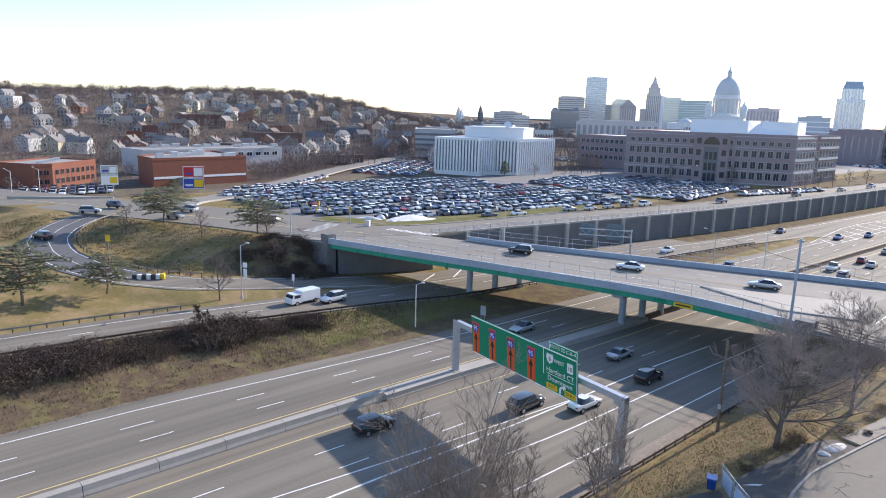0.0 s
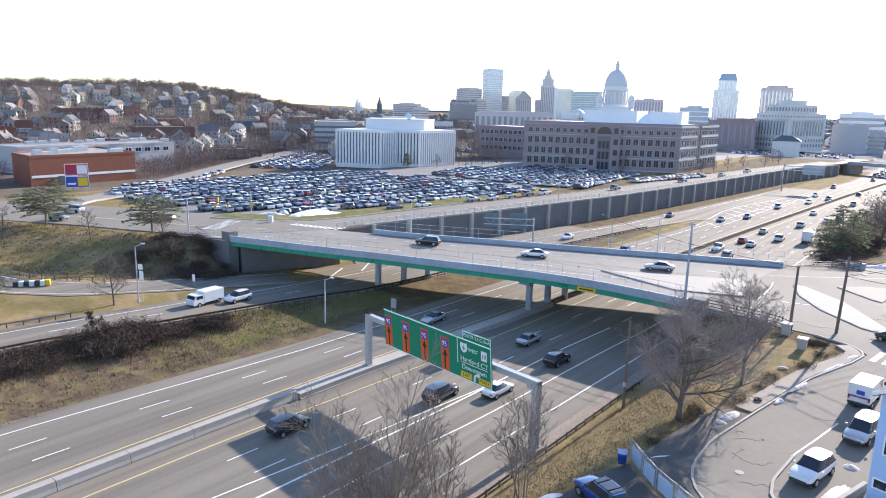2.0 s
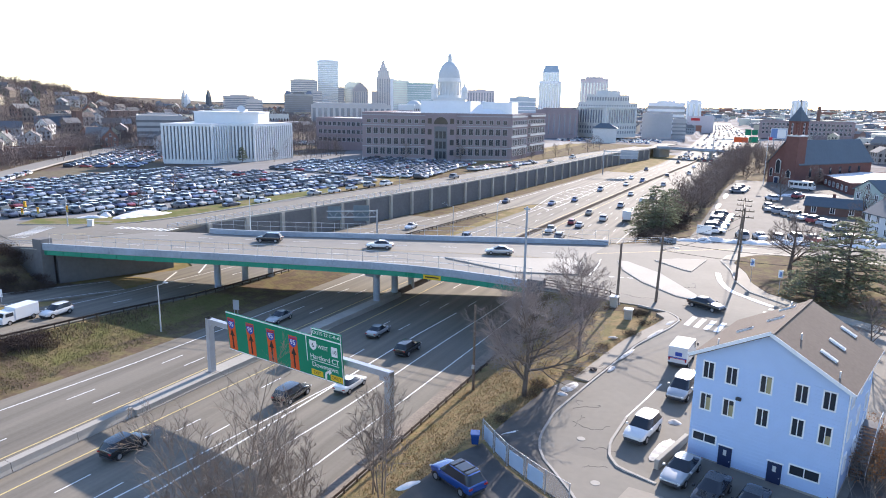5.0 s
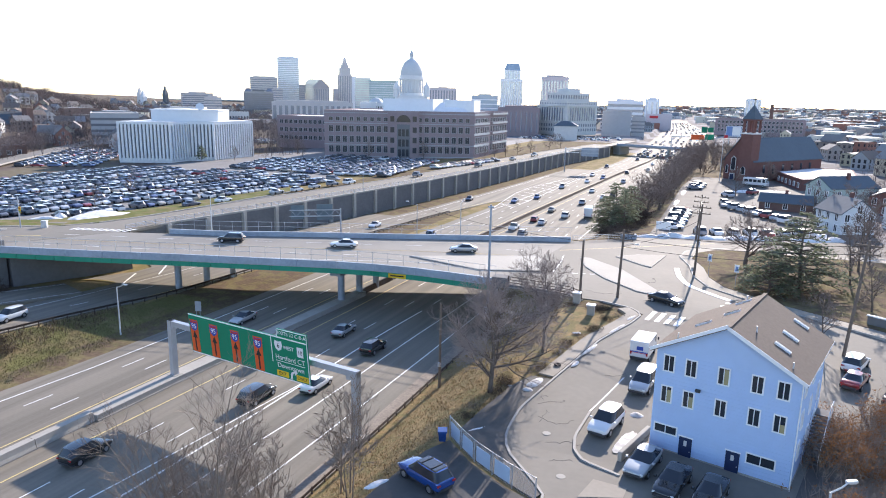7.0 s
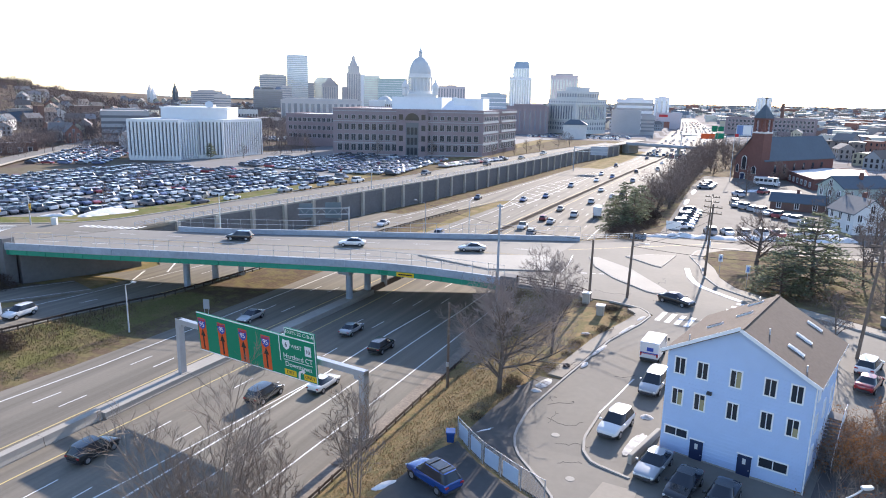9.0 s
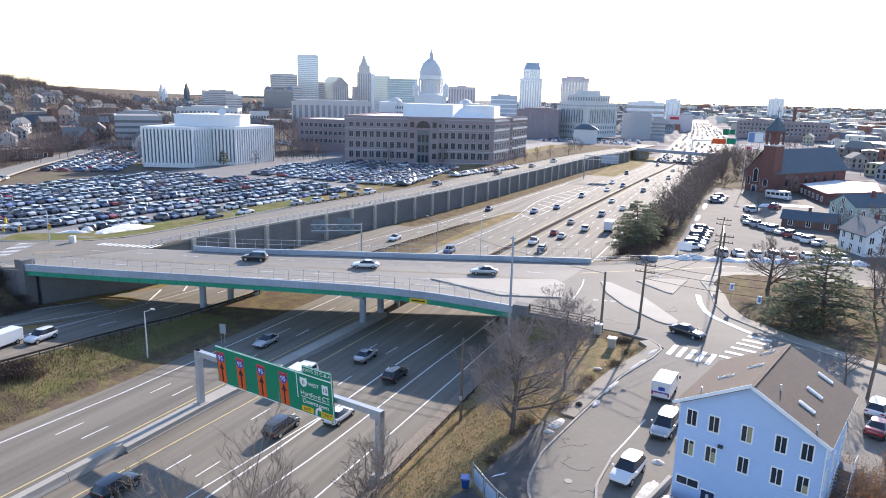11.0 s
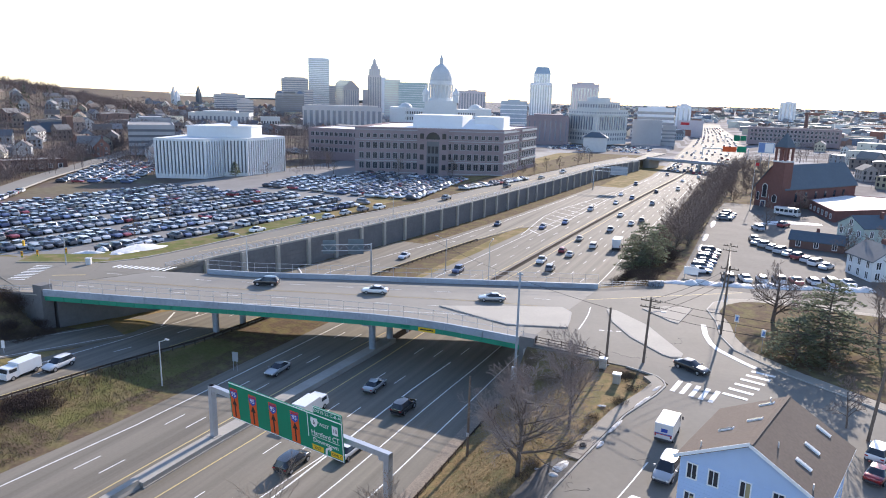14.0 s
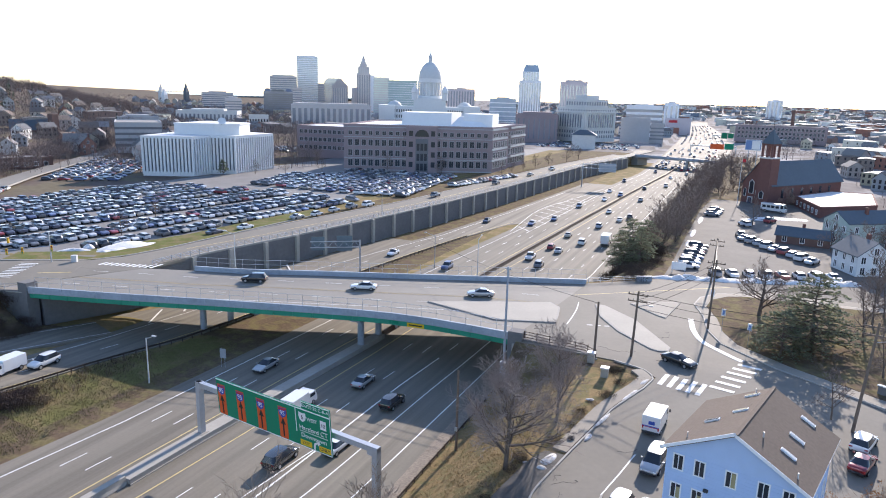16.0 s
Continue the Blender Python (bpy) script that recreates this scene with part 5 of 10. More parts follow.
bin_ob = thing("waste_bin", pose(-18.75, 47.9, 5.1, 0, 0, 20), "blue plastic wheeled bin at the fence end", "bin")
bm = bevelled(-0.35, -0.4, 0.12, 0.35, 0.4, 1.0, 0.06)
for vv in bm.verts:
    if vv.co.z < 0.5:
        vv.co.x *= 0.8
        vv.co.y *= 0.8
part("body", bm, PAINT_BLUE, bin_ob)
part("lid", bevelled(-0.39, -0.45, 0.98, 0.39, 0.45, 1.08, 0.03), PAINT_BLUE, bin_ob)
for s in (-0.25, 0.25):
    part("wheel", tube((s - 0.04, 0.33, 0.12), (s + 0.04, 0.33, 0.12), 0.12, 0.12, 12), TYRE, bin_ob)


# ---- snow ----
def snow(cx, cy, rx, ry, h, yaw, seed, z=None, label="melting pile of old snow", material=SNOW):
    r = random.Random(seed)
    bm = bmesh.new()
    rings, seg = 4, 18
    base = z if z is not None else gz_at(cx, cy) + 0.04
    jag = [r.uniform(0.72, 1.18) for _ in range(seg)]
    jag = [(jag[q] * 2 + jag[q - 1] + jag[(q + 1) % seg]) / 4 for q in range(seg)]
    top = bm.verts.new((0, 0, h))
    prev = None
    for k in range(1, rings + 1):
        f = k / rings
        ring = [bm.verts.new((rx * f * jag[q] * math.cos(2 * math.pi * q / seg), ry * f * jag[q] * math.sin(2 * math.pi * q / seg),
                              (h * (1 - f ** 1.6) * r.uniform(0.7, 1.2)) if k < rings else -0.06)) for q in range(seg)]
        for q in range(seg):
            if prev is None:
                bm.faces.new((top, ring[q], ring[(q + 1) % seg]))
            else:
                bm.faces.new((prev[q], ring[q], ring[(q + 1) % seg], prev[(q + 1) % seg]))
        prev = ring
    me = mesh_of(bm, "snow_mound", material)
    me.polygons.foreach_set("use_smooth", [True] * len(me.polygons))
    ob = part("snow_mound", me, SNOW)
    ob.matrix_basis = pose(cx, cy, base, 0, 0, yaw)
    tagged(ob, label, "snow", "old snow piles")


for k, (x, y, rx, ry, h, yaw) in enumerate(((-14.9, 59.8, 0.5, 0.4, 0.16, 10), (-14.6, 61.6, 1.5, 0.6, 0.22, 75), (-15.9, 61.2, 0.5, 0.35, 0.14, 0), (-9.3, 79.5, 2.6, 0.25, 0.12, 72), (-11.2, 72.0, 2.2, 0.3, 0.12, 80),
                                            (-11.9, 67.5, 0.9, 0.3, 0.1, 80), (-8.3, 83.6, 1.2, 0.3, 0.12, 70), (-17.0, 50.6, 1.9, 0.25, 0.12, 62), (-16.2, 53.2, 0.7, 0.2, 0.08, 50), (-4.7, 54.4, 0.75, 3.0, 0.07, -14),
                                            (-4.6, 58.8, 0.7, 0.5, 0.2, 0), (-16.6, 60.2, 0.45, 0.3, 0.1, 0), (-19.9, 44.0, 0.5, 1.0, 0.1, -20), (-13.6, 76.0, 0.6, 0.3, 0.08, 20))):
    snow(x, y, rx, ry, h, yaw, k, (gz_at(x, y) if x < -15.5 else zr_at(y) + (0.12 if x < -8.2 and y > 58 else 0.04)), "dirty melting snow beside the kerb", DIRTY)
for k in range(17):
    x = -12 + 2.1 * k + rng.uniform(-0.6, 0.6)
    snow(x, 137.2 + (x + 12) * 0.36 + rng.uniform(-0.5, 0.5), rng.uniform(1.6, 3.6), rng.uniform(0.9, 1.9), rng.uniform(0.35, 0.9), 20 + rng.uniform(-15, 15), 40 + k, 7.0, "ploughed snow bank along the car park edge")
for k, (x, y, rx, ry, h, yaw) in enumerate(((-123.6, 106.0, 6.0, 2.4, 1.0, 78), (-128.5, 97.8, 4.2, 1.6, 0.7, 35), (-122.2, 102.5, 3.2, 1.4, 0.5, 75), (-121.4, 108.0, 4.6, 1.2, 0.4, 84), (-122.8, 99.8, 1.8, 1.3, 0.5, 40), (-129.0, 101.5, 1.4, 1.0, 0.9, 20),
                                            (-10.5, 175, 0.8, 5, 0.5, 0), (-10.6, 190, 0.8, 6, 0.4, 0), (-10.2, 212, 0.8, 7, 0.4, 0), (12, 228, 9, 3, 0.3, 15), (4, 222, 4, 1.2, 0.3, 20))):
    snow(x, y, rx, ry, h, yaw, 80 + k, (6.7 if x > -124 else 6.6) if x < -20 and y < 120 else 7.02)

snow(-20.7, 40.2, 1.1, 0.4, 0.1, 60, 140, 5.1)
snow(-16.6, 51.2, 1.9, 0.35, 0.12, 50, 141, 5.15)
# brown railing at the overpass end
rail = thing("railing", pose(-26.0, 89.9, 6.6), "brown steel post and rail fence at the overpass end", "railing")
RL = resample([(-26.2, 90.0, 7.2), (-20.3, 89.9, 7.0), (-17.1, 89.7, 6.9), (-15.5, 88.2, 6.85)], 1.8)
for q in RL:
    part("post", box(-0.06, -0.06, -0.8, 0.06, 0.06, 1.25, Matrix.Translation(Vector(q) - Vector((-26.0, 89.9, 6.6)))), RUST, rail)
for lift in (0.35, 0.75, 1.15):
    bm = band([tuple(Vector(q) - Vector((-26.0, 89.9, 6.6))) for q in RL], -0.04, 0.04, 0.1, 2, lift)
    part("rail", bm, RUST, rail)

# traffic signals at the west end of the overpass
sig = thing("traffic_signal", pose(-123.2, 88.3, 6.85, 0, 0, 211), "grey mast arm traffic signal with yellow heads", "traffic signal")
part("pole", tube((0, 0, -0.4), (0, 0, 6.2), 0.14, 0.10, 10), STEEL, sig)
SIGY = mat("signal yellow paint", (0.62, 0.36, 0.03), 0.5, var=0.06)
for z, ln, heads in ((4.7, 9.5, (7.6,)),):
    part("mast_arm", tube((0, 0, z), (ln, 0, z + 0.25), 0.09, 0.05, 8), STEEL, sig)
    for x in heads:
        hd = part("signal_head", bevelled(x - 0.18, -0.2, z - 0.75, x + 0.18, 0.2, z + 0.35, 0.03), SIGY, sig)
        for q, m_ in ((0.12, LAMPRED), (-0.2, SIGY), (-0.52, GREEN_STEEL)):
            part("lens", tube((x, -0.24, z + q), (x, -0.19, z + q), 0.12, 0.12, 10), m_, hd)
sig2 = thing("traffic_signal", pose(-121.5, 72.3, 6.85, 0, 0, 54), "long grey mast arm carrying yellow traffic signal heads", "traffic signal")
part("pole", tube((0, 0, -0.4), (0, 0, 6.6), 0.15, 0.11, 10), STEEL, sig2)
part("mast_arm", tube((0, 0, 5.3), (13.2, 0, 5.6), 0.1, 0.05, 8), STEEL, sig2)
for x in (5.2, 7.6, 12.2):
    hd = part("signal_head", bevelled(x - 0.18, -0.2, 4.6, x + 0.18, 0.2, 5.7, 0.03), SIGY, sig2)
    for q, m_ in ((5.45, LAMPRED), (5.13, SIGY), (4.81, GREEN_STEEL)):
        part("lens", tube((x, -0.24, q), (x, -0.19, q), 0.12, 0.12, 10), m_, hd)
cab = thing("signal_cabinet", pose(-119.6, 90.6, 6.8, 0, 0, 30), "pale metal traffic signal cabinet on the corner", "signal cabinet")
part("body", bevelled(-0.5, -0.4, 0, 0.5, 0.4, 1.4, 0.04), WHITE_STEEL, cab)
part("lid", bevelled(-0.58, -0.48, 1.38, 0.58, 0.48, 1.5, 0.04), WHITE_STEEL, cab)

# striped crash cushion at the ramp nose
cc = thing("crash_cushion", pose(-115.9, 41.2, gz_at(-115.9, 41.2) + 0.05, 0, 0, 59), "black and white banded crash cushion with yellow nose", "crash cushion")
for k in range(6):
    part("bay", bevelled(-2.4 + 0.75 * k, -0.45, 0, -1.72 + 0.75 * k, 0.45, 0.85, 0.05, 1), TXT_WHITE if k % 2 else PLASTIC, cc)
part("nose", bevelled(2.1, -0.5, 0, 2.8, 0.5, 0.95, 0.15, 2), SIGN_YELLOW, cc)

tagged(part("concrete_pad", prism([(-6.9, 44.4), (-3.9, 45.6), (-3.8, 47.0), (-6.3, 47.2)], 4.9, zr_at(46) + 0.06), WALK), "pale concrete pad beside the house", "pad", kind="structure")
tyre = thing("tyre", pose(-13.5, 66.3, zr_at(66.3) + 0.24), "old tyre lying on the pavement", "tyre")
vs, fs = [], []
for k in range(16):
    t0 = 2 * math.pi * k / 16
    for q in range(8):
        a = 2 * math.pi * q / 8
        vs.append(((0.27 + 0.11 * math.cos(a)) * math.cos(t0), (0.27 + 0.11 * math.cos(a)) * math.sin(t0), 0.11 * math.sin(a)))
        fs.append((k * 8 + q, (k + 1) % 16 * 8 + q, (k + 1) % 16 * 8 + (q + 1) % 8, k * 8 + (q + 1) % 8))
part("ring", raw("ring", vs, fs, TYRE), None, tyre)

# ---- vehicles ----
CAR_KINDS = {
    # stations from tail to nose: x, half width, sill, belt, roof half width, roof height (0: no roof here)
    "sedan": [(-2.36, 0.70, 0.40, 0.78, 0, 0), (-2.26, 0.83, 0.30, 0.95, 0, 0), (-1.72, 0.90, 0.27, 0.99, 0, 0), (-1.02, 0.91, 0.24, 0.97, 0.62, 1.41), (0.12, 0.92, 0.24, 0.96, 0.64, 1.45),
              (1.02, 0.91, 0.24, 0.95, 0, 0), (1.85, 0.88, 0.27, 0.84, 0, 0), (2.25, 0.80, 0.32, 0.72, 0, 0), (2.38, 0.64, 0.38, 0.60, 0, 0)],
    "suv": [(-2.28, 0.80, 0.42, 0.95, 0, 0), (-2.20, 0.90, 0.34, 1.08, 0, 0), (-1.85, 0.93, 0.30, 1.08, 0.70, 1.66), (-0.6, 0.94, 0.28, 1.07, 0.72, 1.72), (0.35, 0.94, 0.28, 1.06, 0.70, 1.69),
            (1.12, 0.93, 0.28, 1.06, 0, 0), (1.85, 0.90, 0.32, 0.98, 0, 0), (2.22, 0.82, 0.38, 0.84, 0, 0), (2.32, 0.68, 0.44, 0.70, 0, 0)],
    "hatch": [(-2.02, 0.72, 0.40, 0.85, 0, 0), (-1.95, 0.84, 0.30, 1.0, 0, 0), (-1.55, 0.88, 0.26, 1.0, 0.60, 1.40), (-0.5, 0.89, 0.24, 0.97, 0.64, 1.50), (0.25, 0.89, 0.24, 0.96, 0.63, 1.47),
              (1.05, 0.88, 0.24, 0.95, 0, 0), (1.65, 0.84, 0.28, 0.85, 0, 0), (2.0, 0.74, 0.34, 0.70, 0, 0), (2.08, 0.60, 0.40, 0.60, 0, 0)],
    "minivan": [(-2.5, 0.84, 0.40, 1.0, 0, 0), (-2.44, 0.93, 0.32, 1.1, 0, 0), (-2.2, 0.96, 0.28, 1.1, 0.74, 1.70), (-0.6, 0.97, 0.26, 1.08, 0.77, 1.76), (0.55, 0.96, 0.26, 1.06, 0.74, 1.70),
                (1.5, 0.94, 0.26, 1.03, 0, 0), (2.05, 0.90, 0.30, 0.92, 0, 0), (2.42, 0.80, 0.36, 0.76, 0, 0), (2.52, 0.66, 0.42, 0.64, 0, 0)],
    "pickup": [(-2.75, 0.90, 0.48, 0.95, 0, 0), (-2.70, 0.95, 0.44, 1.02, 0, 0), (-0.75, 0.96, 0.40, 1.02, 0, 0), (-0.62, 0.96, 0.40, 1.08, 0.72, 1.78), (0.45, 0.96, 0.40, 1.08, 0.72, 1.82),
               (1.25, 0.95, 0.40, 1.10, 0, 0), (2.25, 0.94, 0.42, 1.06, 0, 0), (2.68, 0.88, 0.48, 0.92, 0, 0), (2.76, 0.74, 0.52, 0.80, 0, 0)],
}


def car_faces(kind):
    """Vertices and faces of a car's shell, and which faces are glass."""
    st = CAR_KINDS[kind]
    verts, faces, glass = [], [], []
    for x, w, zs, zb, wr, zr in st:
        if zr:
            half = [(w * 0.9, zs), (w, zs + 0.2), (w, zb - 0.1), (w * 0.94, zb), (wr, zr), (wr * 0.5, zr + 0.04)]
        else:
            half = [(w * 0.9, zs), (w, zs + 0.2 if zs + 0.2 < zb - 0.12 else (zs + zb) / 2), (w, zb - 0.1), (w * 0.94, zb), (w * 0.72, zb + 0.03), (w * 0.35, zb + 0.045)]
        verts += [(x, -a, b) for a, b in half] + [(x, a, b) for a, b in half[::-1]]
    n = 12
    for i in range(len(st) - 1):
        r0, r1 = st[i][5] > 0, st[i + 1][5] > 0
        for k in range(n - 1):
            faces.append((i * n + k, (i + 1) * n + k, (i + 1) * n + k + 1, i * n + k + 1))
            side, top = k in (3, 7), k in (4, 5, 6)
            glass.append((r0 and r1 and side) or (r0 != r1 and (top or side) and not (kind == "pickup" and i < 2)))
        faces.append((i * n + n - 1, (i + 1) * n + n - 1, (i + 1) * n, i * n))
        glass.append(False)
    faces.append(tuple(range(n)))
    faces.append(tuple(range((len(st) - 1) * n, len(st) * n))[::-1])
    glass += [False, False]
    return verts, faces, glass


def wheel_mesh(r=0.33, w=0.22):
    bm = bmesh.new()
    add_tube(bm, (0, -w / 2, 0), (0, w / 2, 0), r, r, 14)
    return mesh_of(bm, "wheel", TYRE)


WHEEL, BIGWHEEL = wheel_mesh(), wheel_mesh(0.5, 0.3)
bm = bmesh.new()
add_tube(bm, (0, -0.125, 0), (0, 0.125, 0), 0.2, 0.2, 10)
RIM_MESH = mesh_of(bm, "rim", RIM)
SHELLS = {}


def car_meshes(kind):
    if kind not in SHELLS:
        v, f, g = car_faces(kind)
        body = raw("body", v, [a for a, b in zip(f, g) if not b], CARPAINT)
        bm = bmesh.new()
        bm.from_mesh(body)
        bmesh.ops.delete(bm, geom=[q for q in bm.verts if not q.link_faces], context="VERTS")
        bmesh.ops.recalc_face_normals(bm, faces=bm.faces)
        bm.to_mesh(body)
        bm.free()
        glass = raw("glazing", v, [a for a, b in zip(f, g) if b], DARKGLASS)
        bm = bmesh.new()
        bm.from_mesh(glass)
        bmesh.ops.delete(bm, geom=[q for q in bm.verts if not q.link_faces], context="VERTS")
        bm.to_mesh(glass)
        bm.free()
        st = CAR_KINDS[kind]
        rear, front = st[1], st[-2]
        lights = []
        for x, w, z, m in ((rear[0] - 0.07, rear[1], rear[3] - 0.2, LAMPRED), (front[0] + 0.07, front[1], front[3] - 0.1, LAMPCLEAR)):
            lights.append(mesh_of(bevelled(-0.06, -0.17, -0.07, 0.06, 0.17, 0.07, 0.02, 1), "light", m))
        plate_bar = mesh_of(box(-0.03, -0.8, 0, 0.03, 0.8, 0.16), "bumper", PLASTIC)
        SHELLS[kind] = (body, glass, lights, plate_bar)
    return SHELLS[kind]


def car(kind, x, y, z, yaw, label, group="", paint=None, detail=0):
    """A car with its nose along its own x."""
    body, glass, lights, bumper = car_meshes(kind)
    if paint:
        body = body.copy()
        body.materials.clear()
        body.materials.append(paint)
    ob = thing("pickup_truck" if kind == "pickup" else "car", pose(x, y, z, 0, 0, yaw), label, "car", group)
    b = part("body", body, None, ob)
    g = part("glazing", glass, None, ob)
    if detail:
        for o in (b, g):
            o.data.polygons.foreach_set("use_smooth", [True] * len(o.data.polygons))
            m = o.modifiers.new("rounding", "SUBSURF")
            m.levels = m.render_levels = detail
    st = CAR_KINDS[kind]
    r = 0.33 if kind in ("sedan", "hatch") else 0.37
    base = 0.62 * abs(st[0][0])
    for sx in (-base, base * 0.98):
        for sy in (-1, 1):
            w = part("wheel", WHEEL, None, ob)
            w.matrix_basis = Matrix.LocRotScale((sx, sy * (st[3][1] - 0.1), r), None, (r / 0.33, 1, r / 0.33))
            if detail:
                part("rim", RIM_MESH, None, w)
    if detail:
        for k, (xx, w, zz) in enumerate(((st[1][0] - 0.04, st[1][1], st[1][3] - 0.2), (st[-2][0] + 0.02, st[-2][1], st[-2][3] - 0.1))):
            for sy in (-1, 1):
                o = part("tail_light" if k == 0 else "headlight", lights[k], None, ob)
                o.matrix_basis = pose(xx, sy * (w - 0.2), zz, 0, 0, -sy * (18 if k else -10))
        for xx in (st[0][0] - 0.02, st[-1][0] + 0.02):
            o = part("bumper", bumper, None, ob)
            o.matrix_basis = Matrix.LocRotScale((xx, 0, 0.4), None, (1, 0.72, 1))
        for sy in (-1, 1):
            part("mirror", bevelled(0.75, sy * (st[4][1] + 0.1) - 0.1, st[4][3] - 0.02, 0.95, sy * (st[4][1] + 0.1) + 0.1, st[4][3] + 0.14, 0.03, 1), paint or PLASTIC, ob)
        part("underside", box(st[0][0] + 0.2, -0.75, 0.2, st[-1][0] - 0.2, 0.75, 0.35), PLASTIC, ob)
    return ob


MIX = ["sedan", "suv", "sedan", "hatch", "suv", "sedan", "minivan", "suv", "hatch", "pickup", "sedan", "suv"]
LABELS = {"sedan": "four door sedan parked in the crowded lot", "suv": "sport utility car parked in the crowded lot", "hatch": "small hatchback parked in the crowded lot",
          "minivan": "minivan parked in the crowded lot", "pickup": "pickup truck parked in the crowded lot"}
rng = random.Random(11)
spots = []


def lot_row(y0, y1, xof, step=2.62, fill=0.97, flip=None, face=90):
    """Cars side by side along a row that runs up the lot."""
    y = y0
    while y < y1:
        if rng.random() < fill:
            x = xof(y)
            turn = 0 if rng.random() < 0.5 else 180
            spots.append((x + rng.uniform(-0.25, 0.25), y + rng.uniform(-0.12, 0.12), rng.uniform(-2.5, 2.5) + turn - 8))
        y += step + rng.uniform(-0.05, 0.08)


def lot_edge(y):
    return float(np.interp(y, [100, 108, 132, 168, 195], [-133.5, -131.8, -128.2, -122.5, -118.5]))


for off in (0, -11.8, -17.0, -28.8, -34.0, -45.8, -51.0, -62.8, -68.0, -79.8, -85.0):
    def xof(y, off=off):
        return lot_edge(y) + off
    x_mid = -126 + off
    y0 = float(np.interp(x_mid, [-215, -200, -186, -158, -143, -131, -120], [112, 97, 91, 89, 92, 99, 106]))
    lot_row(y0 + 2, 196 if off > -50 else 192, xof)
near_spots = sorted(spots, key=lambda s: s[1] - 0.35 * s[0])
N_THINGS = 270
thing_spots, rest = near_spots[:N_THINGS], near_spots[N_THINGS:]
protos = {}
for k, (x, y, yaw) in enumerate(thing_spots):
    kind = MIX[(k * 7 + rng.randrange(3)) % len(MIX)]
    z = gz_at(x, y) + 0.02
    if kind not in protos:
        protos[kind] = car(kind, x, y, z, yaw, LABELS[kind], "cars in the big car park")
    else:
        copy_thing(protos[kind], pose(x, y, z, 0, 0, yaw))
# a row beside the western road, the strip lot, the lots before the brick offices
for k in range(26):
    rest.append((-198 - k * 1.72 + rng.uniform(-.2, .2), 103.5 + k * 2.2, -52 + 180 * (k % 2)))
for r_ in range(5):
    for k in range(24):
        if rng.random() < 0.88:
            rest.append((-254 - k * 2.0 + r_ * 5.4, 184 + k * 2.75 + r_ * 3.2, 30 + rng.uniform(-3, 3) + 180 * (k % 2)))
for off in (0, -6, -12, -17, -23, -29, -34, -40, -46, -51, -58, -63):
    for k in range(25 if off > -48 else 14):
        if rng.random() < 0.92:
            rest.append((-104.5 + off - k * 0.35 - 4, 210 + k * 2.65, -6 + 180 * (k % 2) + rng.uniform(-3, 3)))
for k in range(84):
    rest.append((-286 + k % 6 * 5.6 + k // 6 * 1.1, 352 + k // 6 * 2.8, 14 + 180 * (k % 2)))
for k in range(18):
    rest.append((-104.0 + k * 0.55, 246 + 2.7 * k, 8))
for k in range(90):
    rest.append((-150 + rng.randrange(14) * 5.4 + rng.uniform(-.3, .3), 500 + rng.randrange(16) * 6.0, 80))
for k in range(26):
    rest.append((-186 - k * 2.4, 56 - k * 1.1 + rng.uniform(0, 1), 25)) if k > 8 else None
for r_ in range(3):
    for k in range(10):
        rest.append((-232 - r_ * 7 + rng.uniform(-.3, .3), 46 + k * 2.8 + r_ * 2, -20))
lane_rng = random.Random(3)
far_lanes = []
for k in range(230):
    y = 430 + 800 * lane_rng.random() ** 1.3
    f = (lane_rng.randrange(8) + 0.7) / 8.4
    lo, hi = np.interp(y, el[:, 1], el[:, 0]), np.interp(y, er[:, 1], er[:, 0])
    far_lanes.append((float(lo + (hi - lo) * f), y, (-86 if f < 0.5 else 94) + (0 if y < 750 else 5)))
SH = {}
for kind in CAR_KINDS:
    v, f, g = car_faces(kind)
    base = 0.62 * abs(CAR_KINDS[kind][0][0])
    wv, wf = [], []
    for sx in (-base, base):
        for sy in (-1, 1):
            o = len(v) + len(wv)
            wv += [(sx + 0.33 * math.cos(a), sy * 0.84, 0.33 + 0.33 * math.sin(a)) for a in np.linspace(0, 2 * math.pi, 9)[:-1]]
            wf.append(tuple(range(o, o + 8)))
    SH[kind] = (np.array(v + wv), f + wf, [1 if q else 0 for q in g] + [2] * 4)
all_v, all_f, all_m = [], [], []
for x, y, yaw, deck in [(*q, None) for q in rest] + [(*q, 0.0) for q in far_lanes]:
    v, f, mi = SH[MIX[rng.randrange(len(MIX))]]
    a, o = radians(yaw), sum(map(len, all_v))
    w = np.stack([x + v[:, 0] * math.cos(a) - v[:, 1] * math.sin(a), y + v[:, 0] * math.sin(a) + v[:, 1] * math.cos(a), (gz_at(x, y) if deck is None else deck) + 0.05 + v[:, 2]], 1)
    all_v.append(w)
    all_f += [tuple(q + o for q in face) for face in f]
    all_m += mi
me = raw("far_parked_cars", np.concatenate(all_v).tolist(), all_f, CARPAINT_FAR, DARKGLASS, TYRE)
me.polygons.foreach_set("material_index", all_m)
tagged(new("far_parked_cars", me), "many parked cars filling the distant lots", "parked cars", kind="stuff")

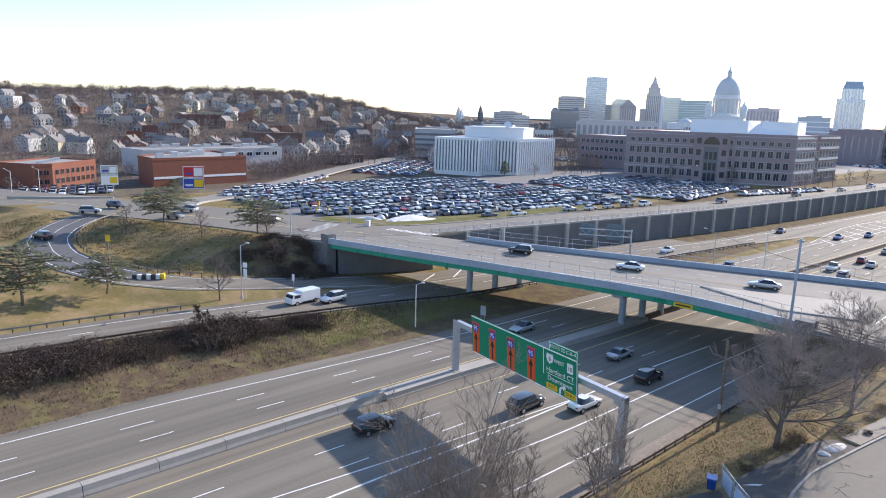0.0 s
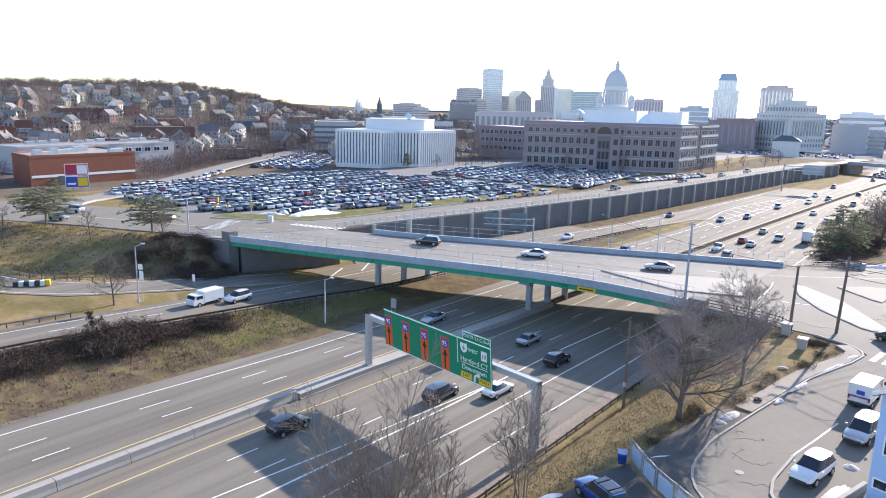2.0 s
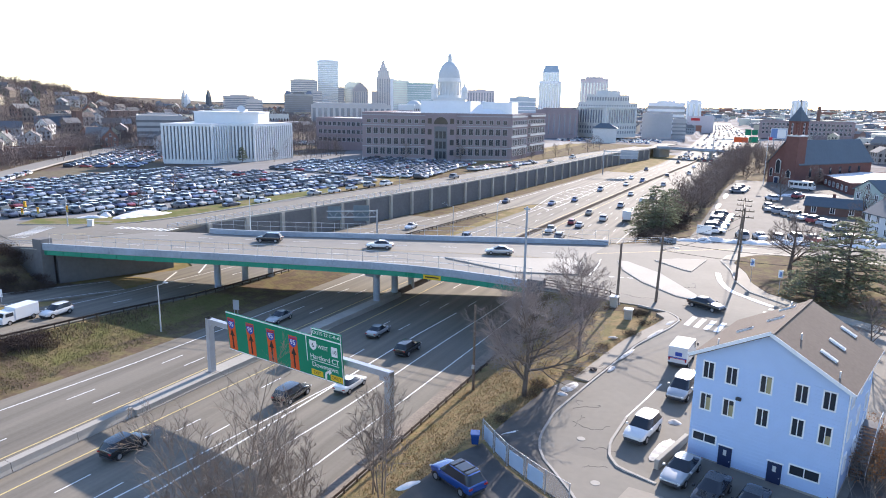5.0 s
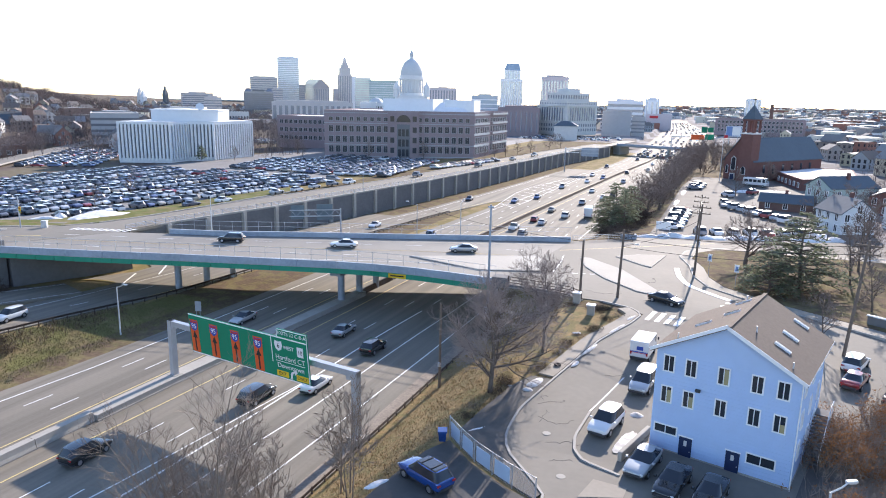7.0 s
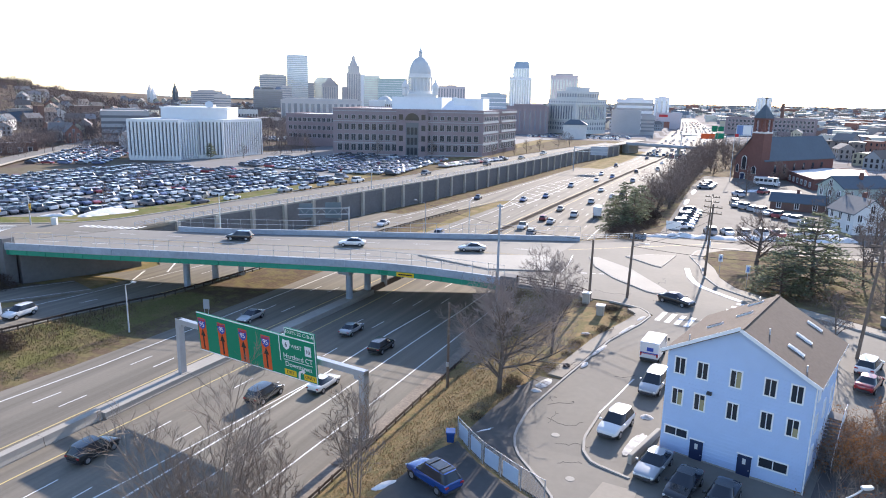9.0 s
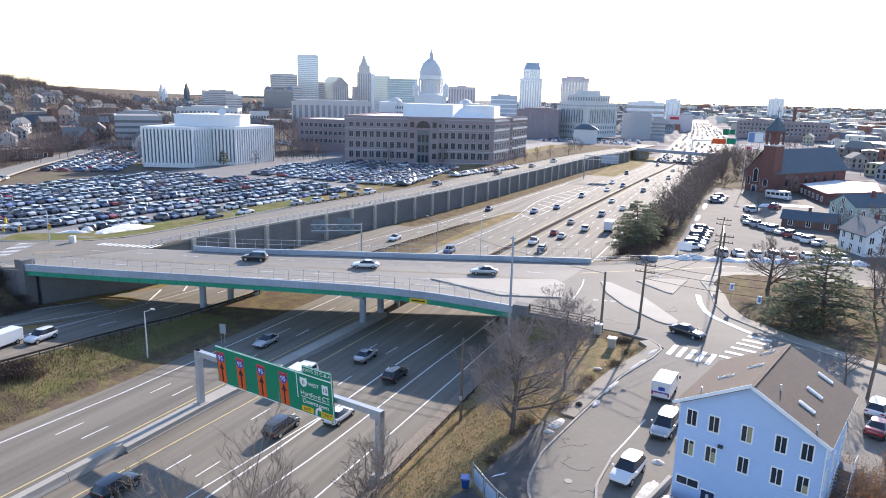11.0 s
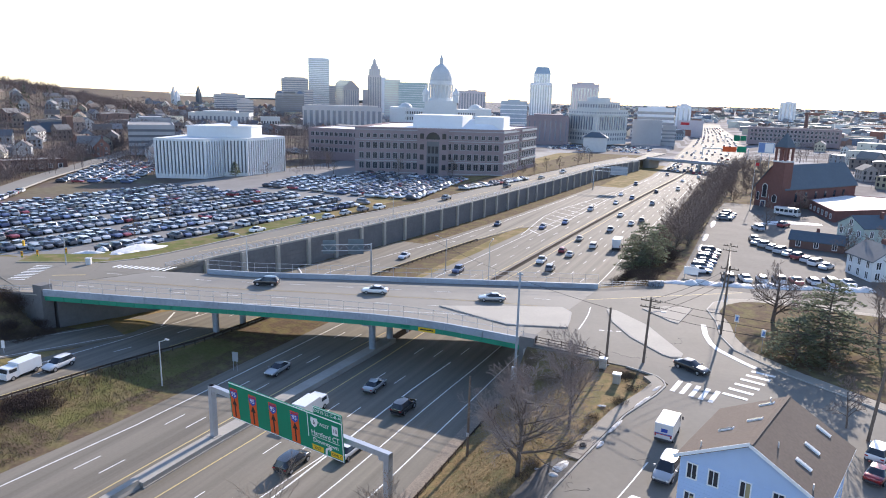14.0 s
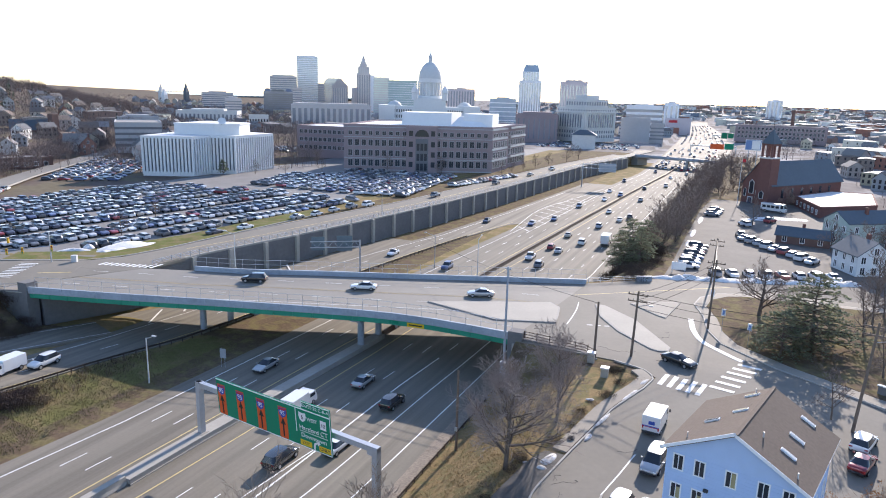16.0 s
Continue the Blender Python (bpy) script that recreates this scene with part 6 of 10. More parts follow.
# parked cars near the house
car("suv", -6.75, 55.4, 5.36, -102, "white sport utility car parked by the kerb", paint=PAINT_WHITE, detail=2)
car("minivan", -4.75, 64.8, 5.72, -98, "silver minivan parked behind the white car", paint=PAINT_SILVER, detail=2)
car("sedan", -3.1, 50.5, 5.12, -103, "old silver sedan parked against the house", paint=PAINT_SILVER, detail=2)
car("sedan", -0.8, 48.5, 5.1, -103, "black saloon car parked against the house", paint=PAINT_BLACK, detail=2)
car("sedan", 1.8, 47.9, 5.1, -103, "black sedan parked against the house", paint=PAINT_BLACK, detail=1)
blue_car = car("suv", -17.6, 41.9, 5.07, 155, "bright blue sport utility car with a dark roof in the yard", paint=PAINT_BLUE, detail=2)
part("roof_panel", bevelled(-1.7, -0.6, 1.6, 0.38, 0.6, 1.765, 0.07, 2), PAINT_BLACK, blue_car, "dark glossy roof")
for x in (-1.25, -0.15):
    part("roof_bar", bevelled(x - 0.04, -0.6, 1.765, x + 0.04, 0.6, 1.82, 0.015, 1), PLASTIC, blue_car)
car("sedan", 14.2, 73.2, 6.1, 70, "red sedan dusted with snow", paint=PAINT_RED, detail=1)
car("suv", 14.8, 77.4, 6.3, 70, "white car beside the utility pole", paint=PAINT_WHITE, detail=1)
car("sedan", 17.2, 70.5, 6.0, 70, "dark parked sedan behind the house", paint=PAINT_BLACK, detail=1)
# car park north of the junction
for k in range(8):
    car(["sedan", "suv", "hatch"][k % 3], -8.6 + 0.1 * k, 148 + 3.1 * k, 7.02, 8 + rng.uniform(-3, 3), "snow dusted car parked along the car park edge", "cars in the snowy car park")
for k in range(4):
    car(["sedan", "suv"][k % 2], -7.6 + 0.3 * k, 222 + 3.2 * k, 7.02, 10, "parked car at the far end of the car park", "cars in the snowy car park")
for k in range(9):
    car(["sedan", "suv", "hatch", "minivan"][k % 4], 2.0 + 1.75 * k, 187 - 2.6 * k, 7.02, 62 + rng.uniform(-3, 3), "car with snow on its roof in the diagonal row", "cars in the snowy car park")
for k in range(8):
    car(["suv", "sedan", "hatch"][k % 3], -3 + 3.1 * k, 144.5 + 1.1 * k, 7.02, 105 + rng.uniform(-4, 4), "parked car behind the snow bank", "cars in the snowy car park")
for x, y, a in ((1.0, 191, 100), (1.8, 209, 120), (8.6, 219, 60)):
    car("suv", x, y, 7.02, a, "dark car parked below the church", "cars in the snowy car park")

# traffic
TRAFFIC = [(-59.6, 101.3, 7.02, 202, "sedan", PAINT_WHITE, "white sedan crossing the overpass"), (-79.5, 96.0, 7.02, 200, "suv", PAINT_BLACK, "dark car crossing the overpass"),
           (-39.6, 107.4, 7.02, 203, "sedan", PAINT_SILVER, "silver sedan crossing the overpass"), (-5.0, 91.2, 6.9, -28, "sedan", PAINT_BLACK, "black sedan turning at the junction"),
           (-46.9, 79.6, 0.02, 92, "sedan", PAINT_SILVER, "silver sedan on the highway below the overpass"), (-39.9, 75.4, 0.02, 89, "suv", PAINT_BLACK, "dark car in the exit lane"),
           (-44.4, 57.0, 0.02, 90, "minivan", PAINT_BLACK, "dark minivan on the highway"), (-40.2, 62.2, 0.02, 89, "sedan", PAINT_WHITE, "white sedan in the exit lane"),
           (-62.9, 77.8, 0.02, -88, "sedan", PAINT_SILVER, "silver sedan on the far carriageway"), (-50.8, 40.5, 0.02, 90, "suv", PAINT_BLACK, "dark car passing under the sign"),
           (-90.5, 62, 1.05, -85, "suv", PAINT_WHITE, "white car on the collector road"), (-152, 33.6, 4.95, 200, "suv", PAINT_BLACK, "dark car on the loop ramp")]
for x, y, z, a, kind, paint, label in TRAFFIC:
    car(kind, x, y, z, a, label, paint=paint, detail=1)
FAR_CARS = [(-81.5, 153.6), (-63.3, 147.3), (-62.1, 214.0), (-57.8, 226.3), (-56.7, 259.4), (-46.7, 201.4), (-40.6, 193.1), (-41.4, 221.4), (-46.9, 182.5), (-48.4, 167.6), (-43.8, 178.7), (-44.1, 160.6),
            (-37.4, 237.0), (-35.2, 244.8), (-44.0, 252.8), (-76.6, 210.5), (-55.3, 353.7), (-51.6, 283.1), (-48, 300), (-38, 290), (-42, 330), (-34, 345), (-36, 385), (-47, 410), (-54.5, 310), (-30, 410)]
for k, (x, y) in enumerate(FAR_CARS):
    car(MIX[k % len(MIX)], x, y, 0.03, -86 if x < -50 - (y - 150) * 0.0 + (y - 200) * 0.03 else 94, "car driving on the sunlit highway", "cars on the highway")
for k, (x, y) in enumerate(((-119.0, 128.3), (-117.0, 137.4), (-114.7, 156.5), (-112.7, 163.3), (-112.2, 171.6), (-111.0, 179.7), (-108.8, 186.2), (-99.4, 216.8), (-93, 262), (-88, 330), (-90, 300))):
    car(MIX[(k * 5) % len(MIX)], x + 1.0, y, 6.12, 85, "car on the service street", "cars on the service street")
for x, y, a in ((-137, 76, 205), (-160, 67, 205), (-152, 60.5, 25), (-175, 55, 25), (-169, 47.5, 60)):
    car(MIX[int(-x) % len(MIX)], x, y, 6.95, a, "car on the street beyond the grassy loop", "cars on the west street")


def box_vehicle(name, label, category, m, length, wide, high, floor, cab, paint, cab_paint, glass_z, wheels, r=0.33, band_=None):
    """Vans and trucks: a rounded load box, a lower cab with raked screen, wheels, lights."""
    ob = thing(name, m, label, category)
    part("load_box", bevelled(-length / 2, -wide / 2, floor, length / 2 - cab, wide / 2, high, 0.06, 2), paint, ob)
    x0, x1 = length / 2 - cab, length / 2
    bm = bmesh.new()
    w = wide / 2 - 0.03
    top = high - (0.08 if cab < 1.9 else 0.35)
    prof = [(x0 - 0.02, floor - 0.1), (x1, floor - 0.1), (x1, glass_z - 0.1), (x1 - 0.12, glass_z), (x1 - 0.12 - 0.45 * (top - glass_z), top), (x0 - 0.02, top)]
    lo = [bm.verts.new((x, -w, z)) for x, z in prof]
    hi = [bm.verts.new((x, w, z)) for x, z in prof]
    for k in range(len(prof)):
        bm.faces.new((lo[k], lo[(k + 1) % 6], hi[(k + 1) % 6], hi[k]))
    bm.faces.new(lo[::-1])
    bm.faces.new(hi)
    bmesh.ops.recalc_face_normals(bm, faces=bm.faces)
    part("cab", bm, cab_paint, ob)
    gx0, gz0, gx1, gz1 = x1 - 0.12, glass_z + 0.05, x1 - 0.12 - 0.45 * (top - glass_z), top
    bm = bmesh.new()
    vs = [bm.verts.new(p) for p in ((gx0 + 0.0, -w * 0.92, gz0), (gx0 + 0.0, w * 0.92, gz0), (gx1 + 0.08, w * 0.88, gz1 - 0.1), (gx1 + 0.08, -w * 0.88, gz1 - 0.1))]
    bm.faces.new(vs)
    bmesh.ops.solidify(bm, geom=list(bm.faces), thickness=-0.03)
    part("windscreen", bm, DARKGLASS, ob)
    for s in (-1, 1):
        part("side_window", box(x0 + 0.25, min(s * w, s * (w + 0.015)), glass_z + 0.02, x1 - 0.5, max(s * w, s * (w + 0.015)), top - 0.15), DARKGLASS, ob)
        part("headlight", bevelled(x1 - 0.03, s * (w - 0.25) - 0.14, floor + 0.12, x1 + 0.04, s * (w - 0.25) + 0.14, floor + 0.32, 0.02, 1), LAMPCLEAR, ob)
        part("tail_light", box(-length / 2 - 0.03, s * (w - 0.12) - 0.08, floor + 0.25, -length / 2 + 0.02, s * (w - 0.12) + 0.08, floor + 0.6), LAMPRED, ob)
        for x in wheels:
            o = part("wheel", WHEEL, None, ob)
            o.matrix_basis = Matrix.LocRotScale((x, s * (wide / 2 - 0.12), r), None, (r / 0.33, 1.2, r / 0.33))
            part("rim", RIM_MESH, None, o)
    part("chassis", box(-length / 2 + 0.1, -wide / 2 + 0.3, r * 0.8, length / 2 - 0.1, wide / 2 - 0.3, floor + 0.02), PLASTIC, ob)
    part("bumper", box(-length / 2 - 0.1, -wide / 2 + 0.1, r + 0.05, -length / 2 + 0.05, wide / 2 - 0.1, r + 0.25), PLASTIC, ob)
    return ob


mail = box_vehicle("delivery_truck", "boxy white delivery truck parked beside the house", "delivery truck", pose(-5.7, 72.6, 6.02, 0, 0, 84), 4.4, 1.95, 2.3, 0.55, 1.2, PAINT_WHITE, PAINT_WHITE, 1.35, (-1.35, 1.35))
part("emblem", box(-2.225, -0.42, 1.35, -2.205, 0.25, 1.75), SIGN_BLUE, mail)
part("stripe", box(-2.225, -0.9, 1.02, -2.205, 0.9, 1.08), SIGN_RED, mail)
part("stripe", box(-2.225, -0.9, 1.1, -2.205, 0.9, 1.2), SIGN_BLUE, mail)
for s in (-1, 1):
    part("mirror", box(1.75, s * 1.15 - 0.08, 1.5, 1.85, s * 1.15 + 0.08, 1.85), PLASTIC, mail)
box_vehicle("box_truck", "white box truck on the highway beyond the overpass", "truck", pose(-34.2, 195.5, 0.03, 0, 0, 93), 7.2, 2.4, 3.3, 0.9, 2.0, PAINT_WHITE, PAINT_WHITE, 1.5, (-2.4, 2.5), 0.45)
box_vehicle("van", "white panel van in the near lanes", "van", pose(-50.5, 69.0, 0.02, 0, 0, 91), 5.6, 2.05, 2.25, 0.5, 1.9, PAINT_WHITE, PAINT_WHITE, 1.25, (-1.8, 1.8), 0.36)
box_vehicle("van", "white panel van on the collector road", "van", pose(-92.6, 57.5, 1.15, 0, 0, -85), 5.6, 2.05, 2.25, 0.5, 1.9, PAINT_WHITE, PAINT_WHITE, 1.25, (-1.8, 1.8), 0.36)
bus = box_vehicle("minibus", "white minibus parked below the church", "bus", pose(10.0, 241.0, 7.02, 0, 0, -22), 7.5, 2.3, 2.9, 0.6, 1.6, PAINT_WHITE, PAINT_WHITE, 1.5, (-2.2, 2.6), 0.42)
for k in range(4):
    part("side_window", box(-3.2 + 1.35 * k, -1.17, 1.5, -2.1 + 1.35 * k, -1.145, 2.3), DARKGLASS, bus)

# ---- plants ----
def grow(seed, high, stems=1, limbs=7, kids=(6, 6), twigs=6, spread=50, bare=0.3, r0=0.2, reach=0.5, minr=0.018, lean=0.22, twig_r=0.02):
    """Segments (start, end, radius, radius) of a bare branching tree; twigs end in a point."""
    r = random.Random(seed)
    segs = []

    def turned(d, deg):
        side = d.cross(Vector((r.gauss(0, 1), r.gauss(0, 1), r.gauss(0, 1)))).normalized()
        a = radians(deg)
        return (d * math.cos(a) + side * math.sin(a)).normalized()

    def shoot(p, d, length, rad, lev):
        n = (5, 4, 3, 2)[min(lev, 3)]
        nodes = []
        for k in range(n):
            d = (d + Vector((r.gauss(0, 0.10), r.gauss(0, 0.10), r.gauss(0, 0.06) + 0.06)) * (1 if lev else 0.35)).normalized()
            q = p + d * (length / n)
            ra, rb = max(rad * (1 - 0.75 * k / n), minr), max(rad * (1 - 0.75 * (k + 1) / n), minr * 0.7)
            segs.append((p.copy(), q.copy(), ra, rb))
            nodes.append((p.copy(), q.copy(), d.copy(), ra))
            p = q
        last = lev > len(kids)
        count = twigs if last else (limbs if lev == 0 else kids[lev - 1])
        for c in range(count):
            f = (bare + (1 - bare) * (c + r.random()) / count) if lev == 0 else (0.15 + 0.85 * (c + r.random()) / count)
            a, b, dd, ra = nodes[min(n - 1, int(f * n))]
            at = a.lerp(b, f * n - int(f * n))
            if last:
                e = at + (turned(dd, r.uniform(20, 60)) + Vector((0, 0, 0.15))) * max(0.35, length * r.uniform(0.4, 0.8))
                segs.append((at, e, twig_r, 0.0))
                continue
            ln = length * (reach if lev == 0 else r.uniform(0.38, 0.6)) * (1.15 - 0.55 * f) * r.uniform(0.8, 1.2)
            shoot(at, turned(dd, r.uniform(0.7, 1.25) * (spread if lev == 0 else 42)), ln, max(ra * r.uniform(0.42, 0.6), minr), lev + 1)

    for s in range(stems):
        many = stems > 1
        d = Vector((r.gauss(0, lean), r.gauss(0, lean), 1)).normalized() if many else Vector((r.gauss(0, 0.03), r.gauss(0, 0.03), 1)).normalized()
        shoot(Vector((r.uniform(-0.5, 0.5) * many, r.uniform(-0.5, 0.5) * many, -0.3)), d, high * (r.uniform(0.6, 1.0) if many else 0.92), r0, 0)
    return segs


def segs_mesh(name, segs, material, high, sides_of=lambda r: 6 if r > 0.06 else (4 if r > 0.03 else 3)):
    top = max(b.z for _, b, _, _ in segs)
    k = high / top
    vs, fs = [], []
    for a, b, ra, rb in segs:
        a, b = a * k, b * k
        d = (b - a)
        if d.length < 1e-5:
            continue
        d.normalize()
        u = d.orthogonal().normalized()
        w = d.cross(u)
        n = sides_of(ra)
        o = len(vs)
        for p, r in ((a, ra), (b, rb)):
            if r == 0:
                vs.append(tuple(p))
                continue
            for q in range(n):
                t = 2 * math.pi * q / n
                vs.append(tuple(p + (u * math.cos(t) + w * math.sin(t)) * r))
        for q in range(n):
            fs.append((o + q, o + (q + 1) % n, o + n) if rb == 0 else (o + q, o + (q + 1) % n, o + n + (q + 1) % n, o + n + q))
    return raw(name, vs, fs, material)


def bare_tree(name, seed, high, label, x, y, z, yaw=0.0, group="bare trees", material=BARK, **kw):
    segs = grow(seed, high, **kw)
    thick = [s for s in segs if s[2] > 0.035]
    thin = [s for s in segs if s[2] <= 0.035]
    top = max(b.z for _, b, _, _ in segs)
    ob = thing(name, pose(x, y, z, 0, 0, yaw), label, "tree", group)
    if thick:
        part("trunk", segs_mesh("trunk", thick, BARK if material in (GREYTWIG, ASHTWIG) else material, high * max(b.z for _, b, _, _ in thick) / top), None, ob)
    if thin:
        part("crown", segs_mesh("crown", thin, material, high * max(b.z for _, b, _, _ in thin) / top), None, ob, "fine bare twigs")
    return ob


TWIG = mat("grey brown twigs", (0.25, 0.20, 0.16), 0.9, var=0.25, size=0.4)
ASHTWIG = mat("ash grey twigs", (0.27, 0.222, 0.20), 0.9, var=0.25, size=0.4)
GREYTWIG = mat("grey twigs", (0.215, 0.165, 0.14), 0.9, var=0.25, size=0.4)
big = bare_tree("tree", 8, 12.2, "large bare deciduous tree on the leafy bank", -18.2, 58.3, 4.9, limbs=22, kids=(10, 8), twigs=8, spread=60, bare=0.17, r0=0.26, reach=0.72, twig_r=0.0085, minr=0.0095, material=ASHTWIG)
big.scale = (1.15, 1.15, 1.0)
second = bare_tree("tree", 14, 12.4, "slender bare tree on the bank above the highway", -15.9, 69.3, 5.5, limbs=20, kids=(9, 7), twigs=7, spread=50, bare=0.30, r0=0.19, reach=0.6, twig_r=0.0095, minr=0.0105, material=ASHTWIG)
thicket = bare_tree("tree", 21, 17.0, "tall multi stemmed bare tree at the foot of the bank", -28.8, 31.2, 0.4, stems=10, limbs=12, kids=(6,), twigs=7, spread=30, bare=0.2, r0=0.10, reach=0.36, lean=0.24, minr=0.014, twig_r=0.014, material=TWIG)
bare_tree("tree", 24, 9.8, "bare young tree with a few dead leaves beside the gantry", -25.0, 42.8, 1.8, stems=3, limbs=10, kids=(6,), twigs=7, spread=38, bare=0.25, r0=0.085, reach=0.36, lean=0.13, material=TWIG)
bare_tree("tree", 26, 8.0, "thin bare tree on the bank", -22.8, 39.8, 3.6, stems=2, limbs=9, kids=(6,), twigs=6, spread=40, bare=0.25, r0=0.06, reach=0.36, lean=0.16, material=TWIG)
bare_tree("tree", 27, 10.5, "multi stemmed bare tree beside the road edge", -27.6, 36.5, 0.7, stems=6, limbs=8, kids=(5,), twigs=6, spread=36, bare=0.25, r0=0.07, reach=0.4, lean=0.24, material=TWIG)
bare_tree("tree", 28, 11.5, "leaning bare shrub tree at the foot of the bank", -29.4, 27.0, 0.4, stems=7, limbs=8, kids=(5,), twigs=6, spread=36, bare=0.2, r0=0.06, reach=0.42, lean=0.3, material=TWIG)
# plainer trees that stand further off
street_tree = bare_tree("tree", 51, 10.0, "bare deciduous street tree in winter", 28.0, 110.0, 7.05, limbs=11, kids=(6, 4), twigs=4, spread=54, bare=0.22, r0=0.2, reach=0.5, twig_r=0.028, material=GREYTWIG)
oak = bare_tree("tree", 57, 10.2, "low spreading bare tree on the grassy corner", 5.0, 119.3, 7.05, limbs=13, kids=(8, 6), twigs=5, spread=64, bare=0.16, r0=0.34, reach=0.8, twig_r=0.016, minr=0.02, material=GREYTWIG)
oak.scale = (1.05, 1.05, 1.0)
belt_tree = bare_tree("tree", 52, 9.0, "bare tree in the belt beside the highway", -19.0, 178.0, gz_at(-19, 178), stems=4, limbs=8, kids=(5,), twigs=5, spread=44, bare=0.15, r0=0.09, reach=0.5, lean=0.2, twig_r=0.035, material=GREYTWIG)
for x, y, yaw, s in ((12.2, 82.0, 30, 0.7), (19.5, 98, 60, 0.8), (23, 100, 200, 0.9), (19, 112, 80, 1.1), (21.5, 122, 140, 1.15), (24.5, 138, 20, 1.2), (26, 146, 260, 1.1), (-100.8, 47.1, 80, 0.95), (-132.0, 58.0, 200, 0.75), (-147, 48, 20, 0.8), (-119.5, 66.0, 120, 0.85), (-113, 64, 90, 0.6),
                     (3.9, 211.4, 10, 1.0), (24, 128, 50, 0.9), (30, 122, 190, 1.0), (36, 130, 270, 1.1), (-138, 118, 70, 0.7), (-150, 140, 0, 0.7), (-196, 240, 60, 0.8), (-186, 248, 10, 0.7),
                     (-100, 292, 30, 0.8), (-99, 304, 80, 0.8), (-98, 318, 130, 0.8), (-97, 335, 180, 0.85), (-95, 352, 230, 0.85), (-128, 288, 60, 1.0), (-150, 276, 10, 1.0), (-92, 380, 20, 1.0), (-90, 400, 70, 1.0),
                     (-98, 420, 170, 1.0), (14, 246, 33, 1.0), (28, 178, 120, 1.1), (33, 186, 220, 1.1), (21, 182, 20, 1.0), (24, 168, 80, 1.0), (-176, 262, 50, 0.8), (-196, 288, 150, 0.9)):
    o = copy_thing(street_tree, pose(x, y, gz_at(x, y) - 0.05 if x < 0 and y < 400 or y > 140 else 7.05, 0, 0, yaw))
    o.scale = (s * 0.85, s * 0.85, s * 0.85)
# belt of bare trees and brush between highway and car park
for k in range(72):
    y = 172 + k * 3.1
    x = -17.6 + 4.6 * math.sin(k * 2.1) + (1.5 if k % 3 == 0 else 0) + (y - 178) * 0.02
    o = copy_thing(belt_tree, pose(x, y, gz_at(x, y) - 0.1, 0, 0, k * 77))
    s = (0.9, 1.2, 0.75, 1.05)[k % 4]
    o.scale = (s, s, s)
for k in range(26):
    y = 268 + k * 7.0
    x = -7.0 + 6.0 * math.sin(k * 1.7) + (y - 268) * 0.03
    o = copy_thing(belt_tree, pose(x, y, gz_at(x, y) - 0.1, 0, 0, k * 61))
    o.scale = (0.9, 0.9, 0.85)


def needle_mesh(seed, clumps, per, size):
    """Many small needle sprays round the given centres (x, y, z, radius)."""
    r = random.Random(seed)
    vs, fs = [], []
    for cx, cy, cz, rad in clumps:
        for _ in range(per):
            d = Vector((r.gauss(0, 1), r.gauss(0, 1), r.gauss(0, 0.45))).normalized()
            c = Vector((cx, cy, cz)) + d * rad * r.uniform(0.2, 1.0)
            u = Vector((r.gauss(0, 1), r.gauss(0, 1), r.gauss(0, 0.5))).normalized()
            w = u.cross(Vector((r.gauss(0, 1), r.gauss(0, 1), r.gauss(0, 1)))).normalized()
            s = size * r.uniform(0.6, 1.4)
            o = len(vs)
            vs += [tuple(c - u * s), tuple(c + w * s * 0.28), tuple(c + u * s), tuple(c - w * s * 0.28 + Vector((0, 0, 0.2 * s)))]
            fs += [(o, o + 1, o + 2, o + 3)]
    return vs, fs


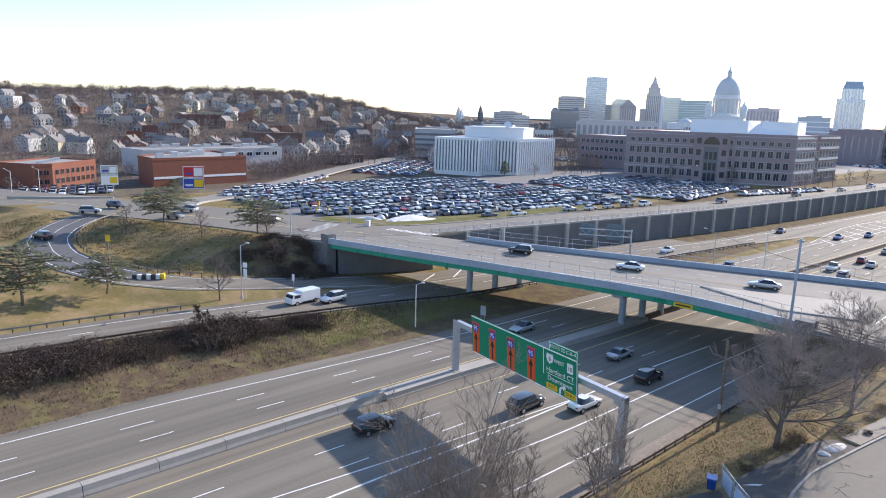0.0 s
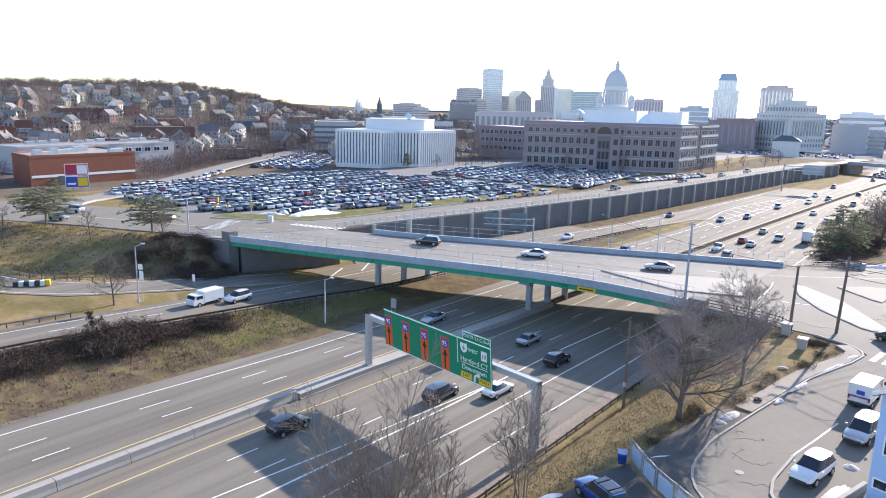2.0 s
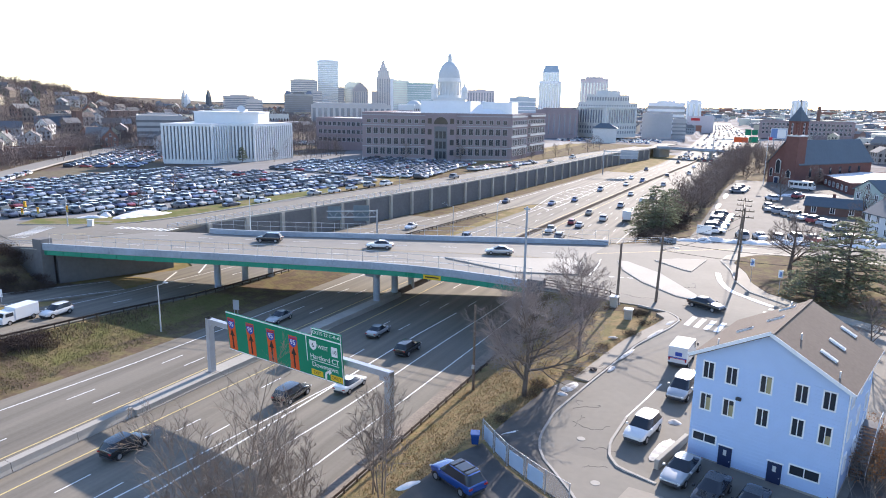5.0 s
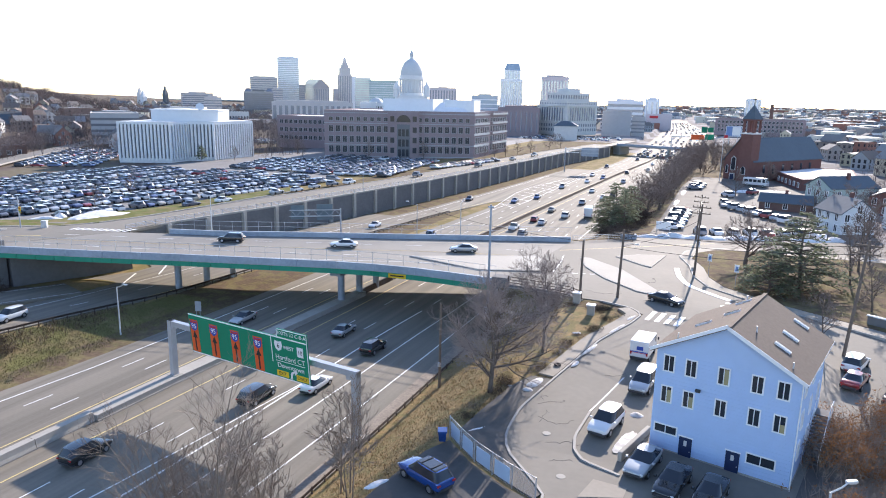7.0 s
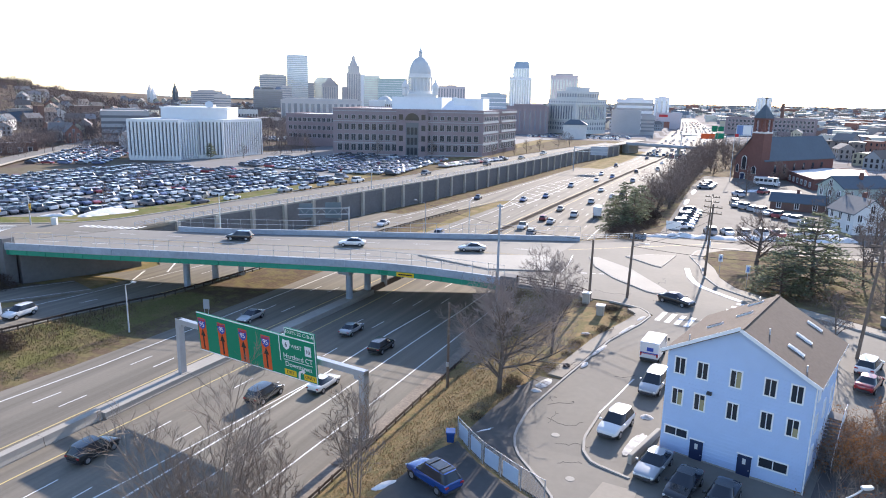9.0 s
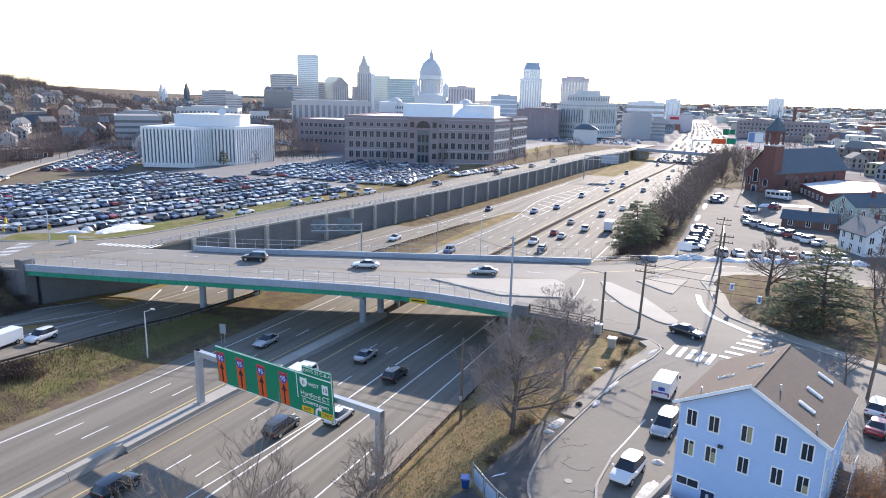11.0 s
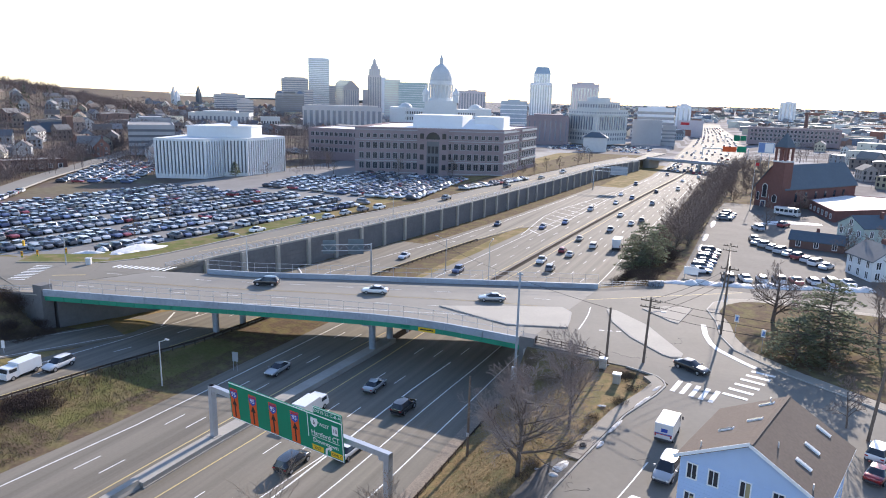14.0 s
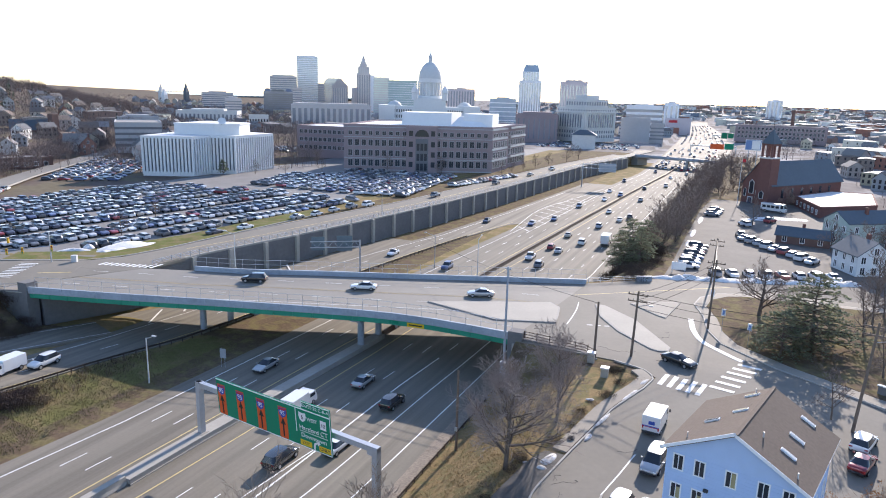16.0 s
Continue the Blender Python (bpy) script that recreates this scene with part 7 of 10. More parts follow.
def evergreen(seed, high, wide, label, x, y, z, yaw=0.0, base=0.15, flat=False, tone=NEEDLE):
    """A pine or (flat) a cedar: whorls of arching boughs, each a flat fan of branchlets tipped with needle sprays."""
    r = random.Random(seed)
    ob = thing("evergreen_tree", pose(x, y, z, 0, 0, yaw), label, "tree", "evergreen trees")
    spine = [Vector((0, 0, -0.3))]
    for k in range(6):
        spine.append(Vector((r.gauss(0, 0.012) * high, r.gauss(0, 0.012) * high, high * 0.97 * (k + 1) / 6)))
    segs = [(a, b, 0.03 * high * (1 - 0.15 * k), 0.03 * high * (0.85 - 0.15 * k)) for k, (a, b) in enumerate(zip(spine, spine[1:]))]
    vs, fs = [], []

    def spray(c, d, long):
        side = d.cross(Vector((r.gauss(0, 0.35), r.gauss(0, 0.35), 1))).normalized() * long * r.uniform(0.26, 0.46)
        o = len(vs)
        vs.extend([tuple(c - d * long * 0.45), tuple(c + side), tuple(c + d * long * 0.75 + Vector((0, 0, r.uniform(-0.08, 0.1)))), tuple(c - side)])
        fs.append((o, o + 1, o + 2, o + 3))

    whorls = int(high * (1.15 if flat else 1.5)) + 3
    for k in range(whorls):
        f = base + (1 - base) * min(0.985, (k + 0.5 + r.uniform(-0.25, 0.25)) / whorls)
        f0 = min(5, int(f * 6))
        root = spine[f0].lerp(spine[f0 + 1], f * 6 - f0)
        g = (f - base) / (1 - base)
        shape = (0.55 + 0.45 * math.sin(math.pi * (0.15 + 0.7 * g))) * (1.0 if g < 0.8 else 0.72) if flat else (1 - g) ** 0.62 * (0.72 + 0.28 * min(1, g * 5)) + 0.06
        first = r.uniform(0, 6.28)
        count = 6
        for q in range(count):
            if r.random() < 0.08:
                continue
            a = first + 2 * math.pi * q / count + r.gauss(0, 0.22)
            ln = wide * shape * r.uniform(0.62, 1.12)
            rise, sag = (r.uniform(0.15, 0.32), 0.26) if flat else (r.uniform(0.05, 0.35) + 0.5 * max(0, g - 0.5), 0.3)
            out = Vector((math.cos(a), math.sin(a), 0))

            def at(t):
                return root + out * ln * t + Vector((0, 0, ln * (rise * t - sag * t * t)))

            for n in range(3):
                segs.append((at(n / 3), at((n + 1) / 3), 0.014 * ln + 0.02 - 0.012 * n, 0.014 * ln + 0.008 - 0.012 * n if n < 2 else 0.008))
            steps = max(4, int(2 + ln * 1.7))
            for n in range(steps):
                t = 0.28 + 0.72 * (n + r.random()) / steps
                here = at(t)
                for hand in (-1, 1):
                    turn = a + hand * r.uniform(0.5, 1.2)
                    d = Vector((math.cos(turn), math.sin(turn), r.uniform(-0.05, 0.3))).normalized()
                    bl = (0.3 + 0.22 * ln) * (1.15 - 0.75 * t) * r.uniform(0.6, 1.25)
                    for u in range(max(2, int(bl / 0.26))):
                        c = here + d * (bl * (u + r.random()) / max(2, int(bl / 0.26))) + Vector((r.gauss(0, 0.06), r.gauss(0, 0.06), r.gauss(0, 0.07)))
                        spray(c, (d + Vector((r.gauss(0, 0.35), r.gauss(0, 0.35), r.uniform(-0.1, 0.45)))).normalized(), r.uniform(0.28, 0.5))
            for n in range(4):
                spray(at(1.0) + Vector((r.gauss(0, 0.12), r.gauss(0, 0.12), r.gauss(0, 0.08))), (out + Vector((r.gauss(0, 0.4), r.gauss(0, 0.4), 0.25))).normalized(), r.uniform(0.3, 0.5))
    part("trunk", segs_mesh("trunk", segs, BARK, max(b.z for _, b, _, _ in segs)), None, ob)
    part("crown", raw("crown", vs, fs, tone), None, ob, "dark green needled boughs")
    return ob


evergreen(1, 11.2, 7.4, "tall spreading pine on the grassy corner", 11.6, 106.0, 7.1, base=0.06)
evergreen(2, 6.2, 5.6, "low broad pine on the grassy corner", 7.6, 101.5, 7.1, base=0.08)
evergreen(4, 11.0, 6.4, "tall green pine at the end of the overpass", -21.8, 158.0, 3.8, base=0.05)
evergreen(5, 9.0, 4.6, "green pine beside the highway bank", -25.0, 164.5, 1.8, base=0.05)
evergreen(6, 8.0, 4.2, "green pine beside the car park", -18.8, 151.5, 6.2, base=0.05)
evergreen(16, 8.5, 5.6, "green pine beyond the overpass", -19.5, 166.0, 5.0, base=0.05)
evergreen(7, 8.8, 6.6, "wide dark cedar on the grass beside the collector road", -111.2, 21.5, 2.9, base=0.24, flat=True)
evergreen(8, 6.0, 4.6, "small dark cedar beside the ramp", -111.2, 33.2, 2.9, base=0.24, flat=True)
evergreen(9, 8.0, 6.4, "dark cedar on top of the grassy loop", -149.5, 57.0, 6.6, base=0.24, flat=True)
evergreen(10, 7.6, 5.6, "dark cedar near the overpass end", -125.5, 67.0, 6.6, base=0.24, flat=True)
evergreen(11, 5.5, 2.6, "dark conifer beside the car park", -207, 82, 4.6, base=0.15)
evergreen(12, 6, 2.8, "dark conifer before the white offices", -206, 231, 5.5, base=0.1)

# brush on the banks
BRUSH = mat("brown winter brush", (0.075, 0.052, 0.043), 0.95, var=0.35, size=0.5, var2=0.2, size2=3)
DEADLEAF = mat("dark dead foliage", (0.10, 0.078, 0.048), 0.95, var=0.35, size=0.5, var2=0.2, size2=3)
RUSTY = mat("russet dry leaves", (0.25, 0.122, 0.05), 0.9, through_light=0.35, var=0.35, size=0.4)


def brush_mesh(seed, wide, high, n, sprays, tone, tone2):
    r = random.Random(seed)
    segs = []
    for _ in range(n):
        a, t = r.uniform(0, 2 * math.pi), r.uniform(0.1, 1.0)
        b = Vector((r.uniform(-1, 1) * wide * 0.5, r.uniform(-1, 1) * wide * 0.5, -0.1))
        e = b + Vector((math.cos(a) * wide * 0.5 * t, math.sin(a) * wide * 0.5 * t, high * r.uniform(0.4, 1.0)))
        m = b.lerp(e, 0.5) + Vector((0, 0, high * 0.15))
        segs += [(b, m, 0.018, 0.012), (m, e, 0.012, 0.0)]
        for _ in range(4):
            s = b.lerp(e, r.uniform(0.3, 0.95))
            segs.append((s, s + Vector((r.gauss(0, 0.35), r.gauss(0, 0.35), r.uniform(0.0, 0.6))), 0.010, 0.0))
    stems = segs_mesh("brushwood", segs, tone, high * 1.15, lambda q: 3)
    v, f = [], []
    if sprays:
        cl = [(r.gauss(0, wide * 0.3), r.gauss(0, wide * 0.3), high * r.uniform(0.1, 0.75), 0.5) for _ in range(sprays)]
        v, f = needle_mesh(seed + 1, cl, 10, 0.10)
    return stems, raw("dry_leaves", v, f, tone2)


BR = [brush_mesh(30, 3.6, 1.9, 110, 130, BRUSH, BRUSH), brush_mesh(31, 3.0, 1.4, 90, 90, BRUSH, DEADLEAF), brush_mesh(32, 3.6, 2.8, 70, 110, TWIG, RUSTY), brush_mesh(33, 3.2, 1.6, 58, 15, GREYTWIG, SCRUB)]


def bush(k, x, y, z, s, yaw, label, group="winter brush"):
    ob = thing("bush", pose(x, y, z, 0, 0, yaw), label, "bush", group)
    ob.scale = (s, s, s)
    part("brushwood", BR[k][0], None, ob)
    part("foliage", BR[k][1], None, ob)


r = random.Random(77)
for c in range(19):
    cy = -3 + 3.1 * c + r.uniform(-1.2, 1.2)
    big_one = r.uniform(0.85, 1.55) * (0.6 if cy > 46 else 1)
    for k in range(7):
        y = cy + r.gauss(0, 1.2)
        x = float(road_l_right(y)) + 2.6 + r.uniform(0, 5.5 - 2.8 * (y > 40)) * (1.0 if k else 0.4)
        bush((0, 1, 0, 3, 1, 0, 0)[k], x, y, gz_at(x, y) - 0.15, big_one * r.uniform(0.55, 1.15), r.uniform(0, 360), "tangled dark brown brush on the bank above the highway")
bush(1, -80.5, 53.8, gz_at(-80.5, 53.8), 0.9, 20, "dark round bush on the green bank")
bush(0, -81.8, 52.0, gz_at(-81.8, 52.0), 1.0, 80, "dark round bush on the green bank")
bare_tree("tree", 41, 5.0, "rusty brown sapling in the brush", -84.6, 37.4, gz_at(-84.6, 37.4), limbs=14, kids=(6, 5), spread=60, bare=0.1, r0=0.07, reach=0.4, material=BRUSH)
for k in range(30):
    x = r.uniform(-121, -104)
    y = float(street_y(x)) - r.uniform(1, 11) + 1.0
    bush(k % 2, x, y, gz_at(x, y), r.uniform(0.6, 1.1), r.uniform(0, 360), "dark brush on the steep bank beside the abutment")
for k in range(10):
    x, y = r.uniform(8, 20), r.uniform(92, 112)
    bush(3, x, y, 7.15, r.uniform(0.5, 0.9), r.uniform(0, 360), "bare grey shrub under the corner trees")
for k in range(34):
    x, y = r.uniform(9.5, 20), r.uniform(38, 66)
    bush(2, x, y, zr_at(y), r.uniform(0.8, 1.35), r.uniform(0, 360), "russet leafy bush beside the house")
for k in range(16):
    y = 53.5 + 2.0 * k + r.uniform(-0.9, 0.9)
    x = float(np.interp(y, CURB_Y, CURB_X)) - (3.3 if y < 61 else 2.3) - r.uniform(0, 1.1)
    bush((1, 3)[k % 2], x, y, gz_at(x, y), r.uniform(0.25, 0.5), r.uniform(0, 360), "low dry brush at the top of the bank")
for k in range(8):
    bush(1, -15.5 + r.uniform(-1, 4.5), 86.2 + r.uniform(-1.2, 0.8), 6.4, r.uniform(0.3, 0.55), r.uniform(0, 360), "low dry brush at the overpass end")
for k in range(26):
    y = r.uniform(132, 178)
    x = -24.5 + r.uniform(-2.0, 9.5)
    bush(k % 2, x, y, gz_at(x, y), r.uniform(0.8, 1.3), r.uniform(0, 360), "brown brush beside the highway")
# dead leaves littering the bank
rl = random.Random(5)
vs, fs = [], []
for _ in range(8000):
    x, y = rl.uniform(-28.4, -17.2), rl.uniform(30, 84)
    if y < 52 and x > -23.4 + 0.14 * (y - 20):
        continue
    c = Vector((x, y, gz_at(x, y) + 0.05))
    a, s = rl.uniform(0, 6.28), rl.uniform(0.05, 0.11)
    u = Vector((math.cos(a), math.sin(a), rl.uniform(-0.3, 0.3))) * s
    w = Vector((-math.sin(a), math.cos(a), rl.uniform(-0.3, 0.3))) * s * 0.7
    o = len(vs)
    vs += [tuple(c - u), tuple(c + w), tuple(c + u + Vector((0, 0, 0.04))), tuple(c - w)]
    fs.append((o, o + 1, o + 2, o + 3))
LEAF = mat("fallen leaf", (0.4, 0.2, 0.08), 0.9, ramp=[(0.30, 0.205, 0.098), (0.25, 0.17, 0.084), (0.33, 0.235, 0.115), (0.21, 0.15, 0.082), (0.27, 0.21, 0.098)], rnd="island")
tagged(new("leaf_litter", raw("leaf_litter", vs, fs, LEAF)), "scattered dry brown leaves on the bank", "leaf litter", kind="stuff")


def tangle(name, label, spots, tall, tone, seed, per=7, thick=1.0):
    """Low dry stalks over a stretch of ground."""
    r_ = random.Random(seed)
    vs, fs = [], []
    for x, y, k in spots:
        z = gz_at(x, y)
        for _ in range(per):
            px, py, h = x + r_.gauss(0, 0.35), y + r_.gauss(0, 0.35), tall * k * r_.uniform(0.3, 1.0)
            a, w = r_.uniform(0, 6.28), thick * r_.uniform(0.03, 0.07)
            o = len(vs)
            vs += [(px - w * math.cos(a), py - w * math.sin(a), z - 0.05), (px + w * math.cos(a), py + w * math.sin(a), z - 0.05), (px + r_.gauss(0, 0.5 * h), py + r_.gauss(0, 0.5 * h), z + h)]
            fs.append((o, o + 1, o + 2))
    tagged(new(name, raw(name, vs, fs, tone)), label, "dry grass", kind="stuff")


SCRUBLEAF = mat("dry scrub stalks", (0.2, 0.14, 0.09), 0.95, ramp=[(0.14, 0.095, 0.062), (0.19, 0.14, 0.075), (0.11, 0.078, 0.06), (0.165, 0.14, 0.065), (0.23, 0.175, 0.10)], rnd="island", var=0.2)
spots_ = []
for _ in range(5200):
    y = r.uniform(-6, 74)
    f = r.random() ** 1.4
    x = float(road_l_right(y)) + 1.0 + f * (-72.5 - float(road_l_right(y)) - 1.0)
    if (y > 46 and r.random() < 0.75) or (f > 0.45 and r.random() < 0.6):
        continue
    spots_.append((x, y, 1.2 - 0.95 * f))
tangle("dry_scrub", "tangled dry brown scrub on the highway bank", spots_, 0.75, SCRUBLEAF, 61)
spots_ = [(x, y, 1.0) for x, y in ((r.uniform(-28.2, -17.0), r.uniform(8, 86)) for _ in range(3800)) if x < float(np.interp(y, CURB_Y, CURB_X)) - 2.4 and not (y < 52 and x > -23.4 + 0.14 * (y - 20))]
tangle("bank_grass", "dry grass and leaves on the sunlit bank", spots_, 0.17, LEAF, 62, 9, 0.7)
TURF = mat("short mixed turf", (0.12, 0.11, 0.05), 0.95, ramp=[(0.165, 0.155, 0.06), (0.185, 0.165, 0.066), (0.20, 0.165, 0.08), (0.15, 0.13, 0.06), (0.175, 0.16, 0.062)], rnd="island", var=0.2)
spots_ = []
for _ in range(5600):
    y = r.uniform(40, 84)
    x = r.uniform(float(road_l_right(y)) + 1.0, -73.0)
    spots_.append((x, y, 1.0))
tangle("bank_turf", "short patchy turf on the bank below the collector road", spots_, 0.13, TURF, 64, 6, 0.8)
spots_ = []
for _ in range(3800):
    x = r.uniform(-175, -104)
    y = float(street_y(x)) - r.uniform(0.5, 26)
    if x > float(road_l_left(y)) - 2.5 or min(math.hypot(x - q[0], y - q[1]) for q in resample(RAMP, 3.0)) < 5.2:
        continue
    spots_.append((x, y, 1.0))
tangle("loop_grass", "dry winter grass inside the loop ramp", spots_, 0.35, SCRUBLEAF, 63)

# ---- buildings ----
BRICK_G = mat("grey brown brick", (0.30, 0.237, 0.245), 0.9, var=0.14, size=1.2, var2=0.12, size2=9)
BRICK_R = mat("red brick", (0.175, 0.085, 0.073), 0.9, var=0.15, size=1.0, var2=0.12, size2=8)
BRICK_O = mat("faded red brick", (0.225, 0.088, 0.058), 0.9, var=0.12, size=1.0, var2=0.12, size2=8)
BRICK_D = mat("dark old brick", (0.16, 0.10, 0.085), 0.9, var=0.15, size=1.2, var2=0.15, size2=10)
# limestone, grey, brown, dark and blue glass tones are lifted to imitate distance haze
LIMESTONE = mat("pale limestone", (0.64, 0.63, 0.61), 0.85, var=0.1, size=1.5, var2=0.1, size2=12)
MARBLE = mat("white marble", (0.74, 0.74, 0.73), 0.7, var=0.06, size=2.0, var2=0.08, size2=15)
WHITEC = mat("white precast concrete", (0.72, 0.73, 0.74), 0.75, var=0.06, size=1.5, var2=0.08, size2=10)
GREYC = mat("grey precast concrete", (0.42, 0.42, 0.435), 0.85, var=0.1, size=2, var2=0.1, size2=12)
BROWNC = mat("haze paled brown precast", (0.46, 0.42, 0.42), 0.8, var=0.1, size=2, var2=0.1, size2=12)
DARKT = mat("dark curtain wall", (0.12, 0.13, 0.155), 0.3, var=0.15, size=4, spec=0.6)
BLUEGLASS = mat("haze paled blue grey curtain glass", (0.34, 0.42, 0.50), 0.2, var=0.15, size=5, spec=0.7)
GREENGLASS = mat("green grey glass", (0.34, 0.45, 0.45), 0.25, var=0.12, size=5, spec=0.7)
SLATE = mat("slate roof", (0.10, 0.125, 0.15), 0.7, var=0.15, size=0.8, var2=0.1, size2=8)
ROOFW = mat("white roof membrane", (0.76, 0.77, 0.79), 0.8, var=0.08, size=2, var2=0.1, size2=10)
ROOFG = mat("grey gravel roof", (0.30, 0.29, 0.28), 0.95, var=0.15, size=1, var2=0.15, size2=8)
LEADDOME = mat("pale marble dome", (0.58, 0.60, 0.61), 0.6, var=0.06, size=2)
PLANT = mat("rooftop plant metal", (0.5, 0.51, 0.52), 0.6, 0.2, var=0.1, size=1)
GREENSIDE = mat("pale green clapboard", (0.42, 0.50, 0.47), 0.8, var=0.06, size=1)


def wall_frame(a, b, z):
    """A matrix whose x runs along the wall from a to b and whose -y points out of it."""
    d = Vector((b[0] - a[0], b[1] - a[1], 0)).normalized()
    return Matrix(((d.x, -d.y, 0, a[0]), (d.y, d.x, 0, a[1]), (0, 0, 1, z), (0, 0, 0, 1)))


WIN_CACHE = {}


def window_meshes(w, h, frame_mat, pane_mat):
    key = (round(w, 2), round(h, 2), frame_mat.name, pane_mat.name)
    if key not in WIN_CACHE:
        bm = bmesh.new()
        t = min(0.16, 0.12 * w)
        for x0, z0, x1, z1 in ((-w / 2 - t, -t, w / 2 + t, 0), (-w / 2 - t, h, w / 2 + t, h + t), (-w / 2 - t, 0, -w / 2, h), (w / 2, 0, w / 2 + t, h), (-0.04, 0, 0.04, h)):
            add_box(bm, x0, -0.12, z0, x1, 0.02, z1)
        fr = mesh_of(bm, "window", frame_mat)
        pane = mesh_of(box(-w / 2, -0.05, 0, w / 2, 0.0, h), "pane", pane_mat)
        WIN_CACHE[key] = (fr, pane)
    return WIN_CACHE[key]


def windows_on(parent, origin, a, b, z, cols, rows, w, h, margin=1.5, gap=None, frame_mat=None, pane_mat=None, skip=()):
    """Rows of windows on the wall from a to b; gap: storey height."""
    fr, pane = window_meshes(w, h, frame_mat or LIMESTONE, pane_mat or DARKGLASS)
    length = math.hypot(b[0] - a[0], b[1] - a[1])
    m = Matrix.Translation(-Vector(origin)) @ wall_frame(a, b, 0)
    for r_ in range(rows):
        for c in range(cols):
            if (c, r_) in skip:
                continue
            x = margin + (length - 2 * margin) * (c + 0.5) / cols
            o = part("window", fr, None, parent)
            o.matrix_basis = m @ Matrix.Translation((x, 0, z + gap * r_))
            part("pane", pane, None, o)


def bands_on(parent, origin, pts, z0, z1, floors, material, frac=0.5, closed=True, depth=0.15):
    """A window band for each storey, round a tower."""
    n = len(pts)
    cxy = np.mean(pts, axis=0)
    for k in range(floors):
        h = (z1 - z0) / floors
        lo = z0 + h * k + h * (1 - frac) * 0.6
        out = [tuple(np.array(p) + (np.array(p) - cxy) / np.linalg.norm(np.array(p) - cxy) * depth - np.array(origin[:2])) for p in pts]
        part("window_band", prism(out, lo - origin[2], lo + h * frac - origin[2]), material, parent)


def rect(l, r, depth):
    """A plan rectangle behind the front edge from l to r (as seen), counter-clockwise."""
    d = Vector((r[0] - l[0], r[1] - l[1])).normalized()
    n = Vector((-d.y, d.x))
    return [tuple(l), tuple(r), (r[0] + n.x * depth, r[1] + n.y * depth), (l[0] + n.x * depth, l[1] + n.y * depth)]


def block(name, label, outline, z0, z1, wall_mat, roof_mat, category="building", parapet=0.6, group=""):
    o = (outline[0][0], outline[0][1], z0)
    ob = thing(name, pose(*o), label, category, group)
    pts = [(x - o[0], y - o[1]) for x, y in outline]
    part("wall", prism(pts, -2.0, z1 - z0), wall_mat, ob)
    cxy = np.mean(pts, axis=0)
    inner = [tuple(np.array(p) + (cxy - p) * 0.03) for p in pts]
    part("roof", prism(inner, z1 - z0 - 0.1, z1 - z0 + 0.12), roof_mat, ob)
    if parapet:
        for k in range(len(pts)):
            a, b = pts[k], pts[(k + 1) % len(pts)]
            part("parapet", band([(a[0], a[1], z1 - z0 + parapet), (b[0], b[1], z1 - z0 + parapet)], -0.4, 0.1, parapet + 0.25, 50), wall_mat if parapet < 1 else roof_mat, ob)
    return ob, o


# white offices with vertical fins
WP = [(-235.2, 215.3), (-216.1, 224.3), (-216.1, 235.0), (-206.3, 239.6), (-206.3, 265.5), (-232, 268), (-246, 250)]
wb, wo = block("office_building", "white modern office block with close vertical fins", WP, 5.0, 20.4, DARKT, ROOFW, "office building", 0)
part("cornice", prism([tuple(np.array(p) + (np.array(p) - np.array((-222, 245))) * 0.02 - np.array(wo[:2])) for p in WP], 15.0, 16.1), WHITEC, wb)
FIN = mesh_of(box(-0.42, -0.5, 0.0, 0.42, 0.1, 15.2), "fin", WHITEC)
for a, b in ((WP[6], WP[0]), (WP[0], WP[1]), (WP[1], WP[2]), (WP[2], WP[3]), (WP[3], WP[4])):
    L = math.hypot(b[0] - a[0], b[1] - a[1])
    n = max(2, int(L / 1.45))
    m = Matrix.Translation((-wo[0], -wo[1], -0.2)) @ wall_frame(a, b, 0)
    for k in range(n + 1):
        o = part("fin", FIN, None, wb)
        o.matrix_basis = m @ Matrix.Translation((L * k / n, 0, 0))
part("base_wall", prism([tuple(np.array(p) - np.array(wo[:2]) + (np.array(p) - np.array((-222, 245))) * 0.012) for p in WP], -1, 0.9), WHITEC, wb)
part("penthouse", prism([tuple(np.array(p) * 1.0 - np.array(wo[:2])) for p in ((-232, 230.5), (-217, 239), (-209, 246), (-213, 258), (-236, 256))], 15.5, 20.6), WHITEC, wb, "white rooftop plant storey")
part("penthouse_cap", prism([tuple(np.array(p) - np.array(wo[:2])) for p in ((-232.3, 230.1), (-216.9, 238.6), (-208.6, 246), (-212.9, 258.4), (-236.3, 256.3))], 20.6, 21.1), ROOFW, wb)
part("dish", tube((24, 22, 21.0), (25.5, 20.5, 22.6), 0.3, 1.7, 16), WHITEC, wb, "white satellite dish")

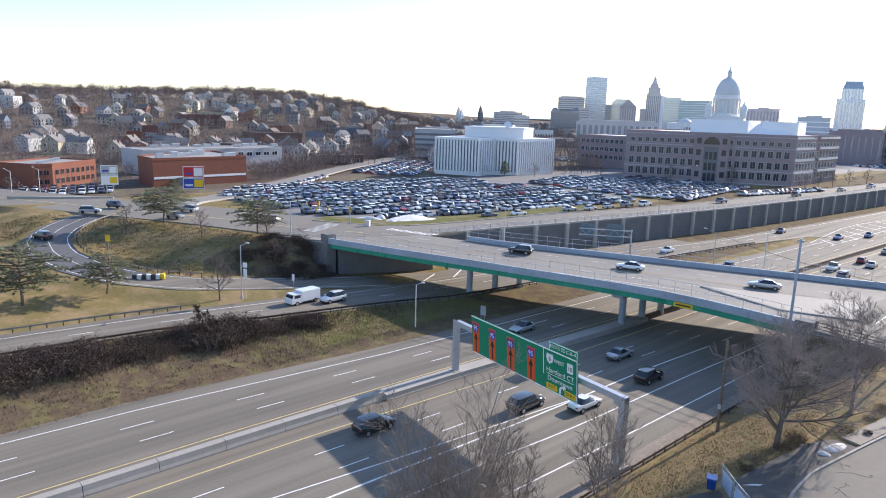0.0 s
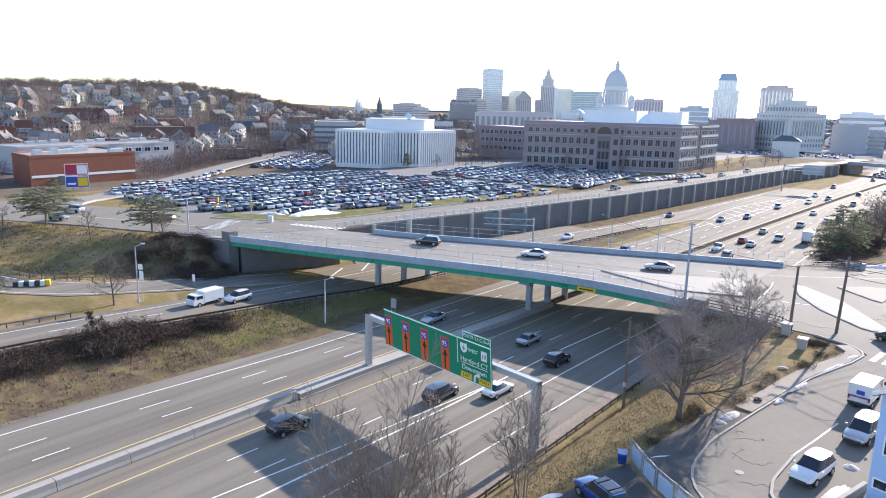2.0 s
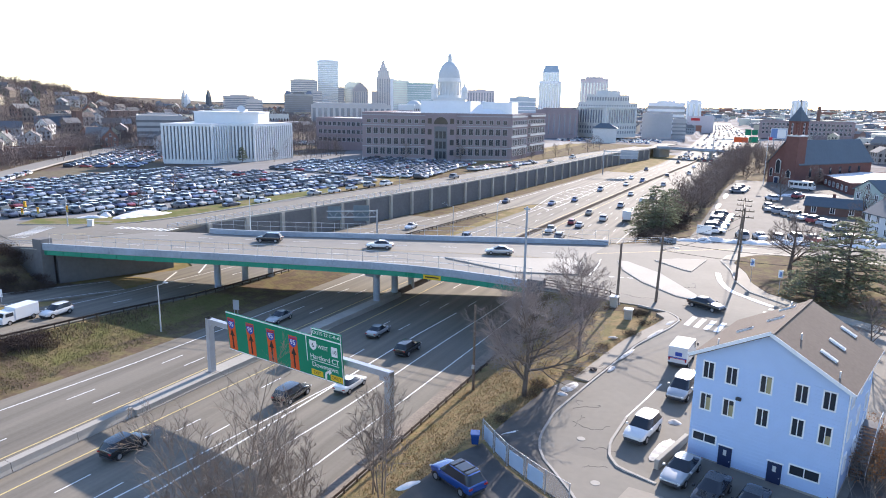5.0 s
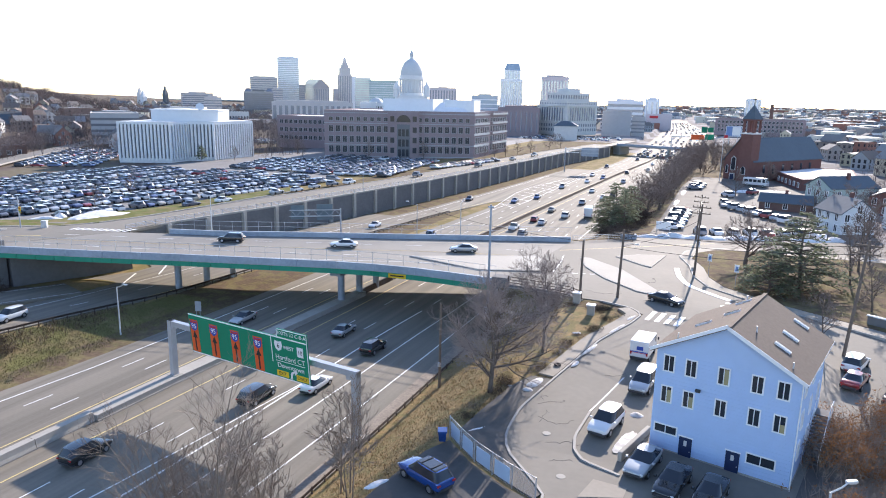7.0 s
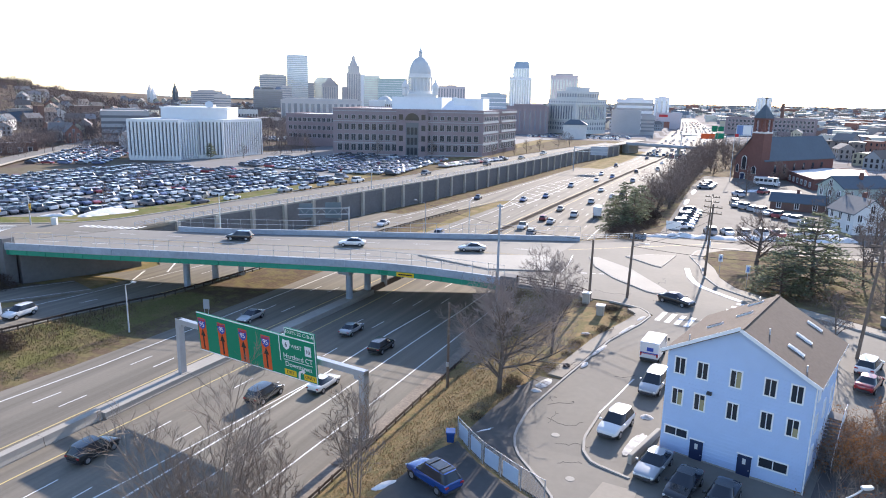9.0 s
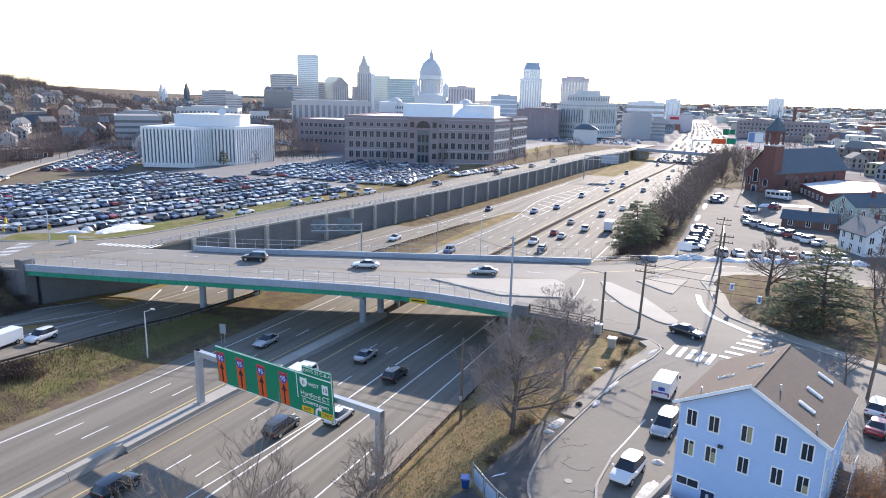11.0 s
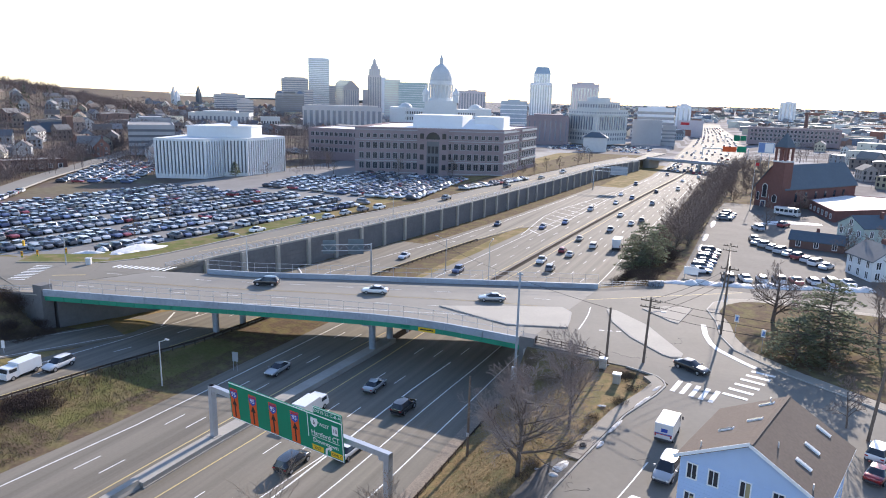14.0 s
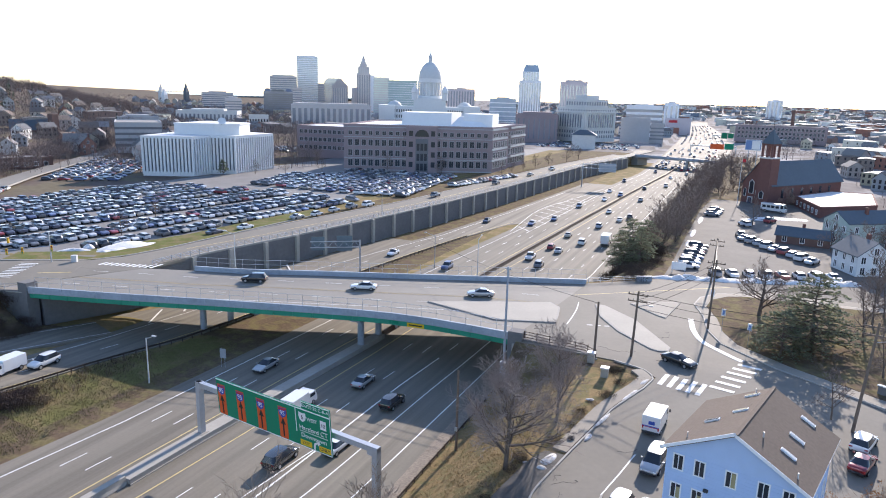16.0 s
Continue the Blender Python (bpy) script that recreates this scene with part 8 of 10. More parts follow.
# long brick offices
BC, BL, BR_ = (-108, 300), (-171, 272.5), (-108.5, 352)
bb, bo = block("office_building", "long grey brown brick office building with four storeys", [BL, BC, (-107.9, 322), (-110.0, 322.5), (-110.0, 327.5), BR_, (-160, 365), (-185, 330)], 6.0, 26.3, BRICK_G, ROOFW, "office building", 0.7)
for z, w in ((8.0, 2.0), (12.6, 1.9), (17.3, 1.9), (22.2, 1.6)):
    h = 2.9 if z < 10 else (2.7 if z < 20 else 1.7)
    windows_on(bb, bo, BL, BC, z, 21, 1, w, h, 1.5, 5, GREYC, DARKGLASS, {(9, 0), (10, 0), (11, 0)} if z > 9 else set())
    windows_on(bb, bo, BC, (-107.9, 322), z, 6, 1, 1.9, h, 1.2, 5, LIMESTONE, DARKGLASS)
    windows_on(bb, bo, (-110.0, 327.5), BR_, z, 7, 1, 1.9, h, 1.0, 5, LIMESTONE, DARKGLASS)
m0 = Matrix.Translation(-Vector(bo)) @ wall_frame(BL, BC, 0)
part("entrance_bay", box(29.0, -1.6, 4.0, 43.5, 0.2, 26.8, m0), BRICK_G, bb)
part("entrance_recess", box(33.4, -1.75, 6.0, 39.2, -1.5, 21.0, m0), DARKT, bb, "dark glazed entrance panel")
for k in range(3):
    for z in (6.5, 11.0, 15.6):
        part("entrance_window", box(33.9 + 1.75 * k, -1.85, z, 35.2 + 1.75 * k, -1.7, z + 3.2, m0), DARKGLASS, bb)
bm = bmesh.new()
arc = [(36.3 + 3.2 * math.cos(t), 22.0 + 3.2 * math.sin(t)) for t in np.linspace(0, math.pi, 13)]
bm2 = plate(arc, -1.78, -1.55)
bm2.transform(m0)
part("arch_window", bm2, DARKGLASS, bb)
for x in (31.2, 41.4):
    for z in (8.0, 12.6, 17.3, 22.2):
        part("bay_window", box(x - 0.9, -1.72, z, x + 0.9, -1.55, z + 2.4, m0), DARKGLASS, bb)
for z in (6.0, 11.4, 21.0, 25.6):
    part("stone_course", box(0, -0.18, z, 69.0, 0.05, z + 0.35, m0), GREYC, bb)
m1 = Matrix.Translation(-Vector(bo)) @ wall_frame(BC, BR_, 0)
for z in (11.2, 16.2, 21.0, 25.4):
    part("stone_course", box(0, -0.35, z, 22, 0.05, z + 0.9, m1), LIMESTONE, bb)
    part("stone_course", box(27.5, -0.35, z, 52, 0.05, z + 0.9, m1), LIMESTONE, bb)
for pts, z1, mt, nm in (([(-153, 296), (-131, 305), (-135, 327), (-160, 318)], 6.2, WHITEC, "plant_room"), ([(-126, 308), (-113, 313), (-117, 333), (-130, 328)], 6.0, WHITEC, "plant_room")):
    part(nm, prism([(x - bo[0], y - bo[1]) for x, y in pts], 20.2, 20.3 + z1), mt, bb, "white rooftop plant room")
bm = bmesh.new()
sk = [(-131, 303, 26.4), (-114, 310, 26.4), (-120, 326, 26.4), (-136, 320, 26.4), (-128.5, 309, 31), (-122, 312, 31), (-124, 318, 31), (-130, 316, 31)]
vs = [bm.verts.new((x - bo[0], y - bo[1], z - bo[2])) for x, y, z in sk]
for f in ((0, 1, 5, 4), (1, 2, 6, 5), (2, 3, 7, 6), (3, 0, 4, 7), (4, 5, 6, 7)):
    bm.faces.new([vs[k] for k in f])
part("sloped_roof", bm, ROOFW, bb, "white sloping atrium roof")
b2, o2 = block("office_building", "lower brick office wing with a pale flat roof", rect((-237, 328), (-176, 336), 34), 6.0, 21.5, BRICK_G, ROOFW, "office building")
windows_on(b2, o2, (-237, 328), (-176, 336), 9.0, 20, 3, 1.9, 2.0, 1.2, 4.4, GREYC)

# parking garage, low blocks and the brick works beyond the car park
g1, o = block("parking_garage", "grey multi storey parking garage with open decks", rect((-318, 273), (-302, 291), 40), 7.0, 21.2, GREYC, ROOFG, "garage")
# solid dark bands stand in for the shade inside the open decks
bands_on(g1, o, rect((-318, 273), (-302, 291), 40), 7.5, 20.0, 4, DARKT, 0.42)
ob_, o = block("warehouse", "long red brick warehouse with a pale flat roof", [(-239.3, 87.6), (-241.5, 123.4), (-275, 125), (-256, 88.5)], 4.0, 13.2, BRICK_O, ROOFG, "warehouse")
part("white_band", band([(0, 0.3, 3.3), (-2.2, 35.6, 3.3)], 0.0, 0.12, 0.8, 60), WHITEC, ob_)
part("dock_door", box(-0.3, 8.5, -0.5, 0.12, 12.0, 2.8), DARKT, ob_)
for k in range(9):
    q = random.Random(k)
    part("roof_unit", bevelled(-6 - 2.6 * k % 17, 3 + 3.6 * k, 9.2, -3.6 - 2.6 * k % 17, 5.5 + 3.6 * k, 10.4 + q.random(), 0.05, 1), PLANT, ob_)
lb, o = block("apartment_building", "red brick block with dark windows and a grey roof", [(-253.2, 54.2), (-253.5, 60), (-268.2, 77.7), (-282, 66), (-266, 46)], 4.0, 11.2, BRICK_O, ROOFG, "apartment building")
windows_on(lb, o, (-253.5, 60), (-268.2, 77.7), 5.0, 8, 2, 1.4, 1.5, 0.8, 3.0, BRICK_D)
windows_on(lb, o, (-253.2, 54.2), (-253.5, 60), 5.0, 2, 2, 1.4, 1.5, 0.8, 3.0, BRICK_D)
for k in range(7):
    part("roof_unit", bevelled(-8 - 2.4 * k, 3 + 1.5 * k, 7.2, -6.6 - 2.4 * k, 4.4 + 1.5 * k, 8.2, 0.05, 1), PLANT, lb)
gr, o = block("workshop_row", "long row of pale grey workshops", [(-280.5, 99), (-285.5, 164), (-305, 168), (-300, 97)], 5.0, 13.4, GREYC, ROOFG, "workshop")
windows_on(gr, o, (-280.5, 99), (-285.5, 164), 10.5, 14, 1, 2.6, 1.6, 2, 3, WHITEC)
for k in range(10):
    part("roof_unit", bevelled(-4 - k % 3 * 4, 4 + 6 * k, 9.6, -2 - k % 3 * 4, 7 + 6 * k, 10.8, 0.05, 1), PLANT, gr)
for pts, z0, z1, mt, lab in ((rect((-358, 186), (-345, 230), 25), 5, 10, GREYC, "low grey workshop beyond the road"), (rect((-300, 190), (-290, 214), 14), 4, 8.5, BRICK_D, "low brick shed beyond the road"),
                             (rect((-330, 150), (-322, 180), 16), 6, 13, BRICK_D, "plain brick shop building"), (rect((-520, 210), (-505, 240), 20), 12, 24, BRICK_R, "red brick apartment house on the hill"),
                             (rect((-392, 200), (-380, 232), 18), 6, 16, BRICK_D, "dark brick block below the hill"),
                             (rect((-407, 134.6), (-404.6, 142.0), 12), 6, 15.6, BRICK_O, "red brick town house with tall windows"), (rect((-404.6, 142.6), (-401.9, 150.4), 12), 6, 19, BRICK_R, "tall dark red brick town house")):
    b_, o_ = block("building", lab, pts, z0, z1, mt, ROOFG, "building")
    windows_on(b_, o_, pts[0], pts[1], z0 + 1.2, 6, max(1, int((z1 - z0) / 3.5)), 1.5, 1.7, 1, 3.3, WHITEC)
ch2, o = block("church", "stone church with a blue slate roof and short tower", rect((-431, 290), (-418, 308), 12), 5.5, 12.0, BRICK_D, SLATE, "church", 0)
bm = bmesh.new()
d = Vector((13, 18, 0)).normalized()
nn = Vector((-d.y, d.x, 0))
L = 22.2
vs = [bm.verts.new(p) for p in (Vector((0, 0, 6.3)) - nn * 0.5, d * L + Vector((0, 0, 6.3)) - nn * 0.5, d * L + nn * 12.5 + Vector((0, 0, 6.3)), nn * 12.5 + Vector((0, 0, 6.3)), nn * 6 + Vector((0, 0, 13)), d * L + nn * 6 + Vector((0, 0, 13)))]
for f in ((0, 1, 5, 4), (2, 3, 4, 5), (0, 4, 3), (1, 2, 5)):
    bm.faces.new([vs[k] for k in f])
part("pitched_roof", bm, SLATE, ch2)
part("tower", box(L * 0.5, 19, -1, L * 0.5 + 4.5, 23.5, 16.5), BRICK_D, ch2)

# billboards
for (ax, ay), (bx, by), z0, z1, tones, lab in (((-222.6, 91.2), (-220.1, 97.3), 4.8, 12.2, (SIGN_BLUE, SIGN_RED), "double billboard with faded posters before the warehouse"),
                                               ((-218.5, 64.7), (-217.1, 69.2), 7.8, 13.7, (TXT_WHITE, GREYC), "double billboard on a tall post")):
    bo_ = thing("billboard", pose(ax, ay, gz_at(ax, ay)), lab, "billboard")
    m = wall_frame((ax, ay), (bx, by), 0)
    m.translation = (0, 0, -gz_at(ax, ay))
    L = math.hypot(bx - ax, by - ay)
    mid_z = (z0 + z1) / 2
    for k, (lo, hi) in enumerate(((z0, mid_z - 0.1), (mid_z + 0.1, z1))):
        pn = part("panel", box(0, -0.2, lo, L, 0.1, hi, m), WHITEC, bo_)
        part("poster", box(0.2, -0.24, lo + 0.2, L - 0.2, -0.2, hi - 0.2, m), tones[k], pn)
        part("poster_shape", box(L * 0.52, -0.27, lo + 0.5, L - 0.4, -0.24, hi - 0.5, m), SIGN_YELLOW if k == 0 else TXT_WHITE, pn)
        part("poster_bar", box(L * 0.1, -0.27, lo + 0.9, L * 0.45, -0.24, lo + 1.5, m), TXT_WHITE if k == 0 else SIGN_BLUE, pn)
    for x in (L * 0.3, L * 0.7):
        part("leg", box(x - 0.15, -0.1, gz_at(ax, ay) - 0.5, x + 0.15, 0.2, z1 - 0.3, m), STEEL, bo_)

# bridge over the valley road at the far left
vb = thing("road_bridge", pose(-203, 48, 0), "low concrete road bridge beyond the loop ramp", "bridge", kind="structure")
part("fascia", band([(-3.5, -6.0, 6.2), (6.0, 10.5, 6.0)], 0.0, 0.6, 3.4, 20), PARAPET, vb)
part("parapet", band([(-5.5, -9.5, 7.2), (7.5, 13.0, 7.0)], -0.2, 0.7, 1.0, 20), CONCRETE, vb)
part("abutment", box(-6.5, -9.5, -2, -3.0, -5.0, 6.4), CONCRETE, vb)
part("abutment", box(5.2, 9.5, -2, 8.2, 13.0, 6.2), CONCRETE, vb)

# ---- red brick church east of the highway ----
ch = thing("church", pose(0, 262.5, 7.0, 0, 0, 0), "red brick church with square bell tower and slate roof", "church")
d = Vector((0.58, 0.815, 0))
n_ = Vector((d.y, -d.x, 0))
M = Matrix(((n_.x, d.x, 0, 0), (n_.y, d.y, 0, 0), (0, 0, 1, 0), (0, 0, 0, 1)))


def at_church(bm):
    bmesh.ops.transform(bm, matrix=M, verts=bm.verts)
    return bm


bm = bmesh.new()
W_, L_, E_, R_ = 11.0, 42.0, 7.2, 14.2
v = [bm.verts.new(p) for p in ((0, 0, -1), (W_, 0, -1), (W_, 0, E_), (W_ / 2, 0, R_), (0, 0, E_), (0, L_, -1), (W_, L_, -1), (W_, L_, E_), (W_ / 2, L_, R_), (0, L_, E_))]
for f in ((0, 1, 2, 3, 4), (9, 8, 7, 6, 5), (0, 4, 9, 5), (1, 6, 7, 2), (0, 5, 6, 1), (2, 7, 8, 3), (3, 8, 9, 4)):
    bm.faces.new([v[k] for k in f])
part("nave", at_church(bm), BRICK_R, ch)
for s in (0, 1):
    bm = bmesh.new()
    x0 = -0.6 if s == 0 else W_ + 0.6
    zz = E_ - 0.5
    pts = [(x0, -0.4, zz), (x0, L_ + 0.4, zz), (W_ / 2, L_ + 0.4, R_ + 0.2), (W_ / 2, -0.4, R_ + 0.2)]
    up, dn = [bm.verts.new(p) for p in pts], [bm.verts.new((p[0], p[1], p[2] - 0.25)) for p in pts]
    bm.faces.new(up)
    bm.faces.new(dn[::-1])
    for k in range(4):
        bm.faces.new((up[k], dn[k], dn[(k + 1) % 4], up[(k + 1) % 4]))
    bmesh.ops.recalc_face_normals(bm, faces=bm.faces)
    part("roof", at_church(bm), SLATE, ch, "blue grey slate slope")
tw = part("tower", at_church(box(W_ - 4.2, -2.0, -1, W_ + 0.3, 2.5, 16.2)), BRICK_R, ch)
for x in (W_ - 3.7, W_ - 1.95, W_ - 0.2):
    for y in (-1.6, 2.1):
        part("belfry_pier", at_church(box(x - 0.3, y - 0.3, 16.0, x + 0.3, y + 0.3, 20.6)), BRICK_R, ch)
part("belfry_cap", at_church(box(W_ - 4.1, -1.95, 20.3, W_ + 0.2, 2.45, 20.9)), BRICK_R, ch)
part("belfry_floor", at_church(box(W_ - 4.3, -2.1, 15.9, W_ + 0.4, 2.6, 16.4)), LIMESTONE, ch)
bm = bmesh.new()
tip = bm.verts.new((W_ - 1.95, 0.25, 25.8))
rim = [bm.verts.new(p) for p in ((W_ - 4.3, -2.15, 20.9), (W_ + 0.4, -2.15, 20.9), (W_ + 0.4, 2.65, 20.9), (W_ - 4.3, 2.65, 20.9))]
for k in range(4):
    bm.faces.new((rim[k], rim[(k + 1) % 4], tip))
part("spire", at_church(bm), SLATE, ch, "green grey pyramid roof")
part("cross", at_church(box(W_ - 2.03, 0.17, 25.6, W_ - 1.87, 0.33, 28.4)), RUST, ch)
part("cross_bar", at_church(box(W_ - 2.6, 0.17, 27.3, W_ - 1.3, 0.33, 27.5)), RUST, ch)
for x, w, z0, z1 in ((3.6, 1.5, 3.4, 8.0), (1.2, 0.8, 2.2, 5.0), (5.9, 0.8, 2.2, 5.0), (8.9, 1.4, 2.4, 5.0)):
    arc = [(x - w / 2, z0), (x + w / 2, z0), (x + w / 2, z1 - w * 0.5)] + [(x, z1)] + [(x - w / 2, z1 - w * 0.5)]
    y = -0.1 if x < 7 else -2.1
    o = part("arched_window", at_church(plate(arc, y - 0.06, y + 0.3)), DARKGLASS, ch)
    arc2 = [(x + (a - x) * 1.3, z0 - 0.15 + (b - z0) * 1.08) for a, b in arc]
    part("stone_surround", at_church(plate(arc2, y - 0.02, y + 0.25)), LIMESTONE, o)
for k in range(6):
    y = 6 + 5.6 * k
    o = part("side_window", at_church(box(W_ - 0.05, y, 2.2, W_ + 0.08, y + 1.2, 5.4)), DARKGLASS, ch)
part("doorway", at_church(box(2.6, -0.35, -0.5, 4.6, 0.1, 2.2)), LIMESTONE, ch)
part("porch_door", at_church(box(2.9, -0.4, -0.5, 4.3, -0.34, 1.9)), DOOR_BLUE, ch)
flag = thing("flagpole", pose(-1.0, 251.5, 7.0), "tall pale flagpole before the church", "flagpole")
part("pole", tube((0, 0, -0.3), (0, 0, 16), 0.12, 0.06, 8), WHITE_STEEL, flag)
part("flag", box(0.1, -0.03, 14.6, 1.2, 0.03, 15.6), SIGN_RED, flag)
rc, o = block("parish_hall", "low brick hall with a snow covered flat roof", [(17.0, 262), (22.7, 236.4), (40, 252), (43, 284), (30, 284)], 7.0, 10.2, BRICK_R, SNOW, "hall", 0.3)
windows_on(rc, o, (17.0, 262), (22.7, 236.4), 7.8, 6, 1, 1.4, 1.3, 1, 3, WHITEC)


def gabled(name, label, x, y, z, w, depth, eave, ridge, yaw, wall_mat, roof_mat, cols=3, rows=2, group="", win_mat=None, plain=False):
    ob = thing(name, pose(x, y, z, 0, 0, yaw), label, "house", group)
    bm = bmesh.new()
    v = [bm.verts.new(p) for p in ((0, 0, -2), (w, 0, -2), (w, 0, eave), (w / 2, 0, ridge), (0, 0, eave), (0, depth, -2), (w, depth, -2), (w, depth, eave), (w / 2, depth, ridge), (0, depth, eave))]
    for f in ((0, 1, 2, 3, 4), (9, 8, 7, 6, 5), (0, 4, 9, 5), (1, 6, 7, 2), (0, 5, 6, 1), (2, 7, 8, 3), (3, 8, 9, 4)):
        bm.faces.new([v[k] for k in f])
    part("wall", bm, wall_mat, ob)
    for s in (-1, 1):
        bm = bmesh.new()
        t = (ridge - eave) / (w / 2)
        e = w / 2 + 0.4
        pts = [(w / 2, -0.4, ridge + 0.15), (w / 2 + s * e, -0.4, ridge + 0.15 - e * t), (w / 2 + s * e, depth + 0.4, ridge + 0.15 - e * t), (w / 2, depth + 0.4, ridge + 0.15)]
        up, dn = [bm.verts.new(p) for p in pts], [bm.verts.new((p[0], p[1], p[2] - 0.2)) for p in pts]
        bm.faces.new(up)
        bm.faces.new(dn[::-1])
        for k in range(4):
            bm.faces.new((up[k], dn[k], dn[(k + 1) % 4], up[(k + 1) % 4]))
        bmesh.ops.recalc_face_normals(bm, faces=bm.faces)
        part("roof", bm, roof_mat, ob)
    part("chimney", box(w * 0.6, depth * 0.5, ridge - 1.5, w * 0.6 + 0.7, depth * 0.5 + 0.7, ridge + 1.0), BRICK_R, ob)
    fr, pane = window_meshes(0.9, 1.4, win_mat or TRIM, DARKGLASS)
    st = (eave - 0.2) / rows
    for r_ in range(rows):
        for c in range(cols):
            o = part("window", fr, None, ob)
            o.matrix_basis = pose(w * (c + 0.5) / cols, 0, st * r_ + st * 0.3)
            part("pane", pane, None, o)
        for c in range(1 if plain else 3):
            for s in (0, 1):
                o = part("window", fr, None, ob)
                o.matrix_basis = pose(w if s else 0, depth * (c + 0.5) / (1 if plain else 3), st * r_ + st * 0.3, 0, 0, 90 if s else -90)
                part("pane", pane, None, o)
    o = part("window", fr, None, ob)
    o.matrix_basis = pose(w / 2, 0, eave + 0.1)
    part("pane", pane, None, o)
    return ob


gabled("house", "pale green gabled house with grey slate roof", 20.0, 196.2, 6.8, 8.4, 14, 6.3, 8.7, -54, GREENSIDE, SLATE, 3, 2)
gabled("house", "red brick wing behind the green house", 33.5, 192.5, 6.8, 12.0, 8, 4.6, 7.2, -10, BRICK_R, SLATE, 5, 2)
gabled("house", "white gabled house behind bare trees", 23.3, 158, 6.8, 7.4, 8.6, 4.6, 7.3, 26, WHITEC, SLATE, 3, 2)
gabled("house", "white clapboard house with dark shutters", 38.0, 163, 6.8, 9.0, 11, 5.2, 8.2, 25, WHITEC, SHINGLE, 3, 2)
shed = gabled("shed", "long low dark timber shed with a slate roof", 21.0, 186.0, 7.0, 5.5, 12, 2.2, 3.9, 80, BRICK_D, SLATE, 1, 1)
yard = thing("yard_wall", pose(18, 92, 6.9, 0, 0, -32), "low weathered timber and snow edged wall by the side street", "wall")
part("boards", box(0, 0, -0.3, 14, 0.3, 1.3), WALLC, yard)
part("cap", box(-0.1, -0.1, 1.3, 14.1, 0.4, 1.42), SNOW, yard)

# ---- far overpass and signs on the highway ----
fo = thing("overpass", pose(-38, 449, 0), "distant road overpass across the highway", "bridge", kind="structure")
part("deck", band([(-26, 8, 5.9), (34, -11, 5.9)], -5, 5, 0.9, 60), CONCRETE, fo)
part("parapet", band([(-26, 8, 6.9), (34, -11, 6.9)], 4.6, 5.05, 1.2, 60), PARAPET, fo)
part("abutment", band([(-27, 3, 5.2), (-22, 12, 5.2)], -3, 1.5, 6, 20), CONCRETE, fo)
part("pier", box(4.5, -7.5, -0.2, 6.0, 4.5, 5.1), CONCRETE, fo)
sg = thing("sign_gantry", pose(-26, 560, 0), "green and orange guide signs over the distant highway", "sign gantry")
part("post", box(-14.3, -0.3, 0, -13.7, 0.3, 9), STEEL, sg)
part("post", box(17.7, -0.3, 0, 18.3, 0.3, 9), STEEL, sg)
part("beam", box(-14, -0.3, 7.6, 18, 0.3, 8.3), STEEL, sg)
part("orange_sign", box(0.0, -0.5, 6.0, 9.6, -0.35, 9.8), SIGN_ORANGE, sg)
part("green_sign", box(10.0, -0.5, 6.0, 16.4, -0.35, 10.4), SIGN_GREEN, sg)
sg2 = thing("sign_gantry", pose(-27.3, 799, 0), "pair of green guide signs beyond the distant overpass", "sign gantry")
part("post", box(-9.0, -0.3, 0, -8.4, 0.3, 8.6), STEEL, sg2)
part("post", box(12.4, -0.3, 0, 13.0, 0.3, 8.6), STEEL, sg2)
part("beam", box(-9, -0.3, 5.0, 13, 0.3, 5.8), STEEL, sg2)
part("green_sign", box(0, -0.5, 2.4, 6.0, -0.35, 8.6), SIGN_GREEN, sg2)
part("green_sign", box(6.4, -0.5, 3.0, 12.2, -0.35, 8.2), SIGN_GREEN, sg2)
# blue backed sign on the verge above the wall
bg = thing("sign_gantry", pose(-70.0, 322.0, 2.0, 0, 0, 10), "cantilever sign with a blue grey back beside the retaining wall", "sign gantry")
part("post", tube((0, 0, -2), (0, 0, 9.5), 0.25, 0.2, 8), STEEL, bg)
part("arm", box(0, -0.12, 8.6, 15.5, 0.12, 9.0), STEEL, bg)
part("arm", box(0, -0.12, 7.0, 15.5, 0.12, 7.3), STEEL, bg)
part("sign_panel", box(7.5, 0.15, 5.6, 15.2, 0.3, 9.6), PARAPET, bg)
bl_ = thing("billboard", pose(-1.3, 420, 2.0), "pale blue and white poster billboard beside the church tower", "billboard")
part("panel", box(0, -0.2, 13.2, 8.3, 0.2, 19.0), WHITEC, bl_)
part("poster", box(0.3, -0.24, 13.5, 8.0, -0.2, 18.7), BANNER, bl_)
part("poster_shape", box(3.4, -0.27, 13.7, 7.7, -0.24, 18.5), TXT_WHITE, bl_)
for x in (2.0, 6.3):
    part("leg", box(x - 0.2, 0, -2, x + 0.2, 0.35, 13.3), STEEL, bl_)

# ---- domed capitol ----
sh = thing("capitol", pose(-338.8, 724, 6.0, 0, 0, 25), "white marble capitol with a tall columned dome", "capitol")


def lathe(profile, seg=28):
    bm = bmesh.new()
    rings = []
    for r_, z in profile:
        rings.append([bm.verts.new((r_ * math.cos(2 * math.pi * k / seg), r_ * math.sin(2 * math.pi * k / seg), z)) for k in range(seg)])
    for a, b in zip(rings, rings[1:]):
        for k in range(seg):
            bm.faces.new((a[k], a[(k + 1) % seg], b[(k + 1) % seg], b[k]))
    bm.faces.new(rings[0][::-1])
    bm.faces.new(rings[-1])
    return bm


